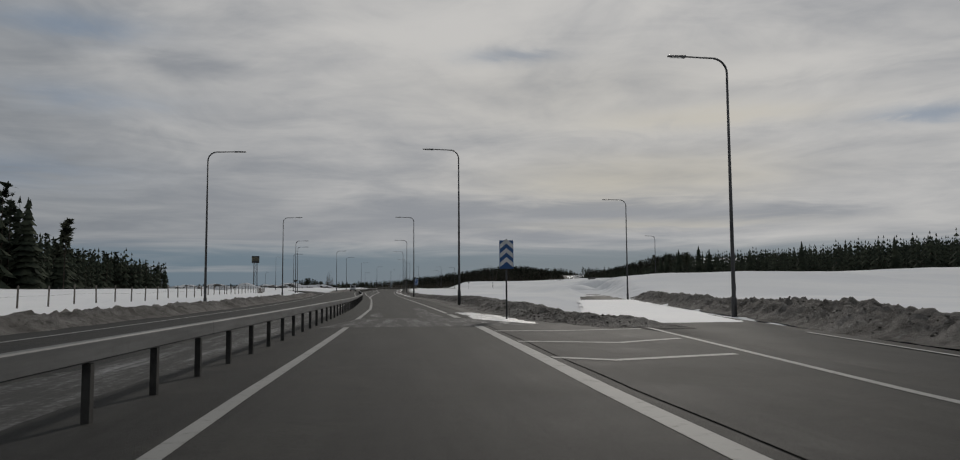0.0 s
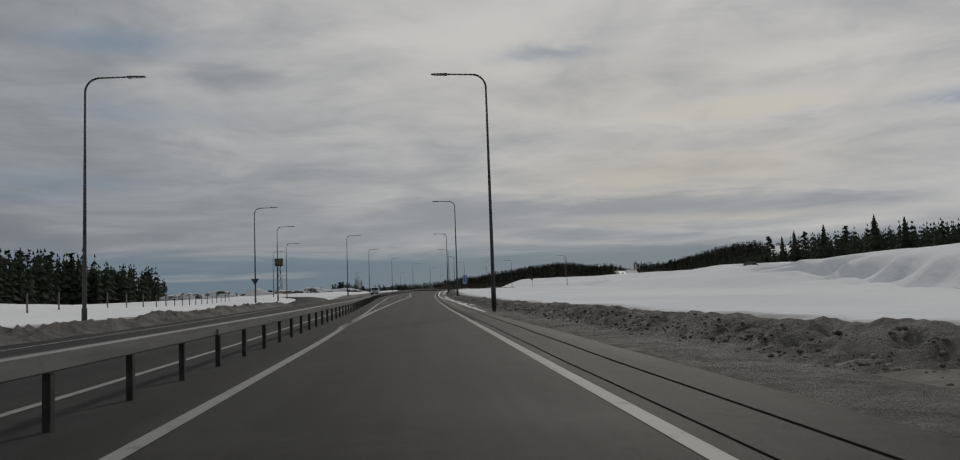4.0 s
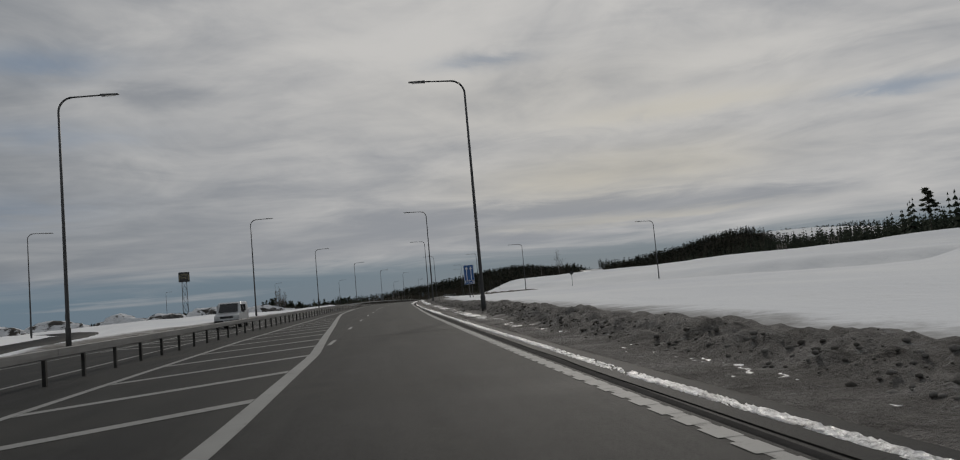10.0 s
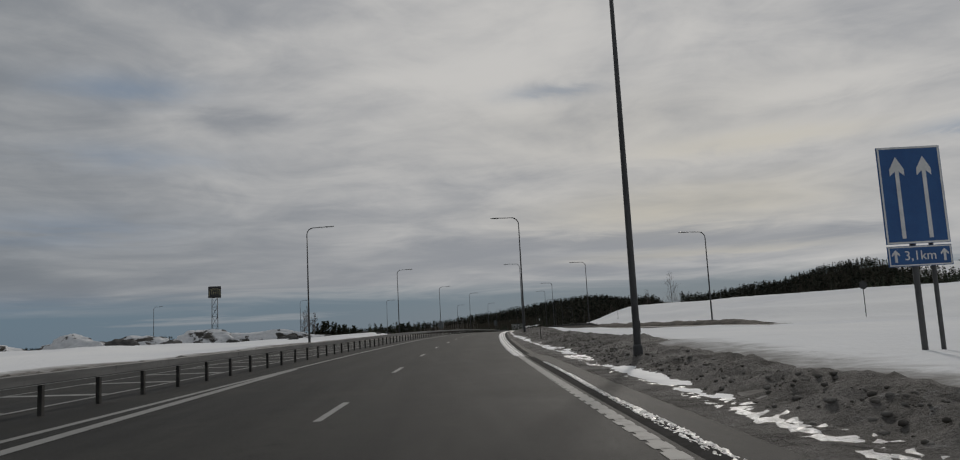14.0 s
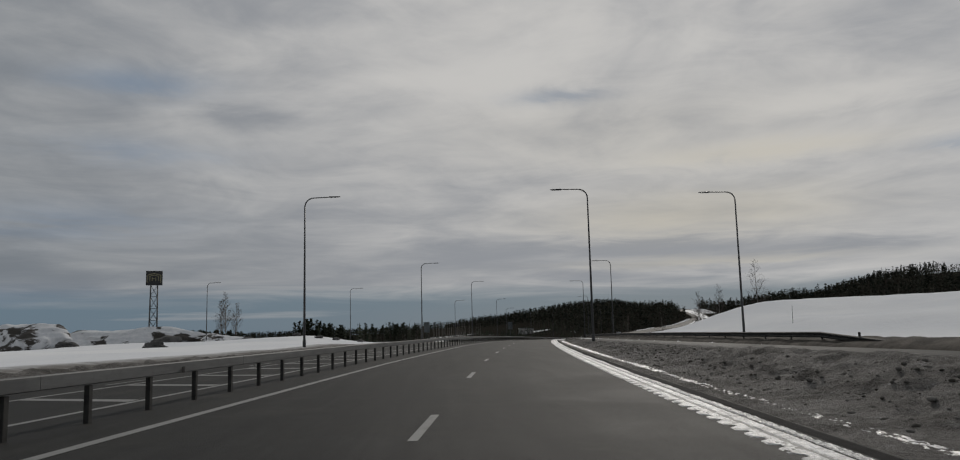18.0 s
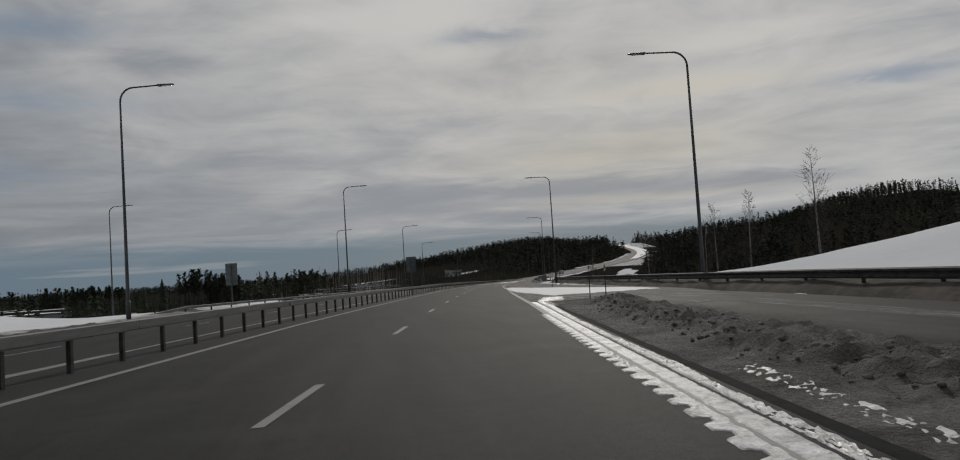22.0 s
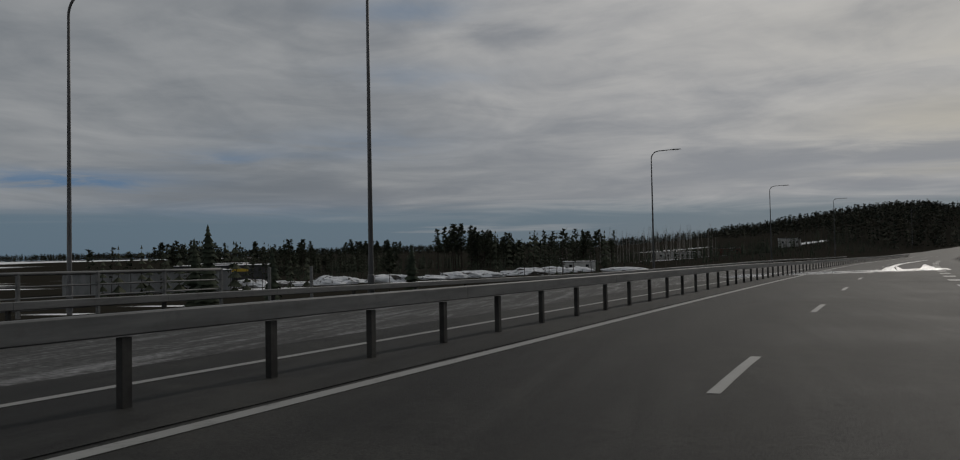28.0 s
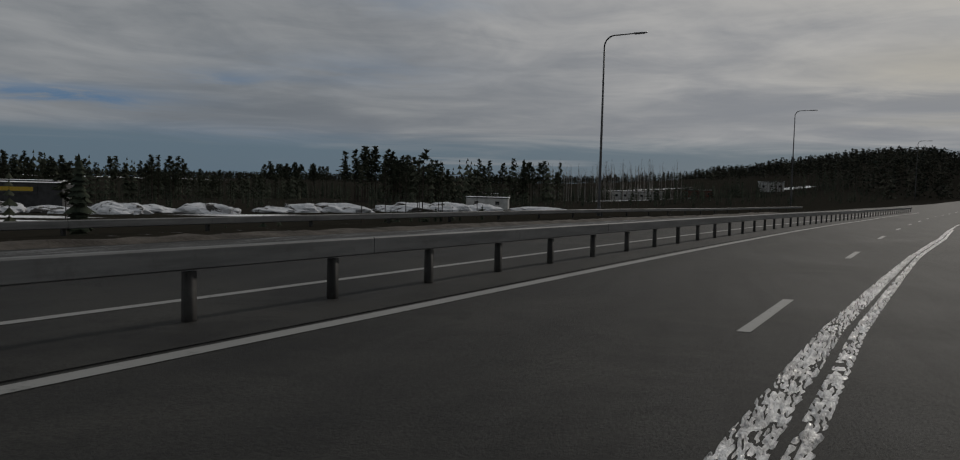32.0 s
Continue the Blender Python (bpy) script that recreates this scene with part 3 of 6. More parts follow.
def slip_line(name, n=70):
    pts, half = SLIP_ROADS[name]
    pts = np.array(pts)
    u = np.linspace(0, len(pts) - 1, n)
    k = np.clip(u.astype(int), 0, len(pts) - 2)
    f = (u - k)[:, None]
    p0, p1, p2, p3 = (pts[np.clip(k + d, 0, len(pts) - 1)] for d in (-1, 0, 1, 2))
    curve = 0.5 * (2 * p1 + (p2 - p0) * f + (2 * p0 - 5 * p1 + 4 * p2 - p3) * f**2 + (3 * p1 - p0 - 3 * p2 + p3) * f**3)
    return spot(curve[:, 0], curve[:, 1]), half


SLIPS = {name: slip_line(name) for name in SLIP_ROADS}


def nearest_on(line, x, y):
    """Distance to a line of places, and the height of its nearest place, for arrays x, y."""
    best, high = np.full(x.shape, 1e9), np.zeros(x.shape)
    for a in line:
        d = np.hypot(x - a[0], y - a[1])
        near = d < best
        best, high = np.where(near, d, best), np.where(near, a[2], high)
    return best, high


# ---- where woods stand ----
def near_line(line, wide):
    """Whether places lie within wide metres of a line in plan."""
    line = np.array(line, float)

    def inside(x, y):
        best = np.full(x.shape, 1e9)
        for a, b in zip(line[:-1], line[1:]):
            d = b - a
            u = np.clip(((x - a[0]) * d[0] + (y - a[1]) * d[1]) / (d @ d), 0, 1)
            best = np.minimum(best, np.hypot(x - a[0] - u * d[0], y - a[1] - u * d[1]))
        return best < wide
    return inside


east_edge = table((-300, 100), (100, 108), (250, 118), (330, 128), (420, 142), (500, 140), (560, 100), (640, 96), (760, 118), (900, 170), (1000, 212), (1200, 300), (1400, 372))
west_edge = table((-200, -62), (140, -66), (200, -84), (300, -108), (400, -112), (520, -134))


def wood_east(x, y):
    return (x > east_edge(y) + 6 * fbm(x, y, 0.05, 2, 3)) & (x < east_edge(y) + 190) & (y < 1400) & (y > -80)


def wood_notch(x, y):
    return (x - line_x(y) > 19 + 8 * fbm(x, y, 0.01, 2, 6)) & (x < line_x(y) + 420) & (y > 1120) & (y < 2700)


def wood_hill(x, y):
    return (line_x(y) - x > 19 + 8 * fbm(x, y, 0.01, 2, 7)) & (x > np.interp(y, (960, 1200, 1600, 2000, 2500), (230, 130, 60, 20, 20))) & (y > 960) & (y < 2500)


def wood_far(x, y):
    return (y > 1800 + 120 * fbm(x, y, 0.004, 2, 8)) & (y < 2350) & (x > -1500) & (x < 300)


def wood_west(x, y):
    return (x < west_edge(y) + 7 * fbm(x, y, 0.04, 2, 9)) & (x > west_edge(y) - 75) & (y > -30) & (y < 520)


wood_low = near_line(((-300, 935), (-225, 985), (-170, 1090), (-235, 1150), (-150, 1170), (-70, 1095), (-25, 1120), (60, 1200), (140, 1300), (200, 1400)), 34)
wood_scrub = near_line(((-190, 900), (-120, 930), (-60, 960), (0, 1000), (60, 1060), (120, 1160)), 42)


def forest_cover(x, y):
    """How dark the ground is coloured in place of snow: woods, scrub, verges, fields."""
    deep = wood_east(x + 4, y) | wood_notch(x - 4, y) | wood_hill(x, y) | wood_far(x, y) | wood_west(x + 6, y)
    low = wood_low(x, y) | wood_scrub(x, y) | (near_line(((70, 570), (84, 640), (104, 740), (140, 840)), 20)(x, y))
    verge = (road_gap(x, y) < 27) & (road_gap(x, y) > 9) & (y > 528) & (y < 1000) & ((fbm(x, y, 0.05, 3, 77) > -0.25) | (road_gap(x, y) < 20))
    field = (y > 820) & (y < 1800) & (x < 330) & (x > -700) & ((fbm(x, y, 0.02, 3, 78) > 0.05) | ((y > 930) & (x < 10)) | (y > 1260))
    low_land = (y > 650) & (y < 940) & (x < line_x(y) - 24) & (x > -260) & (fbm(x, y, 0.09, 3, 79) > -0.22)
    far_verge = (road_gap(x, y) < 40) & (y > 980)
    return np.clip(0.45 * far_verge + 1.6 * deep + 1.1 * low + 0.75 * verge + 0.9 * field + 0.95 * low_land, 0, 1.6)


def road_gap(x, y):
    """How far beside the road's line a place lies."""
    return np.abs(x - line_x(y)) / np.hypot(1, line_slope(y))


# ---- ground ----
def bell(x, y, cx, cy, rx, ry, turn=0.0):
    c, s = math.cos(radians(turn)), math.sin(radians(turn))
    u, v = ((x - cx) * c + (y - cy) * s) / rx, (-(x - cx) * s + (y - cy) * c) / ry
    return np.exp(-(u * u + v * v))


def hills(x, y):
    """Far relief: wooded hills on both sides of the road's notch and low land towards the left."""
    h = 38 * bell(x, y, 380, 1760, 200, 520, -16)
    h = h + 16 * bell(x, y, 130, 1850, 260, 300)
    h = h + 60 * bell(x, y, 900, 1500, 430, 620, -18)
    h = h + 30 * bell(x, y, 390, 900, 190, 330, -18)
    h = h + 10 * bell(x, y, 185, 800, 70, 130, -18)
    h = h + 70 * bell(x, y, 1300, 2700, 600, 500)
    h = h + 9 * bell(x, y, -300, 2300, 700, 350)
    h = h + 10 * bell(x, y, 360, 300, 180, 260)
    return h


def ground_height(y, off):
    """Height of the ground sheet at y along the road and off metres beside it."""
    y, off = np.broadcast_arrays(np.asarray(y, float), np.asarray(off, float))
    x = line_x(y) + off * np.hypot(1, line_slope(y))
    road = level(y)
    pl, pr = paved_left(y), paved_right(y)
    out_r, out_l = off - pr, pl - off
    away = np.maximum(np.maximum(out_r, out_l), 0)
    # open land: at road level near by, falling away past the bridge, hills far off
    fall = smooth01((y - 520) / 110) * smooth01((960 - y) / 160)
    land = road * (1 - smooth01((away - 20) / 160)) + smooth01((away - 20) / 160) * np.interp(y, (-400, 300, 700, 1200, 5200), (0, 1.0, 0.5, 0, 0))
    low = smooth01((y - 520) / 110) * smooth01((1330 - y) / 180)
    land = land - 8.0 * np.where(off < 0, low, fall) * smooth01((away - 1.5) / 16)
    far = smooth01((away - 22) / 150)
    land = land + far * hills(x, y) * smooth01((np.abs(off) - 18) / 90)
    # verges: a shallow ditch, then snow fields with soft drifts
    soft = smooth01(away / 3.5)
    land = land + soft * (0.34 + 0.30 * fbm(x, y, 0.045, 4, 3) + 0.10 * fbm(x, y, 0.25, 3, 4)) * (1 - fall * 0.5)
    # snow mound on the right, behind the slip roads
    d_exit, z_exit = nearest_on(SLIPS["exit_slip_road"][0][::2], x, y)
    d_entry, z_entry = nearest_on(SLIPS["entry_slip_road"][0][::2], x, y)
    d_west, z_west = nearest_on(SLIPS["west_slip_road"][0][::2], x, y)
    behind = np.interp(y, (60, 100, 135, 180, 262, 290, 318, 345, 372, 400, 430, 465, 500, 540), (20, 24, 27, 31, 34, 50, 43, 37, 30, 24, 20, 17, 15, 13))
    late = smooth01((y - 452) / 50)
    step = 0.42 * smooth01((off - behind - 2.0) / 8.0) + 0.58 * smooth01((off - behind - 11.0) / 18.0)
    mound = (step * (1 - late) + smooth01((off - behind - 1.0) / 17.0) * late) * smooth01((y - 70) / 70) * smooth01((545 - y) / 60)
    mound = mound * (1 - smooth01((off - 95) / 60) * 0.45)
    land = land + mound * (3.6 + 1.5 * late + 0.8 * fbm(x, y, 0.018, 3, 9))
    # rocky heaps of snow on the left field
    heap = smooth01((-off - 26) / 16) * smooth01((y - 330) / 60) * smooth01((600 - y) / 60) * smooth01((120 + off) / 40)
    land = land + heap * 1.5 * np.maximum(fbm(x, y, 0.03, 3, 21) + 0.25, 0)
    rise = smooth01((-off - 17) / 20) * smooth01((200 - y) / 60) * smooth01((130 + off) / 60)
    land = land + 1.3 * rise
    # cut in the slip roads
    for d, z, half in ((d_exit, z_exit, 3.4), (d_entry, z_entry, 4.6), (d_west, z_west, 3.8)):
        w = 1 - smooth01((d - half) / 4.0)
        land = land * (1 - w) + (z - 0.16) * w
    under = np.minimum(smooth01((out_r + 0.05) / 0.5) + smooth01((out_l + 0.05) / 0.5), 1)
    return np.where(away > 0, land * under + (road - 0.16) * (1 - under), road - 0.16)


def build_ground():
    cols = np.unique(np.concatenate([np.arange(-40, 60.1, 1.0), np.arange(-100, -40, 4), np.arange(60, 130, 3), np.geomspace(100, 3200, 26), -np.geomspace(100, 3200, 26)]))
    rows = np.unique(np.concatenate([np.arange(-120, 760, 2.0), np.arange(760, 1300, 12), np.geomspace(1300, 5000, 40)]))
    y, off = np.meshgrid(rows, cols, indexing="ij")
    p = spot(y, off)
    p[..., 2] = ground_height(y, off)
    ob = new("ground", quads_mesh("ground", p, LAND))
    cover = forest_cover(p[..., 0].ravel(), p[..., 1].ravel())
    ob.data.attributes.new("dark_ground", "FLOAT", "POINT").data.foreach_set("value", cover.astype(np.float32))
    right = (1 - smooth01((off - np.interp(y, (30, 70, 105, 150), (6.2, 7.6, 7.4, 5.8))) / 4.2)) * (off > 0) * smooth01((y - 25) / 10) * smooth01((600 - y) / 60)
    left = (1 - smooth01((paved_left(y) - off - 2.0) / 3.5)) * (off < 0) * smooth01((560 - y) / 40)
    ob.data.attributes.new("grit", "FLOAT", "POINT").data.foreach_set("value", (right + left).ravel().astype(np.float32))
    tagged(ob, "wide snow-covered fields with soft drifts beside the road", "ground", kind="structure")


build_ground()


# ---- roads ----
def strip(y, left, right, dz, cols=2):
    u = np.linspace(0, 1, cols)
    yy = np.repeat(np.asarray(y, float)[:, None], cols, 1)
    off = np.asarray(left)[:, None] * (1 - u) + np.asarray(right)[:, None] * u
    return spot(yy, off, dz)


def slab_mesh(name, grid, mat, thick):
    """A strip with turned-down edges, so that it has a thickness."""
    down = grid.copy()
    down[..., 2] -= thick
    full = np.concatenate([down[:, :1], grid, down[:, -1:]], 1)
    return quads_mesh(name, full, mat, smooth=False)


YS = np.concatenate([np.arange(-110, 780, 2.5), np.arange(780, 2900, 10.0)])
main_road = new("road", slab_mesh("road", strip(YS, paved_left(YS), paved_right(YS), 0.0, 12), ASPHALT, 0.3))
across = np.stack([paved_left(YS)] + [paved_left(YS) * (1 - u) + paved_right(YS) * u for u in np.linspace(0, 1, 12)] + [paved_right(YS)], 1)
main_road.data.attributes.new("across", "FLOAT", "POINT").data.foreach_set("value", across.ravel().astype(np.float32))
tagged(main_road, "worn grey asphalt dual carriageway, dusty in winter", "road", kind="structure")


def offset_line(line, d):
    line = np.asarray(line)
    g = np.gradient(line[:, :2], axis=0)
    g /= np.hypot(g[:, 0], g[:, 1])[:, None]
    out = line.copy()
    out[:, 0] += g[:, 1] * d
    out[:, 1] -= g[:, 0] * d
    return out


slip_objects = {}
for n, (name, (line, half)) in enumerate(SLIPS.items()):
    lift = np.array((0, 0, -0.012 - 0.004 * n))
    grid = np.stack([offset_line(line, -half) + lift, line + lift, offset_line(line, half) + lift], 1)
    slip_objects[name] = tagged(new(name, slab_mesh(name, grid, ASPHALT, 0.3)), "asphalt slip road curving away through the snow", "road", kind="structure")


# ---- road markings ----
def marking(name, y, off, width, label, dz=0.006, parent=main_road):
    y = np.asarray(y, float)
    off = np.asarray(off, float)
    return part(name, quads_mesh(name, strip(y, off - width / 2, off + width / 2, dz), PAINT, smooth=False), parent, label)


def quad_mark(name, corners, label="", dz=0.006, parent=main_road):
    """A painted patch from four (y, offset) corners."""
    pts = [spot(y, o, dz) for y, o in corners]
    return part(name, mesh_of(name, pts, [(0, 1, 2, 3)], PAINT), parent, label)


edge = np.arange(-90, 800, 2.0)
marking("edge_line", edge, left_line(edge), 0.20, "worn white line beside the median barrier")
edge = np.arange(-90, 44, 2.0)
marking("edge_line", edge, right_line(edge), 0.30, "broad white line along the slip road's nose")
edge = np.arange(44, 120, 2.0)
marking("edge_line", edge, right_line(edge), 0.20, "white edge line along the shoulder")
edge = np.arange(328, 571, 2.0)
marking("edge_line", edge, right_line(edge), 0.20, "white edge line, half under ice")
# ribbed edge line: painted bars with a thin worn film between them
edge = np.arange(118, 330, 2.0)
marking("edge_line", edge, right_line(edge) + 0.02, 0.15, "thin worn strip of the ribbed edge line", dz=0.004)
bars = np.arange(118, 329, 0.62)
corner = np.stack([spot(bars + a, right_line(bars) + b, 0.007) for a, b in ((0, -0.11), (0.42, -0.11), (0.42, 0.11), (0, 0.11))], 1)
ribs = part("ribbed_line", array_mesh("ribbed_line", corner.reshape(-1, 3), np.arange(len(bars) * 4).reshape(-1, 4), PAINT), main_road, "worn white bars of the ribbed edge line")
ribs["kind"] = "stuff"
edge = np.arange(118, 331, 1.5)
marking("edge_line", edge, hatch_line(edge), 0.28, "broad white line round the hatched island")
edge = np.arange(-90, 800, 2.0)
marking("edge_line", edge, barrier_off(edge) - 1.15, 0.16, "white line of the opposite carriageway")
edge = np.arange(-90, 800, 2.0)
marking("edge_line", edge, paved_left(edge) + np.interp(edge, (0, 320, 515, 532, 575, 610, 640), (2.0, 1.2, 1.1, 3.6, 3.0, 1.5, 1.6)), 0.16, "faint white far edge line")
DASH_K = (0, 1, 2, 4, 5, 9, 10, 13, 14, 15, 16, 19, 20, 22, 23, 24, 25, 26, 29, 31, 32, 33, 35, 38, 39, 48)
DASH_Y = (240, 252.1, 264.5, 288, 300, 347.6, 360.4, 396.4, 408.6, 419.9, 432.1, 467.4, 480, 503, 514.3, 525.8, 538.4, 550.4, 585.8, 609.3, 620.5, 631.6, 655.9, 690.6, 702.2, 808)
for y in np.interp(np.arange(49), DASH_K, DASH_Y):
    s = np.array((y, y + 1.0, y + 2.0, y + 2.9))
    marking("lane_dash", s, lane_dash(s), 0.13, "short white lane dash")
for y in [s * 12.0 + 338.0 for s in range(0, 38)]:
    s = np.array((y, y + 1.0, y + 2.0, y + 2.9))
    marking("lane_dash", s, barrier_off(s) - 4.9, 0.12, "short white dash of the opposite lanes")
for k in range(33):
    y = 133.7 + k * 4.5
    a, b = float(left_line(y)), float(hatch_line(min(y + 1.8, 330)))
    lead = 0.8 * (b - a)
    if b - a > 0.5:
        quad_mark("hatch_stripe", ((y - 0.25, a + 0.12), (y + lead - 0.25, b - 0.16), (y + lead + 0.25, b - 0.16), (y + 0.20, a + 0.12)), "slanting white hatch stripe")
for k in range(52):
    y = 252 + k * 4.6
    a, b = float(barrier_off(y)) - 4.6 + 1.4 * float(smooth01((y - 380) / 90)) , float(barrier_off(y)) - 1.3
    a = b - (b - a) * float(smooth01((492 - y) / 60))
    if b - a > 0.4:
        quad_mark("hatch_stripe", ((y + 1.2, a), (y - 0.1, b), (y + 0.4, b), (y + 1.65, a)), "slanting white hatch stripe")
edge = np.arange(252, 494, 2.0)
marking("edge_line", edge, barrier_off(edge) - 1.3 - (3.3 - 1.4 * smooth01((edge - 380) / 90)) * smooth01((492 - edge) / 60), 0.16, "white line round the opposite hatched island")
# broad chevrons on the exit's nose, broad blocks beside the entry lane
for y0, y1, tip, y2, end in ((24.6, 24.2, 4.6, 24.9, 7.6), (19.5, 18.5, 5.0, 19.8, 7.0), (14.7, 13.9, 3.6, 14.8, 6.3)):
    a = float(right_line(y0)) + 0.2
    quad_mark("chevron_stripe", ((y0, a), (y1, tip), (y1 + 0.34, tip), (y0 + 0.34, a)), "white chevron stripe")
    quad_mark("chevron_stripe", ((y1, tip + 0.01), (y2, end), (y2 + 0.34, end), (y1 + 0.34, tip + 0.01)), "white chevron stripe")
nose = np.arange(-40, 24, 2.0)
marking("edge_line", nose, np.interp(nose, (-40, 0, 12, 24), (5.0, 8.6, 10.2, 12.4)) - 0.4, 0.14, "white outer line of the exit lane")
nose = np.arange(-6, 27, 1.0)
marking("edge_line", nose, np.interp(nose, (-6, 9, 13, 27), (4.6, 5.95, 6.45, 8.2)), 0.16, "white line along the hatched nose")
for y in np.interp(np.arange(26), (0, 5, 10, 11, 25), (572, 601.75, 634.5, 641.0, 728)):
    o = float(table((572, 2.35), (600, 2.25), (640, 2.45), (658, 2.7), (720, 3.4))(y))
    quad_mark("block_mark", ((y, o - 0.28), (y, o + 0.28), (y + 1.9, o + 0.28), (y + 1.9, o - 0.28)), "broad white block mark of the entry lane")


def seam(y0, y1, off, wide=0.05):
    y = np.arange(y0, y1, 1.0)
    o = off(y) + 0.05 * fbm(y, 0 * y, 0.2, 3, 71)
    part("tar_seam", quads_mesh("tar_seam", strip(y, o - wide / 2, o + wide / 2, 0.004), TAR, smooth=False), main_road, "dark tar seam in the asphalt")


seam(-60, 340, lambda y: right_line(y) + 0.36, 0.035)
seam(30, 230, lambda y: right_line(y) + 1.15, 0.05)
seam(540, 800, lambda y: left_line(y) - 0.2, 0.04)
for y, a, b in ((88.0, -2.0, 2.4), (171.0, -3.6, 2.5), (243.0, -6.0, 3.6), (372.0, -5.9, 2.2), (447.0, -5.9, 2.3), (566.0, -6.4, 7.4), (596.0, -6.6, 7.4), (640.0, -6.2, 7.2)):
    o = np.linspace(a, b, 24)
    w = 0.03 + 0.015 * fbm(o, o, 1.1, 2, 5)
    yy = y + 0.12 * fbm(o, 0 * o + y, 0.5, 3, 15)
    p = np.stack([spot(yy - w, o, 0.0045), spot(yy + w, o, 0.0045)], 1)
    part("crack", quads_mesh("crack", p, TAR, smooth=False), main_road, "dark filled crack across the lanes")


# ---- median barrier ----
BEAM = ((-0.05, 0.565), (0.05, 0.565), (0.065, 0.58), (0.065, 0.76), (0.05, 0.775), (-0.05, 0.775), (-0.065, 0.76), (-0.065, 0.58))
barrier = base("median_barrier", pose(0, 0, 0), "long steel median barrier with a box beam on dark posts", "barrier", kind="structure")
# the barrier's posts, by number and place along the road
POST_K = (0, 18, 22, 38, 42, 80, 84, 94, 98, 108, 112, 121, 125, 138, 142, 154, 155, 158, 162, 179, 183, 195, 199, 215, 219, 237, 241, 252, 256, 271, 275, 278, 285, 289, 299, 303, 307, 313, 317, 321, 327, 331, 380)
POST_Y = (-30.0, 8.3, 16.9, 52.2, 61.1, 150.5, 160.4, 185.0, 195.6, 222.6, 234.0, 256.5, 266.3, 294.9, 304.1, 332.0, 334.2, 341.55, 350.3, 387.0, 395.5, 420.4, 429.0, 462.9, 471.3, 507.9, 516.1, 538.2, 546.5, 577.8, 586.0, 592.2, 607.6, 615.2, 634.65, 642.3, 649.4, 661.4, 669.7, 677.7, 688.9, 697.0, 800.0)
barrier_dz = table((-60, 0.035), (560, 0.035), (585, 0.10), (640, 0.08), (668, -0.03), (700, -0.09), (3000, -0.11))
post_y = np.interp(np.arange(POST_K[-1] + 1), POST_K, POST_Y)
for k in range(0, len(post_y) - 4, 4):
    ys = post_y[k:k + 5] + 0.7
    ys[-1] -= 0.012
    part("beam", extrude_profile("beam", BEAM_STEEL, BEAM, spot(ys, barrier_off(ys), barrier_dz(ys))), barrier)
post_mesh = box("post", POST, (0.085, 0.11, 0.72), (0, 0, 0.19), 0.006)
for y in post_y[:300]:
    x, yy, z = spot(y, barrier_off(y), barrier_dz(y))
    part("post", post_mesh, barrier, m=pose(x, yy, z, 0, 0, heading(y)))


def scattered(mesh, places):
    """Many copies of one mesh, joined in arrays. places: rows of x, y, z, turn in degrees, scale."""
    v = np.array([w.co[:] for w in mesh.vertices])
    f = [tuple(q.vertices) for q in mesh.polygons]
    sides = len(f[0])
    f = np.array([q for q in f if len(q) == sides])
    vs, fs = [], []
    for k, (x, y, z, turn, scale) in enumerate(places):
        c, s = math.cos(radians(turn)) * scale, math.sin(radians(turn)) * scale
        vs.append(np.stack([v[:, 0] * c - v[:, 1] * s + x, v[:, 0] * s + v[:, 1] * c + y, v[:, 2] * scale + z], -1))
        fs.append(f + k * len(v))
    return np.concatenate(vs), np.concatenate(fs)


plain_post = box("post", POST, (0.085, 0.11, 0.72), (0, 0, 0.19))
v, f = scattered(plain_post, [(*spot(y, barrier_off(y), barrier_dz(y)), heading(y), 1.0) for y in post_y[300:]])
rest = part("far_posts", array_mesh("far_posts", v, f, POST), barrier)
rest["kind"] = "stuff"
bracket = box("bracket", POST, (0.02, 0.10, 0.12), (0.10, 0, 0.66), 0.004)
for y in (3.2, 103.0, 203.0, 303.0, 403.0, 503.0, 603.0, 678.0):
    x, yy, z = spot(y, barrier_off(y))
    part("bracket", bracket, barrier, m=pose(x, yy, z, 0, 0, heading(y)))


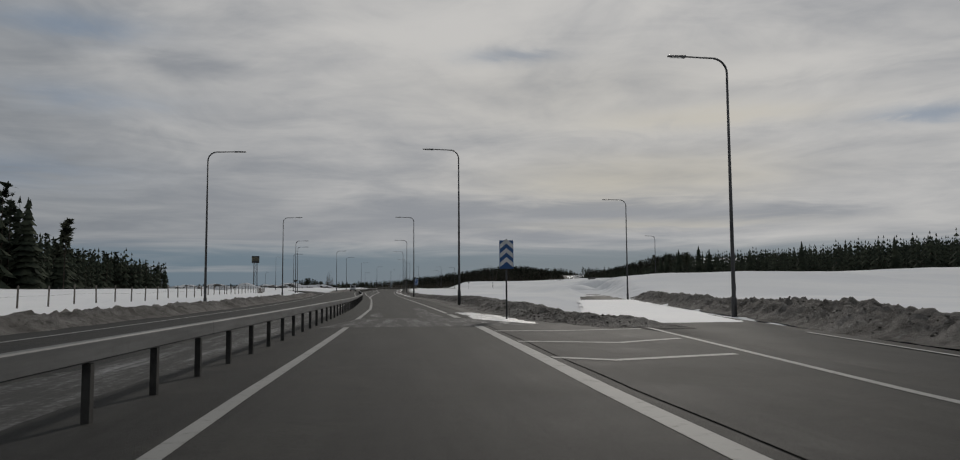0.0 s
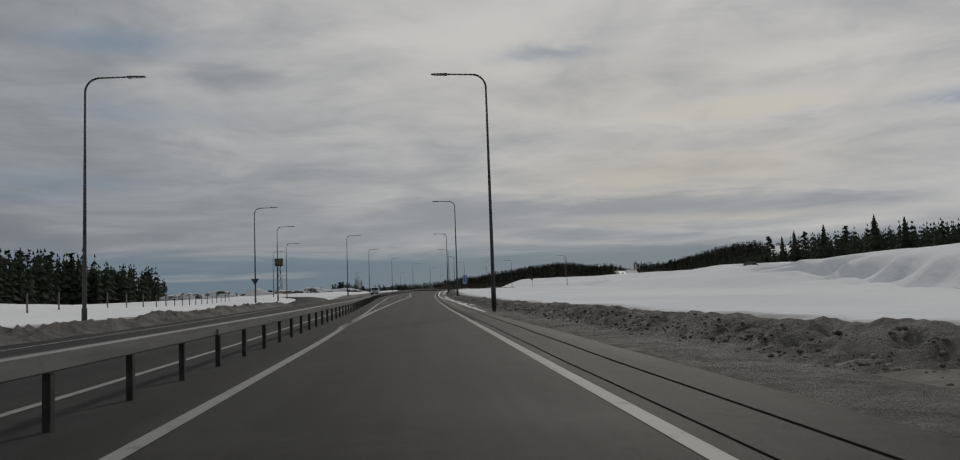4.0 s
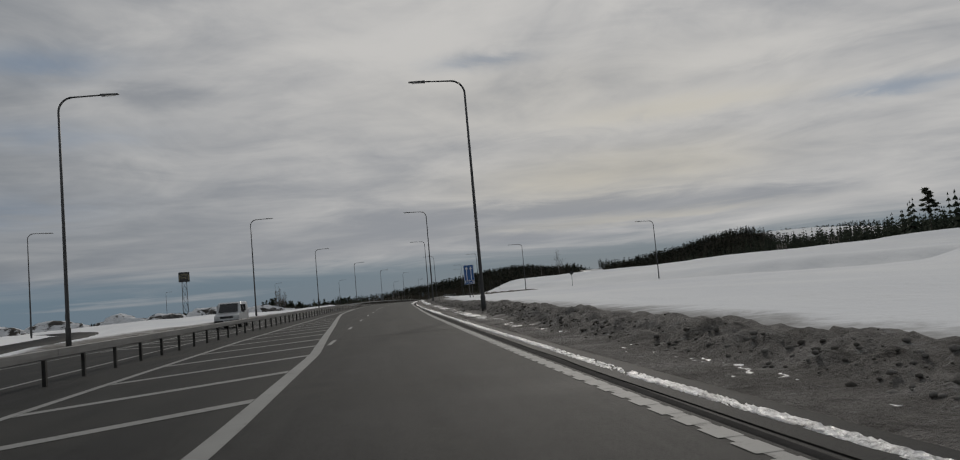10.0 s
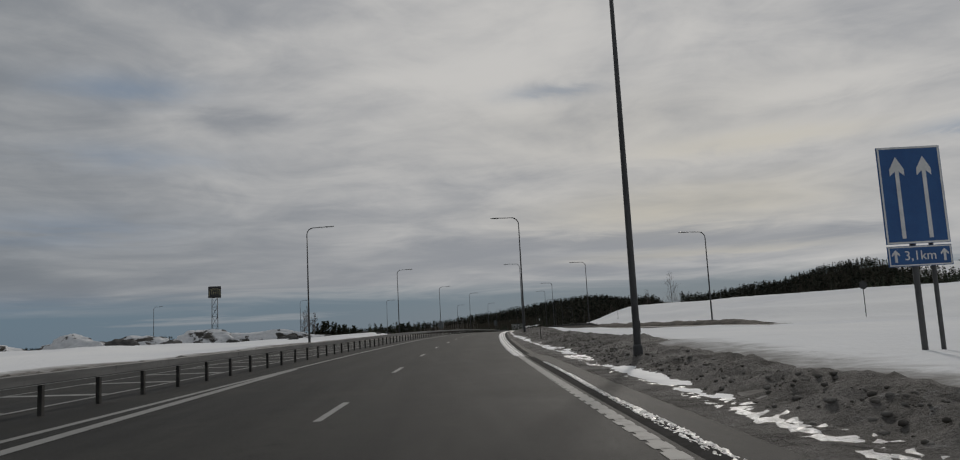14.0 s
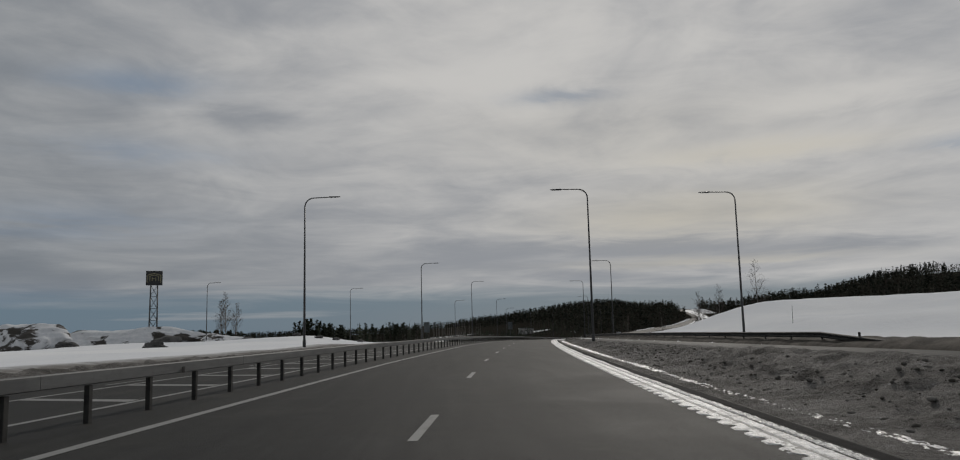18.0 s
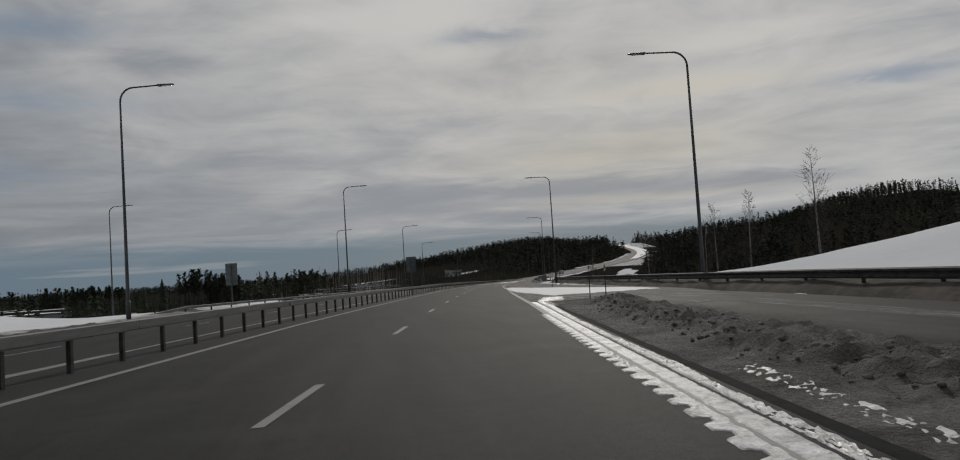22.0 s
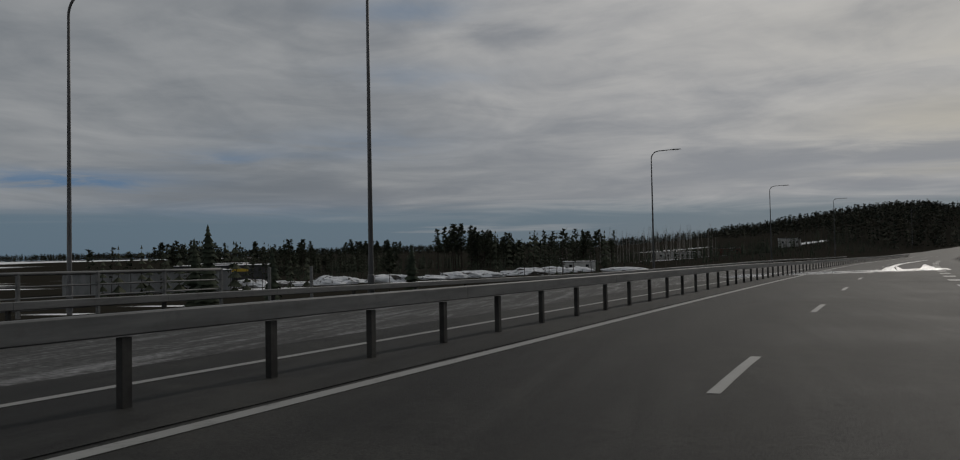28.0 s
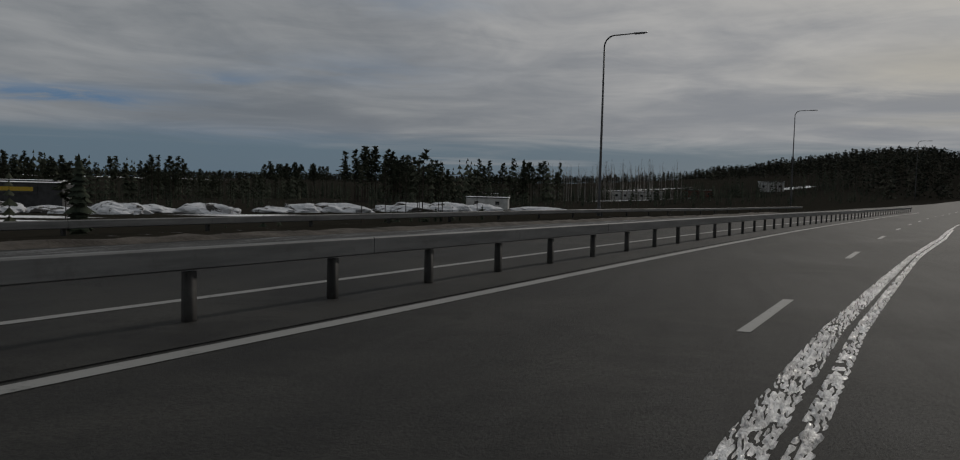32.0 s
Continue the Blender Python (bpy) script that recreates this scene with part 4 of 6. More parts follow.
# ---- street lamps ----
def make_lamp():
    thing = base("street_lamp", pose(0, 0, 0), "tall tapered grey steel street lamp with a curved arm", "street lamp", "street lamps along the road")
    H = 12.5
    part("pole", tube("pole", POLE, [(0, 0, -1.6), (0, 0, 0.0), (0, 0, 4), (0, 0, 8), (0, 0, H - 0.75)], [0.105, 0.105, 0.088, 0.070, 0.055], 12), thing)
    bend = [(-0.75 * (1 - math.cos(a)), 0, H - 0.75 + 0.75 * math.sin(a)) for a in [radians(10 * k) for k in range(10)]]
    arm = bend + [(-1.4, 0, H + 0.015), (-2.2, 0, H + 0.04)]
    part("arm", tube("arm", POLE, arm, [0.055] * 9 + [0.045, 0.042, 0.040], 8), thing)
    part("base_sleeve", tube("base_sleeve", POLE, [(0, 0, -0.6), (0, 0, 0.5), (0, 0, 0.56)], [0.135, 0.135, 0.11], 12), thing)
    part("hatch", box("hatch", LAMP, (0.02, 0.09, 0.34), (0.10, 0, 1.05), 0.004), thing)
    bm = bmesh.new()
    bmesh.ops.create_cube(bm, size=1.0, matrix=pose(-2.60, 0, H + 0.045, 0, 2, 0) @ Matrix.Diagonal((0.92, 0.30, 0.11, 1)))
    for w in bm.verts:
        if w.co.x < -2.8:
            w.co.y *= 0.6
            w.co.z = H + 0.02 + (w.co.z - H - 0.02) * 0.6
    bmesh.ops.bevel(bm, geom=bm.edges[:], offset=0.03, segments=2, affect="EDGES", profile=0.5)
    head = part("lamp_head", bm_mesh("lamp_head", bm, LAMP), thing, "dark grey lamp head")
    part("lens", box("lens", LENS, (0.50, 0.20, 0.02), (-2.62, 0, H - 0.012), 0.004), head)
    return thing


# x, y, base height, turn (0: the arm points to -x)
LAMPS = [
    (17.00, 36.95, 0.37, -0.2),
    (-14.46, 66.14, 0.38, 180.3),
    (6.22, 66.27, 0.86, 0.3),
    (30.63, 97.32, 0.38, 0.5),
    (-16.36, 129.59, 0.91, 180.6),
    (4.75, 131.14, 1.20, 0.6),
    (5.32, 194.34, 1.51, -0.0),
    (-21.48, 194.40, 1.31, 180.0),
    (-24.59, 227.31, 1.71, 179.4),
    (5.86, 257.42, 1.91, -1.3),
    (-15.51, 257.88, 2.16, 178.7),
    (8.05, 321.54, 2.13, -2.9),
    (-15.57, 324.12, 2.97, 177.0),
    (46.40, 338.40, -0.17, -3.4),
    (12.04, 385.11, 2.95, -4.8),
    (-11.50, 388.41, 3.24, 175.1),
    (34.20, 389.22, 0.93, -4.9),
    (19.08, 450.57, 3.27, -6.8),
    (32.18, 452.19, 3.14, -6.8),
    (-4.61, 453.55, 3.37, 173.2),
    (34.15, 510.95, 2.71, -8.5),
    (3.81, 518.39, 3.46, 171.3),
    (40.01, 567.26, 3.23, -9.9),
    (14.55, 575.19, 4.05, 169.9),
    (-14.30, 575.43, 2.99, 169.8),
    (52.54, 628.15, 2.39, -11.5),
    (11.59, 628.29, 1.92, 168.5),
    (24.47, 629.77, 2.13, 168.4),
    (32.00, 683.70, 0.94, 166.9),
    (63.40, 678.20, 1.75, -13.1),
    (77.00, 728.00, 1.20, -14.5),
    (93.60, 782.00, 1.00, -17.0),
    (47.62, 738.59, 0.89, 166.9),
    (67.25, 806.04, 2.18, 166.9),
    (-30.60, 270.90, 1.80, 195.0),
    (-43.50, 323.30, 3.20, 210.0),
    (57.60, 163.10, 0.40, 30.0),
    (-38.70, 544.00, 2.80, 160.0),
    (-78.00, 531.00, 2.40, 160.0),
    (104.00, 893.00, 3.40, 165.0),
]
first = make_lamp()
for k, (x, y, z, turn) in enumerate(LAMPS):
    m = pose(x, y, z, 0, 0, turn)
    if k == 0:
        first.matrix_basis = m
    else:
        copy_thing(first, m)


# ---- ploughed snow banks ----
def make_clod():
    bm = bmesh.new()
    bmesh.ops.create_icosphere(bm, subdivisions=1, radius=1.0)
    for w in bm.verts:
        w.co = w.co * (1 + 0.55 * noise.noise(w.co * 1.7))
        w.co.z *= 0.7
    return bm_mesh("clod", bm, CLOD)


clod_mesh = make_clod()
def bank(name, y0, y1, start, width, high, seed, label, mat=DIRTY, step=0.24, side=1, rough=1.0, clods=0):
    """A ridge of ploughed snow beside the road; side 1: to the right of its start, -1: to the left."""
    ys = np.arange(y0, y1, step)
    u = np.linspace(0, 1, 25)
    y, uu = np.meshgrid(ys, u, indexing="ij")
    wide = width(ys)[:, None] if callable(width) else width
    tall = high(ys)[:, None] if callable(high) else high
    begin = start(ys)[:, None] + 0.35 * fbm(ys, 0 * ys, 0.35, 3, seed)[:, None]
    off = begin + side * uu * wide
    x = line_x(y) + off
    crest = np.where(uu < 0.36, smooth01(uu / 0.36), 1 - 0.3 * smooth01((uu - 0.36) / 0.64))
    ends = smooth01((y - y0) / 6) * smooth01((y1 - y) / 6)
    furrow = 1 - np.abs(fbm(x * 1.3 + 0.5 * y, y, 1.7, 3, seed + 4))
    lumps = 1 + rough * (0.22 * fbm(x, y, 0.30, 3, seed + 1) + 0.34 * fbm(x, y, 1.1, 3, seed + 2) + 1.0 * fbm(x, y, 2.9, 3, seed + 3) + 0.6 * (furrow - 0.8))
    top = tall * crest * lumps * ends
    p = spot(y, off)
    under = ground_height(y, off)
    edge_in = smooth01(uu / 0.06)
    edge_out = smooth01((1 - uu) / 0.25)
    road_z = level(y)
    rest = road_z + np.maximum(under - road_z, 0) * smooth01((uu - 0.08) / 0.3)
    p[..., 2] = rest - 0.06 + edge_in * (0.06 + top)
    p[..., 2] = p[..., 2] * edge_out + (under - 0.08) * (1 - edge_out)
    p[..., 2] = np.maximum(p[..., 2], np.minimum(under - 0.05, road_z + 2.0))
    ob = tagged(new(name, quads_mesh(name, p, mat, smooth=False)), label, "snow bank", kind="stuff")
    if clods:
        r = np.random.RandomState(seed + 7)
        i, j = r.randint(4, len(ys) - 4, clods), np.clip((r.beta(2.2, 3.0, clods) * 17).astype(int) + 1, 0, 24)
        q = p[i, j] + np.stack([r.uniform(-0.12, 0.12, clods), r.uniform(-0.12, 0.12, clods), 0 * i - 0.01], -1)
        size = 0.014 + 0.055 * r.rand(clods) ** 2.0
        v, f = scattered(clod_mesh, [(*a, t, s) for a, t, s in zip(q, r.uniform(0, 360, clods), size)])
        tagged(new("dirt_clods", array_mesh("dirt_clods", v, f, CLOD)), "frozen brown clods of dirty snow on the bank", "snow clods", kind="stuff")
    return ob


bank_in = table((26, 6.2), (34, 4.8), (55, 5.3), (75, 6.0), (100, 5.9), (125, 5.1), (150, 4.5), (190, 4.15), (225, 4.4), (250, 4.6), (290, 4.6), (330, 4.2), (370, 3.6), (420, 3.4), (470, 3.5), (492, 4.0), (505, 4.6))
bank("snow_bank", 25, 150, bank_in, table((25, 4.2), (60, 3.6), (150, 2.8)), table((25, 0.24), (45, 0.24), (80, 0.16), (150, 0.14)), 31, "brown gritty ploughed snow bank along the shoulder", step=0.18, rough=1.25, clods=6000)
bank("snow_bank", 146, 330, bank_in, table((146, 2.7), (330, 2.6)), table((146, 0.15), (240, 0.15), (330, 0.12)), 41, "grey-brown gritty ploughed snow bank along the shoulder", step=0.18, rough=1.25, clods=6000)
bank("snow_bank", 326, 506, bank_in, table((326, 4.2), (370, 5.2), (430, 5.4), (470, 3.2), (506, 2.4)), table((326, 0.13), (420, 0.14), (506, 0.18)), 51, "low gritty snow bank between the road and the slip road", step=0.18, rough=1.25, clods=6000)
exit_right = lambda y: np.interp(y, (-40, 0, 23, 37, 60, 80, 100), (8.6, 9.6, 12.9, 16.2, 21.3, 26.0, 31.0))
bank("snow_bank", 6, 100, exit_right, 4.0, 0.42, 61, "dirty heap of ploughed snow beside the exit", side=1, clods=1800)
bank("snow_bank", 592, 770, lambda y: paved_right(y) - 0.35, 1.5, 0.22, 71, "thin grey snow edge under the guardrail", step=0.6)
bank("snow_bank", -80, 190, lambda y: paved_left(y) + 0.5, 3.2, 0.38, 81, "low grey snow edge of the opposite carriageway", side=-1, step=0.6)
bank("snow_bank", 262, 516, lambda y: paved_left(y) + 0.4, 2.2, 0.20, 91, "low grey snow edge of the opposite carriageway", side=-1, step=0.6)
bank("earth_edge", 590, 770, lambda y: paved_left(y) + 0.4, 1.3, 0.07, 95, "low dark earth edge of the opposite carriageway", mat=EARTH, side=-1, step=0.6)


# ---- snow and ice left on the asphalt ----
def film(name, y0, y1, left, right, amount, seed, label, mat=ICE, cell=0.22, stretch=4.0, thick=0.018, fade=0.5, skew=0.0, ends=1.2, grains=0.0):
    """A thin ragged sheet of snow on the roadway; amount 0..1 is how much of it is left; stretch draws it out along the road."""
    ys = np.arange(y0, y1, cell * 1.6)
    wide = max(abs(float(np.max(right(ys) - left(ys)))), 0.5)
    u = np.linspace(0, 1, max(int(wide / cell), 4))
    y, uu = np.meshgrid(ys, u, indexing="ij")
    off = left(y) * (1 - uu) + right(y) * uu
    x = off
    n = 0.5 * fbm(x, y / stretch, 0.55, 4, seed) + 0.32 * fbm(x, y / (1 + stretch * 0.3), 2.1, 3, seed + 1) + 0.24 * fbm(x, y / (1 + stretch * 0.15), 6.5, 2, seed + 2)
    rim = smooth01(np.minimum(uu, 1 - uu) * wide / fade) * smooth01(np.minimum(y - y0, y1 - y) / ends)
    value = n * 0.9 + (amount - 0.5) * 1.6 - (1 - rim) * 1.1
    if grains:
        value = value + grains * (np.random.default_rng(seed).random(value.shape) - 0.5)
    p = spot(y + skew * off, off)
    p[..., 2] += 0.006 + np.clip(value, -0.4, 1.0) * thick
    p[..., 2] -= np.where(value < 0, 0.012, 0.0)
    inside = value > -0.25
    keep = inside[:-1, :-1] | inside[1:, :-1] | inside[:-1, 1:] | inside[1:, 1:]
    ob = new(name, quads_mesh(name, p, mat, keep))
    return tagged(ob, label, "snow", kind="stuff")


def const(v):
    return lambda y: 0 * np.asarray(y, float) + v


def between(*rows):
    """Two edges of a strip from rows of y, left, right."""
    ys = [r[0] for r in rows]
    return (lambda y: np.interp(y, ys, [r[1] for r in rows])), (lambda y: np.interp(y, ys, [r[2] for r in rows]))


def beside(line, a, b):
    return (lambda y: line(y) + a), (lambda y: line(y) + b)


# the first snow patch across the lane and the exit's mouth
film("snow_patch", 28.2, 37, *between((28, -3.2, 5.4), (37, -2.0, 2.6)), 0.92, 101, "thin snow blown across the lane", FROST, 0.16, 1.5, fade=0.25, ends=0.4)
film("snow_patch", 32, 52, *between((32, -2.0, -0.35), (52, -1.7, -0.8)), 0.60, 102, "tyre-rubbed snow left of the wheel track", FROST, 0.12, 9.0, fade=0.6, ends=8.0)
film("snow_patch", 32, 64, *between((32, 0.35, 2.5), (48, 0.7, 2.1), (64, 1.2, 1.8)), 0.62, 104, "tyre-rubbed snow right of the wheel track", FROST, 0.12, 9.0, fade=0.6, ends=8.0)
film("snow_patch", 29, 46, *between((29, 2.4, 5.6), (40, 3.2, 5.0), (46, 3.0, 4.0)), 0.58, 105, "melting crusted snow beside the edge line", ICE, 0.16, 2.0, 0.04)
film("snow_patch", 29, 92, *between((28, 6.4, 13.2), (92, 22.0, 29.0)), 0.62, 103, "packed snow on the exit slip road", SNOW, 0.26, 2.5)
film("snow_patch", -20, 60, *beside(barrier_off, -2.6, -0.3), 0.9, 107, "thin frozen snow under the barrier", FROST, 0.22, 6.0)
# gritty shoulder with an ice ridge and scattered patches
film("shoulder_grit", 44, 338, lambda y: right_line(y) + np.interp(y, (44, 110, 150), (2.0, 1.8, 0.95)), lambda y: bank_in(y) + 0.5, 0.86, 108, "brown grit and ground snow on the shoulder", DIRTY, 0.22, 3.0, 0.016, 0.3)
film("shoulder_grit", 330, 506, lambda y: right_line(y) + 0.65, lambda y: bank_in(y) + 0.5, 0.86, 109, "brown grit and ground snow on the shoulder", DIRTY, 0.22, 3.0, 0.016, 0.25)
ridge_mid = lambda y: np.interp(y, (130, 168, 183, 193, 230, 266, 290, 326), (4.05, 4.0, 3.8, 3.45, 3.30, 3.38, 3.1, 2.9)) + 0.05 * fbm(y, 0 * y, 0.2, 3, 61)
ridge_half = lambda y: np.interp(y, (130, 160, 183, 195, 255, 268, 285, 326), (0.08, 0.17, 0.15, 0.08, 0.09, 0.17, 0.11, 0.08)) * (1 + 0.7 * fbm(y, 0 * y, 0.13, 3, 62))
film("ice_ridge", 130, 326, lambda y: ridge_mid(y) - ridge_half(y), lambda y: ridge_mid(y) + ridge_half(y), 0.64, 110, "narrow white ridge of ice along the shoulder", ICE, 0.045, 5.0, 0.03, 0.07, grains=1.0)
film("wet_gutter", 120, 330, lambda y: right_line(y) + 0.16, lambda y: right_line(y) + np.interp(y, (120, 220, 250), (0.28, 0.30, 0.50)), 0.92, 140, "dark wet strip of asphalt beside the edge line", DAMP, 0.08, 8.0, 0.002, 0.08)
film("snow_patch", 148, 330, lambda y: bank_in(y) - 0.65, lambda y: bank_in(y) + 0.55, 0.50, 112, "icy patches at the foot of the bank", ICE, 0.09, 5.0, 0.06, 0.3, grains=0.7)
film("snow_patch", 262, 330, lambda y: bank_in(y) - 0.2, lambda y: bank_in(y) + 1.3, 0.40, 114, "icy patches on the slope of the bank", SNOW, 0.12, 4.5, 0.14, grains=0.2)
film("snow_patch", 304, 378, lambda y: bank_in(y) - 0.7, lambda y: bank_in(y) + 2.0, 0.50, 116, "broken sheets of crusted snow on the bank", SNOW, 0.12, 4.5, 0.13, 0.7, grains=0.15)
# ice on the edge line: a comb where it lies in the rumble strip, then two smoother bands beside dark grooves
rumble = lambda y: right_line(y) - 0.23 + 0.12 * (np.abs(np.sin(np.asarray(y, float) * math.pi / 0.6)) > 0.75)
band_wide = lambda y: np.interp(y, (330, 345, 400, 460, 503), (0.22, 0.30, 0.42, 0.48, 0.60))
film("ice_strip", 330, 496, rumble, lambda y: right_line(y) + 0.03, 0.80, 111, "crusted ice in the teeth of the rumble strip", ICE, 0.05, 1.5, 0.010, 0.03, grains=0.9)
film("ice_strip", 330, 506, lambda y: right_line(y) + 0.05, lambda y: right_line(y) + 0.04 + 0.5 * band_wide(y), 0.92, 141, "smooth band of ice on the edge line", ICE, 0.045, 8.0, 0.012, 0.03, grains=1.0)
film("ice_strip", 330, 506, lambda y: right_line(y) + 0.08 + 0.5 * band_wide(y), lambda y: right_line(y) + band_wide(y) + 0.06 * fbm(y, 0 * y, 0.5, 3, 63), 0.70, 142, "lumpy outer band of ice beside the edge line", ICE, 0.045, 3.0, 0.018, 0.05, grains=1.4)
film("ice_strip", 336, 482, lambda y: bank_in(y) - np.interp(y, (336, 400, 460, 482), (0.10, 0.15, 0.22, 0.3)) + 0.1 * fbm(y, 0 * y, 0.4, 3, 64), lambda y: bank_in(y) + np.interp(y, (336, 400, 460, 482), (0.10, 0.14, 0.24, 0.2)) + 0.12 * fbm(y, 0 * y, 0.5, 3, 65), 0.62, 113, "broken ice crust at the foot of the verge", ICE, 0.055, 5.0, 0.03, 0.1, grains=1.4)
film("wet_gutter", 332, 504, lambda y: right_line(y) + band_wide(y) + 0.03, lambda y: right_line(y) + band_wide(y) + 0.30, 0.88, 143, "dark wet strip of asphalt beside the ice", DAMP, 0.08, 8.0, 0.002, 0.08)
# entry lane
film("snow_patch", 513, 553, *between((513, 4.4, 10.6), (521.5, 3.6, 10.0), (529, 2.95, 8.2), (534.7, 2.8, 6.9), (541, 2.62, 5.2), (553, 2.6, 3.3)), 0.97, 115, "packed white snow covering the mouth of the entry lane", SNOW, 0.16, 2.0, 0.03, 0.25, ends=0.8, grains=0.4)
film("snow_patch", 505, 515, *between((505, 4.4, 10.4), (515, 4.3, 10.4)), 0.85, 144, "wet gravelly slush glistening below the snow", FROST, 0.10, 1.2, 0.02, 0.5, grains=0.8)
film("ice_strip", 500, 512, *between((500, 2.95, 3.9), (506, 2.95, 4.4), (512, 3.6, 5.0)), 0.52, 146, "bright thin ice beside the edge line", ICE, 0.05, 3.0, 0.012, 0.3, grains=1.2)
film("snow_patch", 545, 590, *between((545, 3.6, 6.6), (560, 3.6, 6.2), (590, 3.4, 5.2)), 0.62, 145, "thin worn snow on the entry lane", FROST, 0.2, 4.0)
for k in range(12):
    y = 505.6 + 2.66 * k
    a = float(right_line(y))
    quad_mark("nose_stripe", ((y + 0.12, a + 0.12), (y - 0.25, a + 0.85), (y - 0.03, a + 0.85), (y + 0.34, a + 0.12)), "thin worn white stripe of the nose")
film("verge_grit", 385, 505, lambda y: bank_in(y) + 2.2, lambda y: np.interp(y, (385, 400, 430, 465, 505), (18.0, 14.6, 10.2, 7.1, 5.6)), 0.90, 130, "grey grit and dirty snow between bank and slip road", DIRTY, 0.25, 3.0, 0.03, 0.3)
film("snow_patch", 496, 545, *between((496, 6.2, 10.5), (520, 8.4, 12.0), (545, 7.8, 9.4)), 0.72, 118, "grey rubbed snow on the entry lane", FROST, 0.2, 3.0)
film("ice_strip", 499, 535, *beside(right_line, 0.2, 2.2), 0.55, 117, "glistening thin ice beside the edge line", FROST, 0.13, 2.0)
film("snow_patch", 425, 505, *between((425, 12.2, 13.2), (465, 9.8, 10.6), (505, 8.2, 9.4)), 0.9, 119, "thin snow streaks on the entry slip road", FROST, 0.25, 7.0)
film("snow_patch", 508, 585, *between((508, 12.0, 13.8), (540, 9.4, 10.8), (585, 7.8, 8.6)), 0.60, 120, "line of snow along the foot of the verge", SNOW, 0.2, 3.0, 0.06)
# on the bridge
film("ice_strip", 571, 583, *between((571, -2.2, -0.2), (583, -1.3, -0.3)), 0.46, 121, "broken gritty ice on the lane", FROST, 0.08, 1.2, grains=1.0)
film("ice_strip", 579, 598, *beside(const(-0.72), -0.15, 0.15), 0.37, 122, "dotted line of ice along the lane joint", FROST, 0.05, 1.3, fade=0.1, grains=1.3)
film("wet_patch", 573, 589, *between((573, -5.4, -2.0), (589, -4.9, -2.9)), 0.32, 123, "meltwater spread over the inner lane", WET, 0.12, 4.0, 0.003, grains=0.5)
film("snow_patch", 576, 600, *between((576, 0.0, 2.0), (600, 0.3, 1.6)), 0.46, 124, "rubbed patches of snow on the lane", FROST, 0.14, 2.0)
film("snow_patch", 574, 640, *between((574, 2.7, 3.7), (640, 2.7, 3.2)), 0.5, 126, "rubbed snow between the block marks", FROST, 0.14, 4.0)
film("wet_patch", 660.3, 668.5, lambda y: barrier_off(y) - 0.3, const(3.6), 0.92, 127, "meltwater sheet across the carriageway", WET, 0.2, 1.2, 0.003, 0.3, 1.25, 0.25)
film("wet_patch", 667, 674, lambda y: barrier_off(y) - 0.3, const(3.0), 0.50, 147, "ragged far rim of the meltwater", WET, 0.14, 2.5, 0.003, 0.5, 1.25, 4.5, grains=0.5)
film("wet_patch", 659, 668, lambda y: barrier_off(y) - 6.6, lambda y: barrier_off(y) - 0.6, 0.62, 128, "meltwater and slush on the opposite lanes", WET, 0.2, 1.6, 0.003, 0.4, 1.25, 0.4)
film("snow_patch", 661.2, 669, const(-2.0), const(3.4), 0.48, 129, "slush pushed aside by wheels", ICE, 0.08, 1.6, 0.03, skew=1.2, grains=0.9)
film("ice_strip", 664, 745, *between((664, -0.95, 0.05), (676, -1.0, -0.30), (681, -0.74, -0.36), (691, -0.58, -0.36), (704, 0.0, 0.13), (716, 0.64, 0.78), (745, 1.5, 1.6)), 0.56, 131, "gritty slush trail between the wheel tracks", ICE, 0.05, 1.6, 0.03, 0.07, grains=1.5)
film("ice_strip", 664, 730, *between((664, 0.1, 0.6), (681, -0.34, -0.16), (691, -0.30, -0.15), (704, 0.16, 0.27), (716, 0.82, 0.93), (730, 1.2, 1.3)), 0.52, 132, "second thin slush trail beside the first", ICE, 0.05, 1.6, 0.03, 0.05, grains=1.5)
film("ice_strip", 664, 692, *between((664, 1.3, 2.9), (677, 1.7, 2.7), (692, 2.0, 2.2)), 0.52, 133, "slush trail beside the wheel tracks", ICE, 0.08, 3.0, 0.04, 0.15, grains=1.5)
film("snow_patch", 640, 760, *beside(paved_left, 0.2, 4.2), 0.8, 135, "thin snow on the opposite shoulder", FROST, 0.3, 10.0)
film("snow_patch", 560, 660, *beside(barrier_off, -7.5, -2.2), 0.8, 137, "thin snow streaks on the opposite lanes", FROST, 0.3, 12.0)
# white sheet that paints the shine of the wet road on the far climb
film("snow_patch", 1165, 1450, *between((1165, -4.0, 3.0), (1250, -9.0, 5.0), (1450, -9.0, 5.0)), 0.9, 139, "pale snowy surface of the far climbing road", SNOW, 2.5, 4.0, 0.25, 2.0)


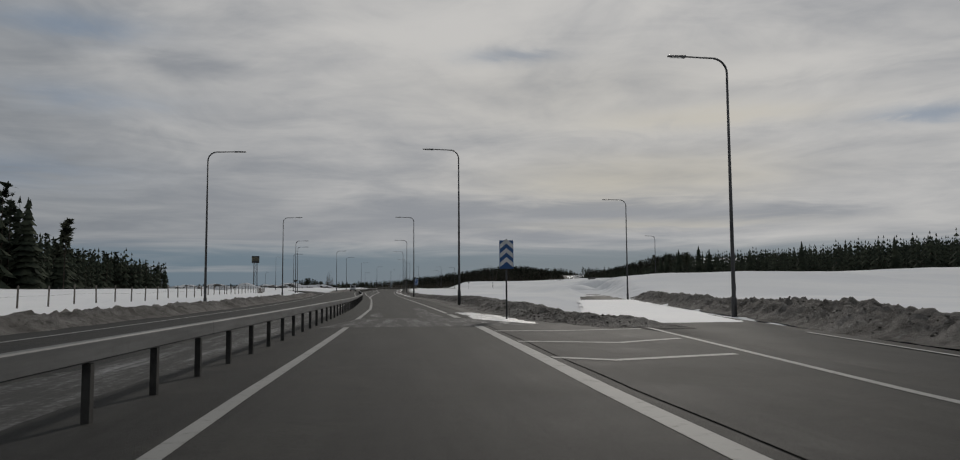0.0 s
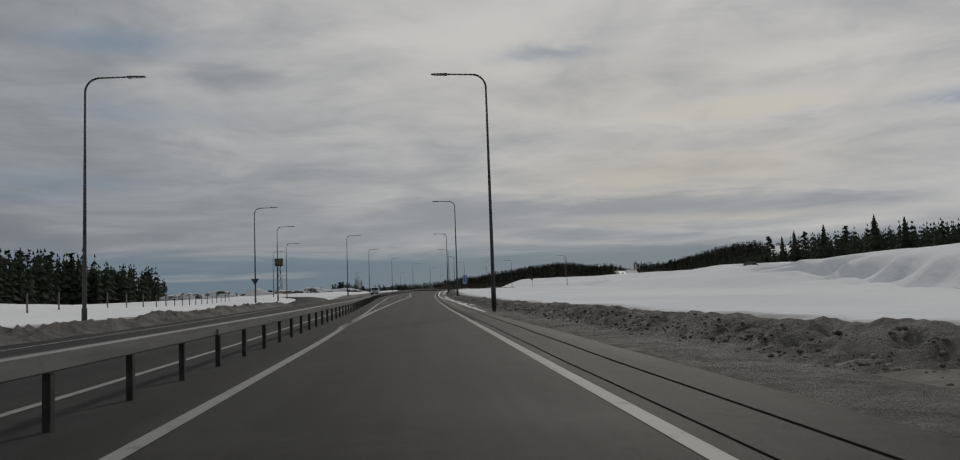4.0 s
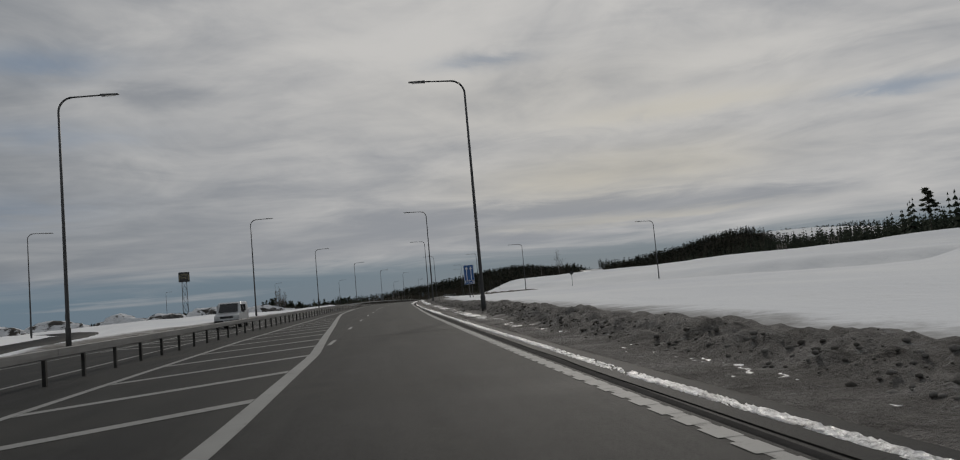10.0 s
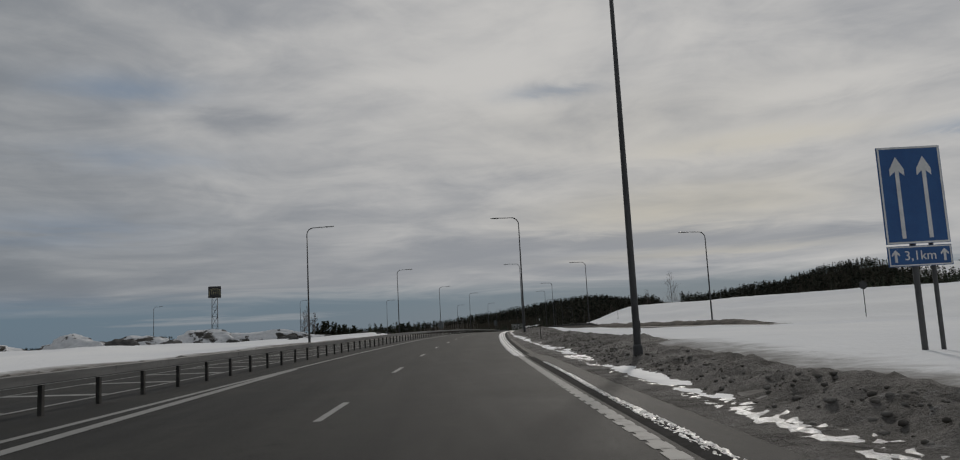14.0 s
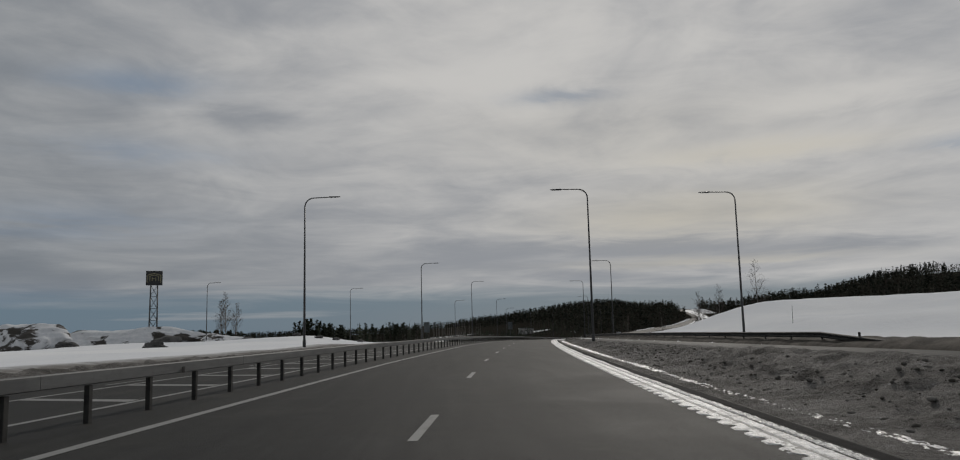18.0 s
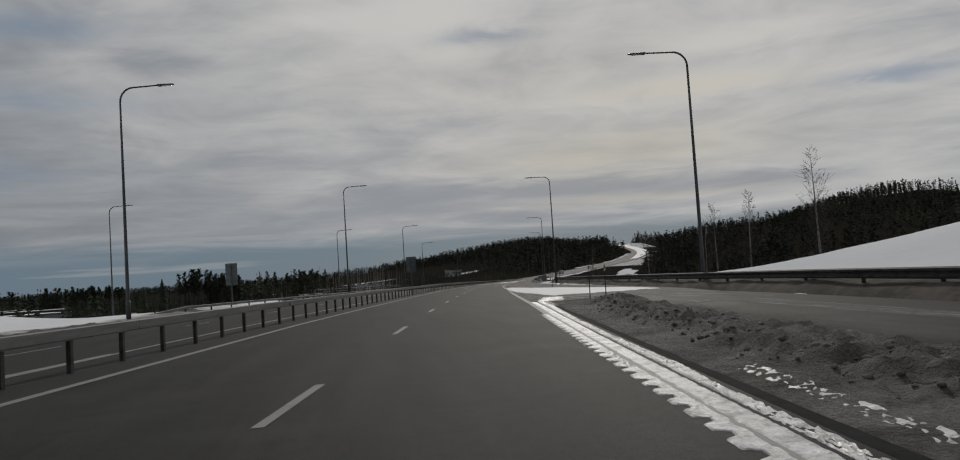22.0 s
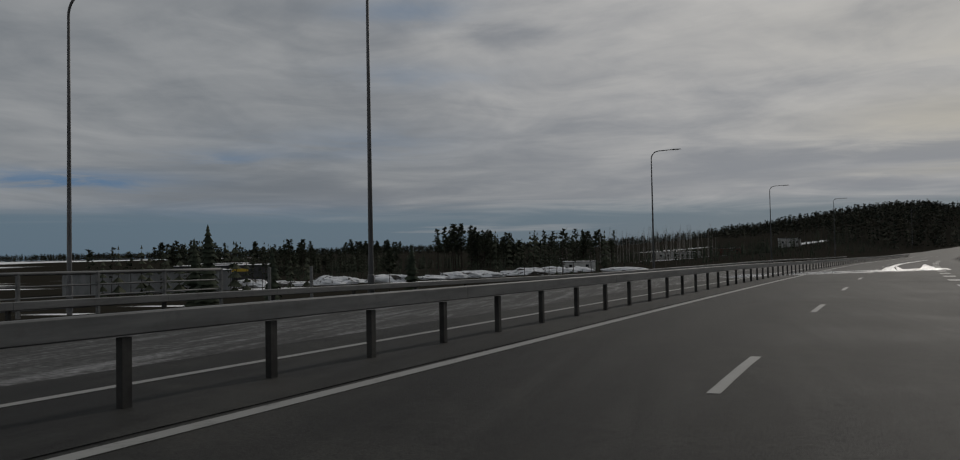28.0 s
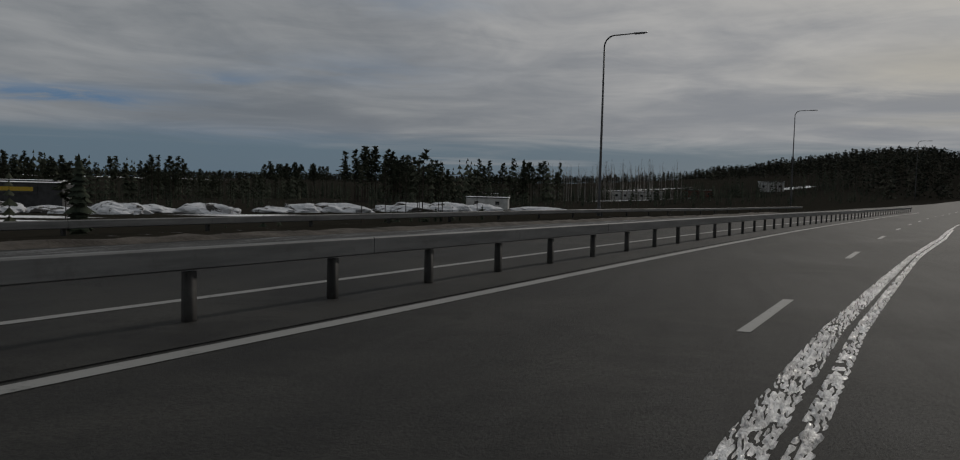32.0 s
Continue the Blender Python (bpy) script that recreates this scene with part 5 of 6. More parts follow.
def verge_ridge(line, y0, y1, wide, high, seed, label):
    """A dark bare ridge of earth along a slip road."""
    line = line[(line[:, 1] > y0) & (line[:, 1] < y1)]
    s = np.linspace(0, len(line) - 1, len(line) * 9)
    mid = np.stack([np.interp(s, np.arange(len(line)), line[:, k]) for k in range(3)], -1)
    g = np.gradient(mid[:, :2], axis=0)
    g /= np.hypot(g[:, 0], g[:, 1])[:, None]
    u = np.linspace(0, 1, 18)
    x, y = mid[:, :1] + g[:, 1:] * u * wide, mid[:, 1:2] - g[:, :1] * u * wide
    hump = np.sin(u * math.pi)[None] ** 0.7 * smooth01((y - y0) / 8) * smooth01((y1 - y) / 8)
    z = np.maximum(mid[:, 2:], land_at(x, y)) * np.ones_like(x)
    z = z - 0.12 + hump * (high + 0.12 + 0.14 * fbm(x, y, 0.9, 4, seed))
    tagged(new("verge", quads_mesh("verge", np.stack([x, y, z], -1), EARTH)), label, "verge", kind="structure")


# ---- trees ----
class Soup:
    """Triangles gathered in arrays, with a material number each."""

    def __init__(self):
        self.v, self.f, self.m, self.n = [], [], [], 0

    def add(self, v, f, m):
        v, f = np.asarray(v, float).reshape(-1, 3), np.asarray(f, int).reshape(-1, 3)
        self.v.append(v)
        self.f.append(f + self.n)
        self.m.append(np.full(len(f), m))
        self.n += len(v)

    def arrays(self):
        return np.concatenate(self.v), np.concatenate(self.f), np.concatenate(self.m)

    def cone(self, a, b, ra, rb, sides, m):
        a, b = np.array(a, float), np.array(b, float)
        axis = b - a
        axis = axis / (np.linalg.norm(axis) + 1e-9)
        s = np.cross(axis, (0.0, 1.0, 0.0) if abs(axis[1]) < 0.9 else (1.0, 0.0, 0.0))
        s /= np.linalg.norm(s)
        t = np.cross(axis, s)
        ang = np.arange(sides) * 2 * math.pi / sides
        ring = np.cos(ang)[:, None] * s + np.sin(ang)[:, None] * t
        v = np.concatenate([a + ring * ra, b + ring * rb])
        k = np.arange(sides)
        j = (k + 1) % sides
        self.add(v, np.concatenate([np.stack([k, j, k + sides], -1), np.stack([j, j + sides, k + sides], -1)]), m)


def spruce_soup(rng, high, tiers, boughs, wide, bare=0.08):
    s = Soup()
    s.cone((0, 0, -0.04 * high), (0, 0, high * 0.95), 0.012 * high, 0.002 * high, 4, 0)
    for k in range(tiers):
        u = k / (tiers - 1)
        z = high * (bare + (1 - bare) * (1 - (1 - u) ** 1.05) * 0.97)
        reach = wide * (1 - u) ** 0.75 * rng.uniform(0.72, 1.18) + 0.025 * high
        drop = reach * rng.uniform(0.30, 0.55)
        for a in np.arange(boughs) * 2 * math.pi / boughs + rng.uniform(0, 6):
            a += rng.uniform(-0.25, 0.25)
            r = reach * rng.uniform(0.65, 1.15)
            w = r * rng.uniform(0.40, 0.62)
            c, d = math.cos(a), math.sin(a)
            tip = (c * r, d * r, z - drop)
            l, q = (c * r * 0.55 - d * w, d * r * 0.55 + c * w, z - drop * 0.65), (c * r * 0.55 + d * w, d * r * 0.55 - c * w, z - drop * 0.65)
            s.add([(0, 0, z + high * 0.07), l, tip, q], [(0, 1, 2), (0, 2, 3)], 1)
    return s


def clump(s, rng, centre, r, m, flat=0.6, points=9):
    """A ragged tuft of needles: spiky triangles round a centre."""
    centre = np.array(centre, float)
    for _ in range(points):
        d = rng.normal(size=3)
        d /= np.linalg.norm(d)
        d[2] *= flat
        e = np.cross(d, rng.normal(size=3))
        e /= np.linalg.norm(e) + 1e-9
        s.add([centre - d * r * 0.25 + e * r * 0.32, centre - d * r * 0.25 - e * r * 0.32, centre + d * r * rng.uniform(0.8, 1.25)], [(0, 1, 2)], m)


def pine_soup(rng, high, wide, clumps=12, points=8, bare=0.5, tuft=1.0):
    s = Soup()
    lean = rng.uniform(-0.02, 0.02, 2) * high
    s.cone((0, 0, -0.04 * high), (lean[0], lean[1], high * 0.96), 0.010 * high, 0.003 * high, 4, 0)
    for k in range(clumps):
        u = (k + rng.uniform(0, 1)) / clumps
        z = high * (bare + (1 - bare) * u)
        reach = wide * (1.0 - 0.8 * abs(u - 0.25)) * (1.0 - 0.6 * u) * rng.uniform(0.15, 1.1)
        a = rng.uniform(0, 6.3)
        c = (lean[0] * z / high + math.cos(a) * reach, lean[1] * z / high + math.sin(a) * reach, z)
        if points > 8:
            s.cone((lean[0] * z / high, lean[1] * z / high, z - 0.4), c, 0.03, 0.015, 3, 0)
        clump(s, rng, c, wide * tuft * rng.uniform(0.30, 0.62), 1, 0.5, points)
    return s


def birch_soup(rng, high, wide, limbs=16, twigs=6):
    s = Soup()
    bend = rng.uniform(-0.03, 0.03, 2) * high
    for k in range(4):
        u, w = k / 4, (k + 1) / 4
        s.cone((bend[0] * u * u, bend[1] * u * u, -0.6 if k == 0 else high * u), (bend[0] * w * w, bend[1] * w * w, high * w), 0.011 * high * (1 - u) + 0.01, 0.011 * high * (1 - w) + 0.008, 5, 0)
    for k in range(limbs):
        u = 0.32 + 0.65 * (k + rng.uniform(0, 1)) / limbs
        a = rng.uniform(0, 6.3)
        r = wide * (1.15 - u) * rng.uniform(0.7, 1.3)
        p0 = np.array((bend[0] * u * u, bend[1] * u * u, high * u))
        p1 = p0 + (math.cos(a) * r, math.sin(a) * r, r * rng.uniform(1.0, 1.9))
        s.cone(p0, p1, 0.035 * (1.2 - u), 0.012, 3, 1)
        for _ in range(twigs):
            f = rng.uniform(0.25, 1.0)
            q0 = p0 + (p1 - p0) * f
            d = rng.normal(size=3) * (0.5, 0.5, 0.35) + (math.cos(a) * 0.3, math.sin(a) * 0.3, 0.35)
            s.cone(q0, q0 + d * r * 0.55, 0.018, 0.008, 3, 1)
    return s


rng = np.random.RandomState(5)
FAR_SPRUCE = [spruce_soup(rng, h, 7, 5, w).arrays() for h, w in ((1.0, 0.17), (1.0, 0.20), (1.0, 0.14), (1.0, 0.23))]
TINY_ROUND = [pine_soup(rng, 1.0, w, 9, 5, 0.18, 1.25).arrays() for w in (0.20, 0.25, 0.17, 0.22)]
TINY_SPRUCE = [spruce_soup(rng, 1.0, 5, 4, w).arrays() for w in (0.21, 0.25, 0.18)]
FAR_PINE = [pine_soup(rng, 1.0, w, 12, 6, b).arrays() for w, b in ((0.15, 0.42), (0.18, 0.55), (0.13, 0.30), (0.16, 0.62))]
MID_PINE = [pine_soup(rng, 1.0, w, 70, 7, b, 0.52).arrays() for w, b in ((0.20, 0.46), (0.23, 0.55), (0.17, 0.34), (0.21, 0.60), (0.19, 0.50))]
FAR_BIRCH = [birch_soup(rng, 12.0, 1.7, 12, 3).arrays() for _ in range(3)]
FAR_BIRCH = [(v / 12.0 * (1.0, 1.0, 1.0), f, m) for v, f, m in FAR_BIRCH]


def woods(name, places, mats, label, kinds):
    """One object of many far trees. places: rows of x, y, z, height; kinds: for each row, the arrays of its tree."""
    vs, fs, ms, n = [], [], [], 0
    turn = np.random.RandomState(11).uniform(0, 6.3, len(places))
    for (x, y, z, h), (v, f, m), a in zip(places, kinds, turn):
        c, s = math.cos(a) * h, math.sin(a) * h
        vs.append(np.stack([v[:, 0] * c - v[:, 1] * s + x, v[:, 0] * s + v[:, 1] * c + y, v[:, 2] * h + z], -1))
        fs.append(f + n)
        ms.append(m)
        n += len(v)
    ob = new(name, array_mesh(name, np.concatenate(vs), np.concatenate(fs), mats, index=np.concatenate(ms)))
    return tagged(ob, label, "woods", kind="stuff")


def land_at(x, y):
    """Height of the ground under world places."""
    x, y = np.asarray(x, float), np.asarray(y, float)
    return ground_height(y, (x - line_x(y)) / np.hypot(1, line_slope(y)))


def grow(name, label, region, count, inside, heights, mix, seed, mats):
    """Scatters trees over a box of the plan (x0, x1, y0, y1) where inside(x, y) holds."""
    r = np.random.RandomState(seed)
    x, y = r.uniform(region[0], region[1], count), r.uniform(region[2], region[3], count)
    ok = inside(x, y)
    x, y = x[ok], y[ok]
    h = r.uniform(*heights, len(x)) * (1 + 0.25 * fbm(x, y, 0.02, 2, seed))
    pick = r.randint(0, 1000, len(x))
    kinds = [mix[k % len(mix)] for k in pick]
    return woods(name, np.stack([x, y, land_at(x, y) - 0.2, h], -1), mats, label, kinds)


grow("woods", "dark dense spruce forest behind the snow field", (90, 340, -80, 260), 4500, wood_east, (5.5, 9), FAR_SPRUCE[:3], 200, [BARK, SPRUCE])
grow("woods", "dark dense spruce forest on the slope behind the snow mound", (90, 340, 260, 410), 2300, wood_east, (6.5, 11.5), FAR_SPRUCE[:3], 201, [BARK, SPRUCE])
grow("woods", "dark dense spruce forest beyond the end of the snow mound", (90, 340, 410, 560), 2300, wood_east, (4.5, 7.5), FAR_SPRUCE[:3], 202, [BARK, SPRUCE])
grow("woods", "dark spruce forest on the hillside beside the road", (90, 570, 540, 1400), 15000, wood_east, (5, 9), FAR_SPRUCE[:2] + FAR_PINE + TINY_ROUND * 2, 203, [BARK, CROWNS])
grow("woods", "dark forest over the far hill by the road's notch", (320, 1400, 1150, 2700), 9500, wood_notch, (11, 17), TINY_SPRUCE[:1] + TINY_ROUND, 205, [BARK, CROWNS])
grow("woods", "dark forest covering the round hill ahead", (20, 800, 960, 2500), 15500, wood_hill, (8, 15), TINY_SPRUCE[:1] + TINY_ROUND, 207, [BARK, CROWNS])
grow("woods", "low dark forest along the far horizon", (-1500, 300, 1700, 2350), 6500, wood_far, (9, 14), TINY_SPRUCE[:1] + TINY_ROUND, 209, [BARK, CROWNS])
grow("woods", "tall dense spruce wood beyond the fenced snow field", (-160, -50, -30, 165), 2600, wood_west, (12, 18), FAR_SPRUCE * 2 + FAR_PINE, 211, [BARK, SPRUCE])
grow("woods", "dark spruce wood along the snow field", (-220, -70, 165, 520), 4600, wood_west, (11, 16), FAR_SPRUCE * 2 + FAR_PINE, 212, [BARK, SPRUCE])
def belt(label, a, b, wide, count, heights, mix, seed, mats):
    """A belt of trees between two places of the plan."""
    box_of = (min(a[0], b[0]) - wide, max(a[0], b[0]) + wide, min(a[1], b[1]) - wide, max(a[1], b[1]) + wide)
    return grow("woods", label, box_of, count, near_line((a, b), wide), heights, mix, seed, mats)


belt("tall dense pine wood behind the store", (-214, 940), (-174, 976), 13, 170, (14, 20), MID_PINE + FAR_SPRUCE[:2], 213, [BARK, PINE])
belt("young pines and spruces beside the tall wood", (-194, 1011), (-150, 1040), 12, 200, (8, 14), FAR_SPRUCE + MID_PINE[:2], 214, [BARK, PINE])
belt("open group of tall pines with bare trunks", (-212, 1140), (-190, 1150), 9, 46, (19, 24), MID_PINE[1:2] + MID_PINE[3:4], 215, [BARK, PINE])
belt("dense group of tall dark pines", (-102, 1028), (-78, 1036), 9, 70, (15, 22), MID_PINE + FAR_SPRUCE[:1], 216, [BARK, PINE])
belt("mixed pines and spruces on the low land", (-86, 1057), (-24, 1074), 12, 170, (11, 21), MID_PINE + FAR_SPRUCE, 218, [BARK, PINE])
belt("bare grey birches on the low land", (-36, 1090), (34, 1104), 13, 150, (13, 20), FAR_BIRCH, 217, [BIRCH, TWIG])
belt("bare grey birches and alders by the far houses", (30, 1110), (130, 1190), 20, 300, (7, 13), FAR_BIRCH + FAR_SPRUCE[:1], 220, [TWIG, SPRUCE])
belt("mixed low trees on the low land", (-260, 1080), (60, 1130), 26, 1500, (5, 10), FAR_SPRUCE + FAR_BIRCH, 222, [TWIG, SPRUCE])
grow("woods", "dark thicket below the embankment", (-240, 170, 850, 1210), 4500, wood_scrub, (2.5, 6.0), FAR_SPRUCE[:2] + FAR_BIRCH, 219, [TWIG, SPRUCE])
grow("woods", "trees in clumps round the sign tower", (-260, -60, 700, 880), 420, near_line(((-110, 770), (-70, 790)), 13), (8, 13), FAR_PINE + FAR_SPRUCE, 221, [BARK, PINE])
grow("woods", "a clump of pines beyond the left field", (-130, 0, 700, 900), 260, near_line(((-20, 850), (10, 880)), 11), (10, 15), FAR_PINE, 223, [BARK, PINE])
grow("woods", "bare thin trees and scrub beside the bridge", (60, 140, 560, 760), 700, near_line(((78, 600), (92, 660), (110, 740)), 16), (3, 9), FAR_BIRCH + FAR_SPRUCE[:1], 225, [TWIG, SPRUCE])


# ---- signs ----
def upright(name, mat, x, y0, z0, z1, r=0.045, sides=10):
    return tube(name, mat, [(x, y0, z0), (x, y0, z1)], r, sides)


def panel(name, mat, w, h, z, y=0.0, thick=0.03, x=0.0, bevel=0.008):
    return box(name, mat, (w, thick, h), (x, y, z), bevel)


def flat_shape(name, mat, points, y, parent, label=""):
    """A thin raised figure on a sign's face, from (x, z) points."""
    bm = bmesh.new()
    face = bm.faces.new([bm.verts.new((px, y, pz)) for px, pz in points])
    out = bmesh.ops.extrude_face_region(bm, geom=[face])
    for w in out["geom"]:
        if isinstance(w, bmesh.types.BMVert):
            w.co.y -= 0.006
    return part(name, bm_mesh(name, bm, mat), parent, label)


def lettering(text, size, mat, x, y, z, parent, label=""):
    """Raised words in the built-in font, facing -y, centred at x, z."""
    curve = bpy.data.curves.new("lettering", "FONT")
    curve.body, curve.size, curve.extrude, curve.align_x, curve.align_y = text, size, 0.003, "CENTER", "CENTER"
    temp = bpy.data.objects.new("lettering", curve)
    scene.collection.objects.link(temp)
    bpy.context.view_layer.update()
    me = bpy.data.meshes.new_from_object(temp)
    bpy.data.objects.remove(temp)
    me.materials.clear()
    me.materials.append(mat)
    return part("lettering", me, parent, label, pose(x, y, z, 90, 0, 0))


def chevron_sign():
    x, y = 5.30, 34.15
    thing = base("chevron_sign", pose(x, y, 0.42), "blue road divider board with white chevrons on a steel post", "road sign")
    part("post", upright("post", POLE, 0, 0.06, -0.8, 2.95, 0.04), thing)
    board = part("board", panel("board", SIGN_BLUE, 0.62, 1.25, 2.48), thing)
    for k in range(3):
        z = 1.93 + 0.40 * k
        w, d, t = 0.285, 0.24, 0.20
        flat_shape("chevron", SIGN_WHITE, ((-w, z), (0, z + d), (w, z), (w, z + t), (0, z + d + t), (-w, z + t)), -0.018, board, "white chevron")
    part("clamp", box("clamp", POLE, (0.14, 0.10, 0.05), (0, 0.05, 2.05), 0.006), thing)
    part("clamp", box("clamp", POLE, (0.14, 0.10, 0.05), (0, 0.05, 2.90), 0.006), thing)


def lane_sign():
    thing = base("lane_sign", pose(12.42, 315.3, 2.28, 0, 0, -3), "tall blue lane sign with two white arrows and a distance plate", "road sign")
    part("post", upright("post", POLE, -0.08, 0.08, -0.9, 4.2, 0.06), thing)
    part("post", upright("post", POLE, 0.30, 0.08, -0.9, 4.2, 0.045), thing)
    main = part("board", panel("board", SIGN_BLUE, 1.32, 2.02, 3.32), thing)
    border = 0.035
    for w, h, px, pz in ((1.28, border, 0, 4.305), (1.28, border, 0, 2.335), (border, 1.98, -0.625, 3.32), (border, 1.98, 0.625, 3.32)):
        part("border", box("border", SIGN_WHITE, (w, 0.008, h), (px, -0.018, pz)), main)
    for px in (-0.28, 0.28):
        flat_shape("arrow", SIGN_WHITE, ((px - 0.04, 2.42), (px + 0.04, 2.42), (px + 0.04, 3.82), (px + 0.15, 3.72), (px + 0.15, 3.86), (px, 4.12), (px - 0.15, 3.86), (px - 0.15, 3.72), (px - 0.04, 3.82)), -0.016, main, "white lane arrow")
    plate = part("distance_plate", panel("distance_plate", SIGN_BLUE, 1.32, 0.42, 2.06), thing)
    for w, h, px, pz in ((1.28, 0.025, 0, 2.245), (1.28, 0.025, 0, 1.875), (0.025, 0.39, -0.63, 2.06), (0.025, 0.39, 0.63, 2.06)):
        part("border", box("border", SIGN_WHITE, (w, 0.008, h), (px, -0.018, pz)), plate)
    lettering("3,1km", 0.27, SIGN_WHITE, 0, -0.022, 2.06, plate, "white lettering 3,1km")
    for px in (-0.50, 0.50):
        flat_shape("arrow", SIGN_WHITE, ((px - 0.025, 1.94), (px + 0.025, 1.94), (px + 0.025, 2.11), (px + 0.08, 2.06), (px + 0.08, 2.11), (px, 2.19), (px - 0.08, 2.11), (px - 0.08, 2.06), (px - 0.025, 2.11)), -0.016, plate, "small white arrow")
    part("bracket", box("bracket", POLE, (1.1, 0.05, 0.05), (0, 0.04, 3.9), 0.006), thing)
    part("bracket", box("bracket", POLE, (1.1, 0.05, 0.05), (0, 0.04, 2.6), 0.006), thing)


def sign_back(x, y, z, w, h, top, turn, label, posts=1, plate=False):
    thing = base("road_sign", pose(x, y, z, 0, 0, turn), label, "road sign")
    for k in range(posts):
        px = 0.0 if posts == 1 else (-0.35 + 0.7 * k) * w
        part("post", upright("post", POLE, px, -0.07, -1.5, top - 0.1, 0.05), thing)
    board = part("board", panel("board", SIGN_GREY, w, h, top - h / 2, thick=0.035), thing, "bare grey back of the sign board")
    part("face", box("face", SIGN_BLUE, (w * 0.97, 0.006, h * 0.97), (0, 0.021, top - h / 2)), board, "blue sign face")
    for k in range(3):
        part("stiffener", box("stiffener", SIGN_GREY, (w * 0.9, 0.03, 0.04), (0, -0.03, top - h * (0.15 + 0.35 * k)), 0.004), board)


def round_sign(x, y, z, high, r, label):
    thing = base("road_sign", pose(x, y, z), label, "road sign")
    part("post", upright("post", POLE, 0, 0.04, -0.8, high, 0.035), thing)
    part("disc", tube("disc", SIGN_BLACK, [(0, -0.01, high - r), (0, 0.02, high - r)], r, 24, smooth=False), thing, "dark round back of the sign")
    part("clamp", box("clamp", POLE, (0.12, 0.06, 0.05), (0, 0.05, high - r), 0.005), thing)


chevron_sign()
lane_sign()
round_sign(38.6, 364.4, float(land_at(38.6, 364.4)), 3.0, 0.36, "small round road sign seen from behind, in the snow")
sign_back(21.3, 550.1, 2.62, 0.95, 1.5, 3.75, -10, "grey-backed road sign standing in the median")
sign_back(4.1, 550.7, 2.2, 1.15, 2.1, 4.6, -10, "tall grey-backed road sign beside the opposite lanes")


def yield_sign(x, y, z):
    thing = base("yield_sign", pose(x, y, z), "dark-backed triangular yield sign on a lamp post", "road sign")
    bm = bmesh.new()
    face = bm.faces.new([bm.verts.new(p) for p in ((-0.52, 0, 3.1), (0.52, 0, 3.1), (0, 0, 2.2))])
    out = bmesh.ops.extrude_face_region(bm, geom=[face])
    for w in out["geom"]:
        if isinstance(w, bmesh.types.BMVert):
            w.co.y += 0.03
    bmesh.ops.bevel(bm, geom=bm.edges[:], offset=0.012, segments=1, affect="EDGES")
    part("board", bm_mesh("board", bm, SIGN_BLACK), thing)
    part("clamp", box("clamp", POLE, (0.16, 0.14, 0.05), (0, 0.09, 2.9), 0.005), thing)


yield_sign(-21.48, 194.22, 1.31)


# ---- sign tower ----
def sign_tower():
    x, y = -117.5, 738.0
    z = float(land_at(x, y))
    thing = base("sign_tower", pose(x, y, z, 0, 0, 14), "tall steel lattice tower carrying a dark square advertising board", "sign tower")
    top, foot = 28.9 - z, 1.75
    corner = lambda u, k: ((foot - 0.35 * u) * (1 if k in (0, 3) else -1), (foot - 0.35 * u) * (1 if k in (0, 1) else -1), top * u)
    for k in range(4):
        part("leg", tube("leg", POLE, [corner(0, k), corner(0.5, k), corner(1, k)], 0.16, 6), thing)
    steps = 7
    for s in range(steps):
        a, b = s / steps, (s + 1) / steps
        for k in range(4):
            n = (k + 1) % 4
            part("brace", tube("brace", POLE, [corner(a, k), corner(b, n)], 0.07, 5), thing)
            part("brace", tube("brace", POLE, [corner(a, n), corner(b, k)], 0.07, 5), thing)
            part("ring_bar", tube("ring_bar", POLE, [corner(b, k), corner(b, n)], 0.07, 5), thing)
    head = part("sign_box", box("sign_box", SIGN_BLACK, (6.6, 2.4, 6.2), (0, 0, top + 3.0), 0.08), thing, "dark square sign box")
    zc = top + 3.0
    for w, t in ((2.7, 0.34), (1.75, 0.32)):
        h = w * 0.74
        for a, b in (((-w, -h), (-w, h * 0.62)), ((-w, h * 0.62), (0, h)), ((0, h), (w, h * 0.62)), ((w, h * 0.62), (w, -h))):
            d = Vector((b[0] - a[0], b[1] - a[1]))
            side = Vector((-d.y, d.x)).normalized() * t / 2
            flat_shape("yellow_band", EMBLEM, [(a[0] + side.x, zc + a[1] + side.y), (b[0] + side.x, zc + b[1] + side.y), (b[0] - side.x, zc + b[1] - side.y), (a[0] - side.x, zc + a[1] - side.y)], -1.22, head, "dull yellow band of the emblem")
    part("yellow_band", box("yellow_band", EMBLEM, (1.4, 0.02, 0.34), (0, -1.23, zc - 0.25)), head, "dull yellow band of the emblem")
    for px in (-0.7, 0.7):
        part("yellow_band", box("yellow_band", EMBLEM, (0.34, 0.02, 1.5), (px, -1.23, zc - 0.50)), head, "dull yellow band of the emblem")


sign_tower()


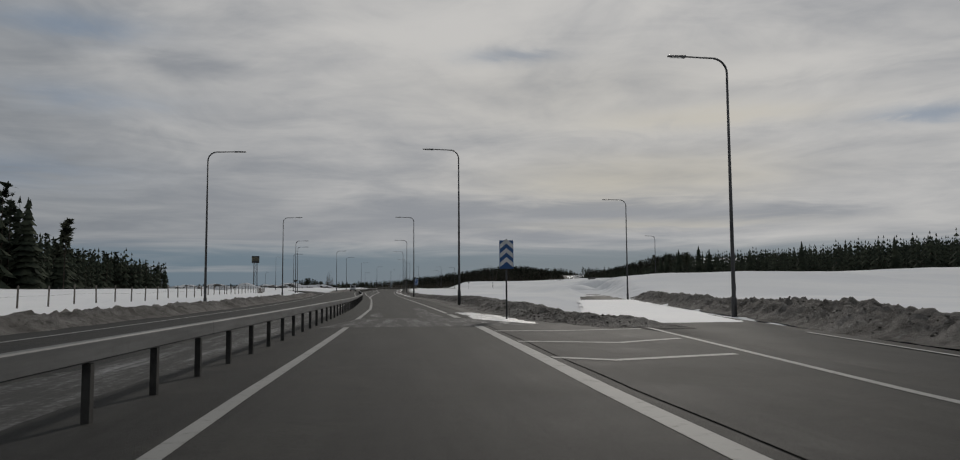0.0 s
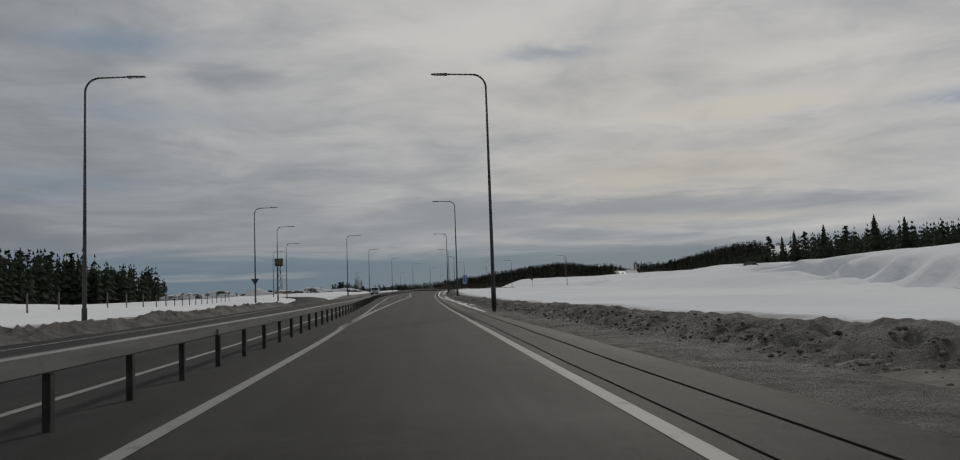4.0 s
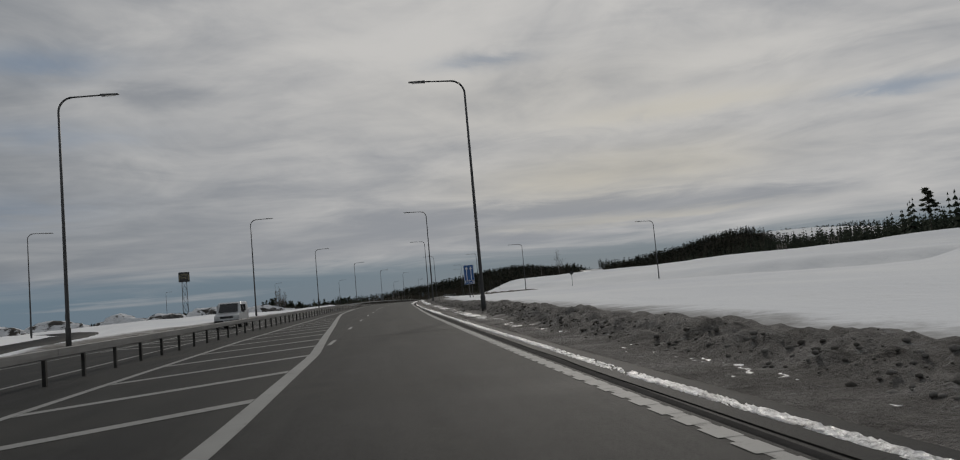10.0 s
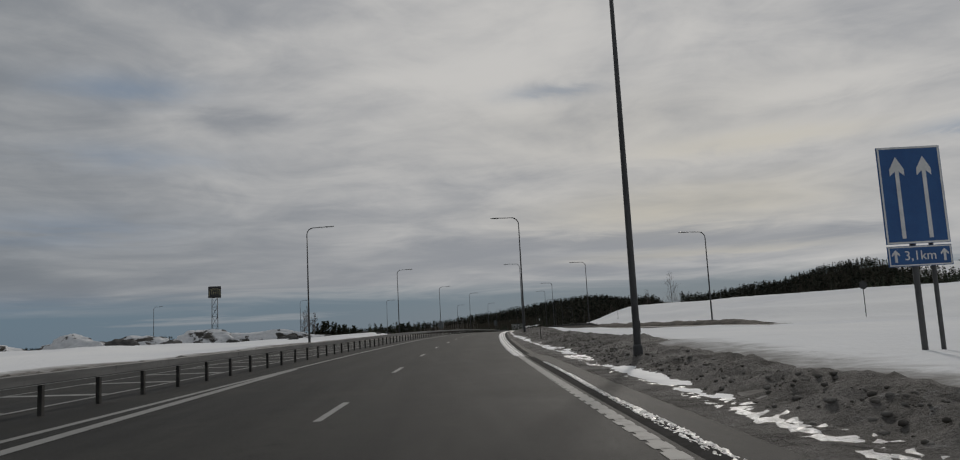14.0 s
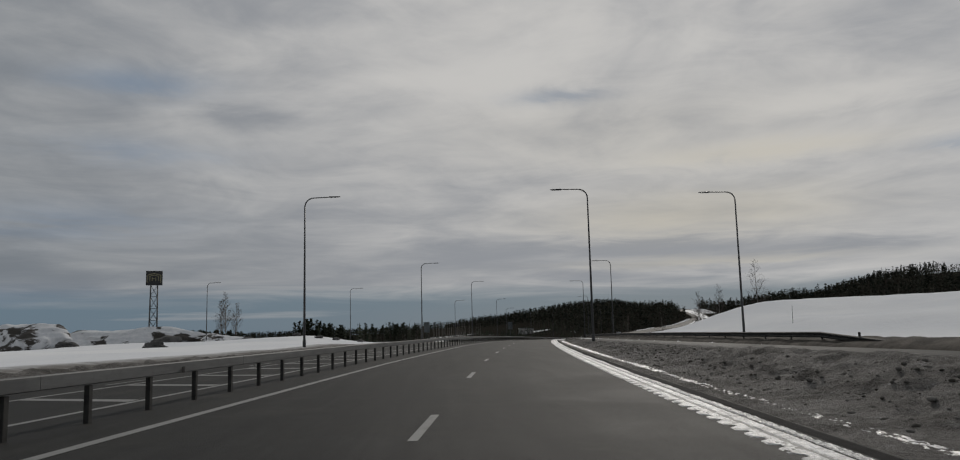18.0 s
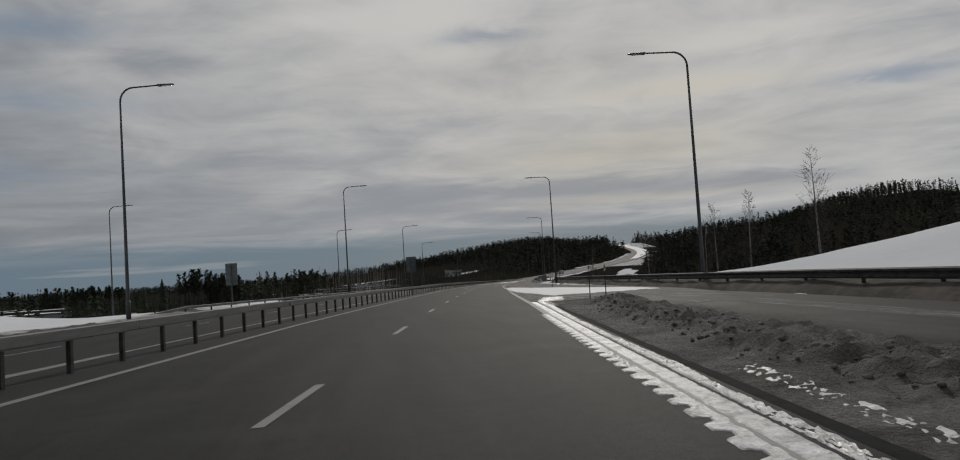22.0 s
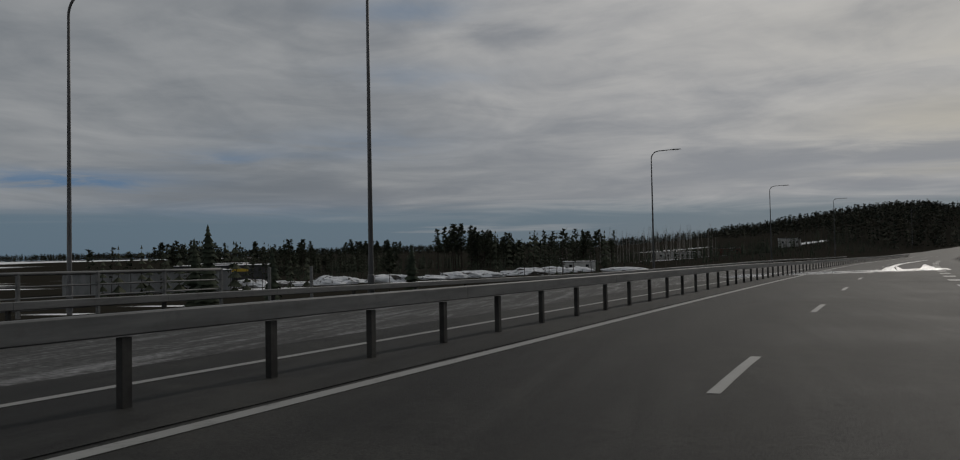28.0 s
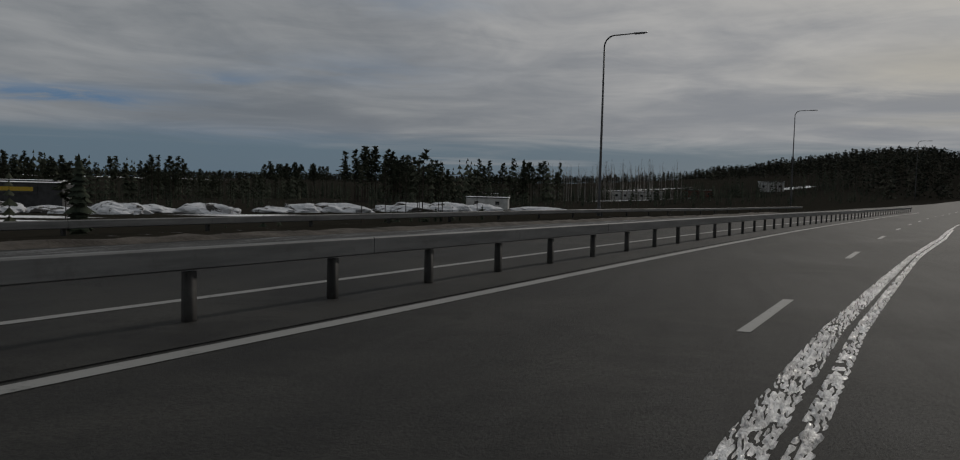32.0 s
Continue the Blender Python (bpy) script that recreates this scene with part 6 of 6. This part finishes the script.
# ---- guardrails and bridge railing ----
W_BEAM = ((-0.02, 0.42), (0.06, 0.46), (0.06, 0.52), (-0.01, 0.565), (-0.01, 0.605), (0.06, 0.65), (0.06, 0.71), (-0.02, 0.75), (-0.035, 0.745), (0.04, 0.70), (0.04, 0.66), (-0.03, 0.61), (-0.03, 0.56), (0.04, 0.51), (0.04, 0.47), (-0.035, 0.425))


BOX_RAIL = ((-0.03, 0.56), (0.03, 0.56), (0.055, 0.58), (0.055, 0.73), (0.03, 0.75), (-0.03, 0.75))


def guardrail(name, line, label, gap=4.0, flip=1, raised=0.0, ramp_start=True, group="", steel=BEAM_STEEL, shape=W_BEAM):
    """A W-beam guardrail along a line of places."""
    thing = base(name, pose(0, 0, 0), label, "guardrail", group, "structure")
    line = np.asarray(line, float)
    step = np.hypot(*np.diff(line[:, :2], axis=0).T)
    s = np.concatenate([[0], np.cumsum(step)])
    n = int(s[-1] / gap)
    at = lambda d: np.array([np.interp(d, s, line[:, k]) for k in range(3)])
    profile = [(a * flip, u + raised) for a, u in shape]
    for k in range(n):
        ds = np.linspace(k * gap, (k + 1) * gap - 0.01, 3)
        pts = np.array([at(d) for d in ds])
        if ramp_start and k < 3:
            pts[:, 2] -= 0.75 * (1 - np.clip(ds / (3 * gap), 0, 1))
        part("beam", extrude_profile("beam", steel, profile, pts), thing)
        a, b = at(k * gap), at(k * gap + 0.5)
        turn = math.degrees(math.atan2(-(b[0] - a[0]), b[1] - a[1]))
        if not (ramp_start and k < 2):
            part("post", rail_post, thing, m=pose(a[0] - 0.10 * flip, a[1], a[2] + raised, 0, 0, turn))
    return thing


rail_post = box("post", POST, (0.10, 0.08, 1.25), (0, 0, 0.10), 0.008)
ys = np.arange(517, 790, 3.0)
guardrail("guardrail", spot(ys, np.interp(ys, (517, 532, 560, 600, 700, 790), (-20.8, -19.3, -18.2, -16.6, -16.1, -15.6)), np.interp(ys, (517, 612, 650, 690, 730), (0, 0, -0.27, -0.18, -0.04))), "grey box-beam guardrail along the opposite carriageway", flip=1, raised=-0.17, shape=BOX_RAIL)
ys = np.arange(588, 800, 3.0)
guardrail("guardrail", spot(ys, paved_right(ys) + 0.55), "grey steel guardrail along the entry lane", flip=-1)
entry = SLIPS["entry_slip_road"][0]
entry_side = offset_line(entry, 4.1)
# the dark post steel puts this rail's backlit shade into its colour
guardrail("guardrail", entry_side[(entry_side[:, 1] > 418) & (entry_side[:, 1] < 583)], "guardrail beside the entry slip road, coloured dark as if backlit", flip=-1, steel=POST)
verge_ridge(offset_line(entry, 3.3), 372, 600, 3.2, 0.42, 303, "dark bare verge beside the entry slip road")


def bridge_railing(y0, y1, off, label):
    thing = base("bridge_railing", pose(0, 0, 0), label, "railing", kind="structure")
    ys = np.arange(y0, y1, 2.0)
    offs = off(ys)
    for h, r in ((1.12, 0.045), (0.82, 0.022), (0.55, 0.022), (0.28, 0.022)):
        for k in range(0, len(ys) - 4, 4):
            part("rail", tube("rail", BEAM_STEEL, spot(ys[k:k + 5], offs[k:k + 5], h), r, 6), thing)
    for y, o in zip(ys, offs):
        x, yy, z = spot(y, o)
        part("post", railing_post, thing, m=pose(x, yy, z, 0, 0, heading(y)))
    part("kerb", extrude_profile("kerb", CONCRETE, ((-0.22, -0.9), (0.22, -0.9), (0.22, 0.06), (-0.22, 0.06)), spot(ys, offs)), thing, "grey concrete edge beam")
    return thing


railing_post = box("post", BEAM_STEEL, (0.09, 0.07, 1.16), (0, 0, 0.56), 0.006)
bridge_railing(566, 627, lambda y: np.interp(y, (546, 566, 600, 640), (-20.6, -19.6, -18.2, -17.6)), "grey steel railing of the road bridge")
bridge_railing(596, 668, lambda y: paved_right(y) + 1.5, "grey steel railing of the road bridge")


# ---- fence, stakes, rocks ----
fence = base("field_fence", pose(0, 0, 0), "long fence of thin dark posts in deep snow", "fence")
stake_mesh = tube("post", WOOD, [(0, 0, -0.6), (0, 0, 1.25), (0, 0, 1.30)], [0.06, 0.055, 0.02], 8)
fence_y = np.concatenate([np.arange(8, 120, 4.4), np.arange(120, 236, 5.2)])
fence_off = np.interp(fence_y, (0, 70, 120, 170, 236), (-20.5, -22.0, -23.5, -26.5, -35.0))
tops = []
for y, o in zip(fence_y, fence_off):
    x, yy, _ = spot(y, o)
    z = float(ground_height(y, o))
    tops.append((float(x), float(yy), z + 1.12))
    part("post", stake_mesh, fence, m=pose(x, yy, z, random.uniform(-2, 2), random.uniform(-2, 2), 0))
for drop in (0.0, 0.45):
    part("wire", tube("wire", POST, [(a, b, c - drop) for a, b, c in tops], 0.006, 4), fence)

snow_stake = tube("pole", POST, [(0, 0, -0.5), (0, 0, 1.55), (0, 0, 1.62)], [0.022, 0.02, 0.01], 8)
for x, y in ((26.5, 505.6), (26.7, 503.9), (39.4, 458.7), (33.0, 540.0), (9.4, 352.0)):
    m = pose(x, y, float(land_at(x, y)), 2, random.uniform(-3, 3), 0)
    stake = base("snow_stake", m, "thin dark plough marker stake in the snow", "marker stake", "plough marker stakes")
    part("pole", snow_stake, stake)
    part("band", tube("band", SIGN_WHITE, [(0, 0, 1.30), (0, 0, 1.42)], 0.026, 8), stake, "pale reflective band")


def boulder(seed, size):
    bm = bmesh.new()
    bmesh.ops.create_icosphere(bm, subdivisions=3, radius=1.0)
    for w in bm.verts:
        n = noise.noise(w.co * 1.3 + Vector((seed * 7.1, 0, 0))) * 0.5 + noise.noise(w.co * 3.1 + Vector((0, seed * 3.3, 0))) * 0.18
        w.co = w.co * (1 + n)
        w.co.x, w.co.y, w.co.z = w.co.x * size[0], w.co.y * size[1], max(w.co.z, -0.4) * size[2]
    return bm_mesh("rock", bm, ROCK)


for k, (x, y, s) in enumerate(((-33, 500, 1.1), (-38, 520, 1.5), (-44, 535, 1.0), (-30, 540, 1.6), (-52, 515, 1.4), (-60, 545, 2.0), (-26, 560, 1.8), (-70, 530, 1.6), (-48, 470, 1.3), (-58, 455, 1.8), (-40, 430, 1.2), (-66, 480, 2.4), (-75, 505, 2.2), (62, 232, 1.1), (-13.3, 520, 0.45), (-10.4, 519, 0.45), (-6.6, 521, 0.5), (-17.5, 523, 0.55))):
    rock = new("rock", boulder(k + 1, (s * 1.5, s * 1.1, s * 0.7)))
    rock.matrix_basis = pose(x, y, float(land_at(x, y)) + 0.1, 0, 0, 40 * k)
    tagged(rock, "dark boulder half buried in snow", "rock", "boulders in the snow field")


# ---- mounds of earth under snow on the left field ----
def earth_mound(x, y, size, seed):
    bm = bmesh.new()
    bmesh.ops.create_icosphere(bm, subdivisions=5, radius=1.0)
    for w in bm.verts:
        n = noise.noise(w.co * 1.2 + Vector((seed * 5.7, 0, 0))) * 0.40 + noise.noise(w.co * 3.5 + Vector((0, seed * 2.9, 0))) * 0.14 + noise.noise(w.co * 9.0 + Vector((0, 0, seed))) * 0.05
        w.co = w.co * (1 + n)
        w.co = Vector((w.co.x * size[0], w.co.y * size[1], max(w.co.z, -0.25) * size[2]))
    ob = new("earth_mound", bm_mesh("earth_mound", bm, MOUND, True))
    ob.matrix_basis = pose(x, y, float(land_at(x, y)) - 0.1, 0, 0, seed * 31 % 60 - 30)
    tagged(ob, "low earth mound under snow with bare dark patches", "earth mound", "mounds on the snow field")


for k, (x, y, a, c, h) in enumerate(((-98, 478, 13, 8, 3.8), (-84, 494, 11, 7, 4.2), (-72, 506, 9, 6, 4.0), (-62, 520, 10, 6, 3.8), (-50, 530, 12, 7, 3.2), (-112, 468, 12, 8, 3.4), (-38, 548, 9, 5, 2.4), (-66, 548, 14, 7, 3.6))):
    earth_mound(x, y, (a, c, h), k + 1)

old_posts = tube("post", WOOD, [(0, 0, -0.5), (0, 0, 1.15), (0, 0, 1.2)], [0.07, 0.06, 0.03], 8)
for x, y in ((74.7, 350.0), (75.3, 334.5)):
    fence_bit = base("fence_remnant", pose(x, y, float(land_at(x, y)), 0, 0, 20), "short remnant of a wooden fence in snow", "fence", "fence remnants on the mound")
    for px, tilt in ((-1.1, 3), (-0.35, -9), (0.15, 6), (1.2, -2)):
        part("post", old_posts, fence_bit, m=pose(px, 0, 0, tilt, -tilt * 0.6, 0))
    part("rail", box("rail", WOOD, (2.4, 0.05, 0.09), (0.05, 0.07, 0.62), 0.008, (0, 5, 0)), fence_bit)


# ---- single trees ----
def single_tree(kind, x, y, high, seed, label, group, twig_mat):
    r = np.random.RandomState(seed)
    if kind == "birch":
        v, f, m = birch_soup(r, high, high * 0.15, 52, 12).arrays()
        mats = (BIRCH, TWIG)
    elif kind == "pine":
        v, f, m = pine_soup(r, high, high * 0.17, 26, 22, 0.5).arrays()
        mats = (BARK, PINE)
    else:
        v, f, m = spruce_soup(r, high, 17, 11, high * 0.19, 0.06).arrays()
        mats = (BARK, SPRUCE)
    thing = base(kind + "_tree", pose(x, y, float(land_at(x, y)), 0, 0, seed * 37), label, "tree", group)
    part("trunk", array_mesh("trunk", v, f[m == 0], mats[0]), thing)
    part("crown", array_mesh("crown", v, f[m == 1], mats[1]), thing)
    return thing


TREES = (("birch", 92.3, 594.7, 26, 1), ("birch", 85.1, 605.2, 21, 2), ("birch", 82.0, 612.0, 20, 3), ("birch", 79.0, 640.0, 17, 4), ("birch", 86.0, 626.0, 18, 5), ("birch", 97.0, 602.0, 16, 6),
         ("birch", 74.0, 668.0, 15, 8), ("spruce", -43.0, 716.0, 15, 9), ("spruce", -50.0, 722.0, 13, 10), ("spruce", -38.0, 728.0, 11, 11), ("spruce", -28.0, 772.0, 12, 15), ("pine", -36.0, 778.0, 11, 16), ("birch", -38.4, 557.0, 13, 12), ("birch", -36.8, 559.0, 11, 13),
         ("birch", -40.2, 560.0, 12, 14), ("spruce", 112.0, 262.0, 9, 21), ("spruce", 116.0, 281.0, 11, 22), ("pine", 119.0, 300.0, 10, 23), ("spruce", 124.0, 322.0, 12, 24), ("pine", 126.0, 338.0, 11, 25),
         ("spruce", 131.0, 356.0, 12, 26), ("spruce", 134.0, 372.0, 11, 27), ("pine", 138.0, 392.0, 12, 28), ("spruce", 104.0, 150.0, 7, 29), ("spruce", 106.0, 190.0, 8, 30), ("spruce", 109.0, 225.0, 8, 31),
         ("spruce", -60.0, 120.0, 15, 32), ("spruce", -64.0, 150.0, 16, 33), ("pine", -66.0, 172.0, 15, 34), ("spruce", -76.0, 196.0, 14, 35))
for kind, x, y, high, seed in TREES:
    words = {"birch": "bare thin birch with a pale trunk", "pine": "tall pine with a bare lower trunk", "spruce": "dark green spruce with drooping boughs"}[kind]
    single_tree(kind, x, y, high, seed, words + (" by the bridge" if 560 < y < 700 else " in snow"), kind + " trees", None)

young = spruce_soup(np.random.RandomState(77), 2.6, 9, 7, 0.75, 0.05).arrays()
for k in range(26):
    y = 742 + 5.2 * k + random.uniform(-2, 2)
    x = float(line_x(y)) - 62 - 2.2 * k + random.uniform(-5, 5)
    size = random.uniform(0.9, 1.9)
    thing = base("young_spruce", pose(x, y, float(land_at(x, y)), 0, 0, 50 * k) @ Matrix.Diagonal((size, size, size, 1)), "small young spruce standing in snow", "tree", "young spruces")
    if k == 0:
        trunk_mesh, crown_mesh = array_mesh("trunk", young[0], young[1][young[2] == 0], BARK), array_mesh("crown", young[0], young[1][young[2] == 1], SPRUCE)
    part("trunk", trunk_mesh, thing)
    part("crown", crown_mesh, thing)


# ---- heaps of cleared snow on the low land ----
def snow_heaps():
    r = np.random.RandomState(8)
    for k in range(18):
        u = k / 17
        x, y = -150 + 150 * u + r.uniform(-6, 6), 800 + 130 * u + r.uniform(-8, 8)
        bm = bmesh.new()
        bmesh.ops.create_icosphere(bm, subdivisions=4, radius=1.0)
        a, b, c = r.uniform(6, 11), r.uniform(4, 6), r.uniform(1.6, 3.0)
        for w in bm.verts:
            n = noise.noise(w.co * 1.5 + Vector((k * 5.0, 0, 0))) * 0.35 + noise.noise(w.co * 4.0 + Vector((0, k * 3.0, 0))) * 0.16
            w.co = w.co * (1 + n)
            w.co = Vector((w.co.x * a, w.co.y * b, max(w.co.z, -0.3) * c))
        ob = new("snow_heap", bm_mesh("snow_heap", bm, MOUND))
        ob.matrix_basis = pose(x, y, float(land_at(x, y)) - 0.2, 0, 0, r.uniform(-30, 30))
        tagged(ob, "lumpy dirty heap of cleared snow on low ground", "snow heap", "heaps of cleared snow")


snow_heaps()


# ---- buildings ----
def building(name, x, y, w, d, h, turn, wall, label, roof_mat=SNOW, windows=0, sink=0.0, band=None):
    z = float(land_at(x, y)) - sink
    thing = base(name, pose(x, y, z, 0, 0, turn), label, "building")
    walls = part("wall", box("wall", wall, (w, d, h + 1.0), (0, 0, h / 2 - 0.5), 0.04), thing)
    roof = part("roof", box("roof", roof_mat, (w + 0.5, d + 0.5, 0.35), (0, 0, h + 0.18), 0.06), thing, "snow-covered flat roof")
    part("parapet", box("parapet", DARK_WALL, (w + 0.56, 0.12, 0.28), (0, -d / 2 - 0.25, h + 0.12), 0.01), roof)
    n = int(w / 3.0)
    for k in range(1, n):
        part("seam", box("seam", wall, (0.06, 0.05, h - 0.1), (-w / 2 + k * w / n, -d / 2 - 0.02, h / 2), 0.005), walls)
    for k in range(windows):
        px = -w / 2 + (k + 0.5) * w / windows
        win = part("window", box("window", PALE_WALL, (1.5, 0.10, 1.3), (px, -d / 2 - 0.04, h * 0.55), 0.01), thing)
        part("pane", box("pane", GLASS, (1.34, 0.04, 1.14), (px, -d / 2 - 0.09, h * 0.55)), win)
    if band:
        mat, bw, bh, px, pz = band
        sign = part("sign_board", box("sign_board", mat, (bw, 0.25, bh), (px, -d / 2 - 0.16, pz), 0.03), thing, "dark board with a yellow band")
        part("yellow_bar", box("yellow_bar", SIGN_YELLOW, (bw * 0.72, 0.04, bh * 0.45), (px + bw * 0.06, -d / 2 - 0.30, pz)), sign, "yellow bar in place of the name")
        part("emblem", box("emblem", SIGN_YELLOW, (bh * 0.6, 0.04, bh * 0.6), (px - bw * 0.40, -d / 2 - 0.30, pz), 0.04), sign, "square yellow emblem")
    return thing


building("store_building", -127, 806, 46, 22, 6.2, 42, CLADDING, "long grey flat-roofed store with a yellow sign band", windows=0)
building("store_building", -142, 868, 34, 20, 7.0, 30, DARK_WALL, "dark flat-roofed store with a yellow sign band", band=(DARK_WALL, 13, 2.6, 4, 5.4))
building("store_building", -166, 902, 20, 18, 7.4, 24, CLADDING, "grey panelled store building beside the car park")
building("house", 21.4, 1108.8, 26, 12, 4.2, 8, PALE_WALL, "low pale house with a snowy roof below the hill", windows=6)
building("house", 52, 1150, 16, 9, 4.0, 5, RED_WALL, "small red-brown house among bare trees", windows=4)
building("house", 95, 1190, 14, 9, 5.5, 0, PALE_WALL, "pale house with a snowy roof by the woods", windows=3)
building("house", -60, 1120, 18, 10, 3.6, 12, PALE_WALL, "long low pale building behind the thicket", windows=5)
building("house", -15, 940, 14, 8, 3.6, 10, PALE_WALL, "low shed with a snowy roof on the low land", windows=2)


# ---- vehicles ----
def van(x, y, z, turn):
    thing = base("van", pose(x, y, z, 0, 0, turn), "silver-white panel van on the opposite carriageway", "van")
    # side profile, front towards -y
    side = ((-2.42, 0.34), (-2.46, 0.62), (-2.40, 0.95), (-1.62, 1.14), (-0.95, 1.86), (-0.70, 1.96), (2.30, 1.98), (2.42, 1.80), (2.46, 0.70), (2.44, 0.34))
    bm = bmesh.new()
    face = bm.faces.new([bm.verts.new((-0.92, a, b)) for a, b in side])
    out = bmesh.ops.extrude_face_region(bm, geom=[face])
    for w in out["geom"]:
        if isinstance(w, bmesh.types.BMVert):
            w.co.x += 1.84
    for w in bm.verts:
        if w.co.z > 1.2:
            w.co.x *= 1 - 0.10 * (w.co.z - 1.2)
    bmesh.ops.bevel(bm, geom=bm.edges[:], offset=0.06, segments=3, affect="EDGES", profile=0.6)
    body = part("body", bm_mesh("body", bm, VAN_PAINT, True), thing)
    pane = mesh_of("windscreen", [(-0.72, -1.56, 1.21), (0.72, -1.56, 1.21), (0.66, -0.99, 1.83), (-0.66, -0.99, 1.83), (-0.72, -1.62, 1.22), (0.72, -1.62, 1.22), (0.66, -1.03, 1.86), (-0.66, -1.03, 1.86)], [(4, 5, 6, 7), (0, 1, 5, 4), (3, 2, 6, 7), (0, 4, 7, 3), (1, 2, 6, 5)], GLASS)
    part("windscreen", pane, body, "dark windscreen")
    for s in (-1, 1):
        part("side_window", box("side_window", GLASS, (0.03, 0.85, 0.50), (s * 0.895, -0.72, 1.50), 0.01), body, "dark side window")
        part("side_window", box("side_window", GLASS, (0.03, 1.05, 0.48), (s * 0.895, 0.55, 1.52), 0.01), body, "dark side window")
        lamp = part("headlight", box("headlight", HEADLIGHT, (0.34, 0.12, 0.20), (s * 0.68, -2.40, 0.80), 0.03), body, "clear headlight")
        part("tail_light", box("tail_light", TAIL_RED, (0.12, 0.06, 0.50), (s * 0.84, 2.44, 1.05), 0.01), body, "red tail light")
        mirror = part("mirror", box("mirror", PLASTIC, (0.22, 0.14, 0.24), (s * 1.06, -1.28, 1.26), 0.03), body, "black door mirror")
        for wy in (-1.55, 1.45):
            wheel = part("wheel", tube("wheel", RUBBER, [(s * 0.70, wy, 0.33), (s * 0.93, wy, 0.33)], 0.33, 24), thing, "black tyre")
            part("rim", tube("rim", STEEL, [(s * 0.91, wy, 0.33), (s * 0.945, wy, 0.33)], [0.20, 0.18], 16), wheel, "grey rim")
    part("grille", box("grille", PLASTIC, (0.95, 0.06, 0.16), (0, -2.43, 0.82), 0.02), body, "dark grille")
    part("bumper", box("bumper", PLASTIC, (1.86, 0.20, 0.26), (0, -2.42, 0.47), 0.05), body, "dark bumper")
    part("plate", box("plate", SIGN_WHITE, (0.45, 0.02, 0.11), (0, -2.53, 0.50)), body, "blank pale plate")
    return thing


van(-11.1, 279.5, float(level(279.5)) + 0.01, 0)
van(float(line_x(905)) - 4.2, 905.0, float(level(905)) + 0.01, 198)
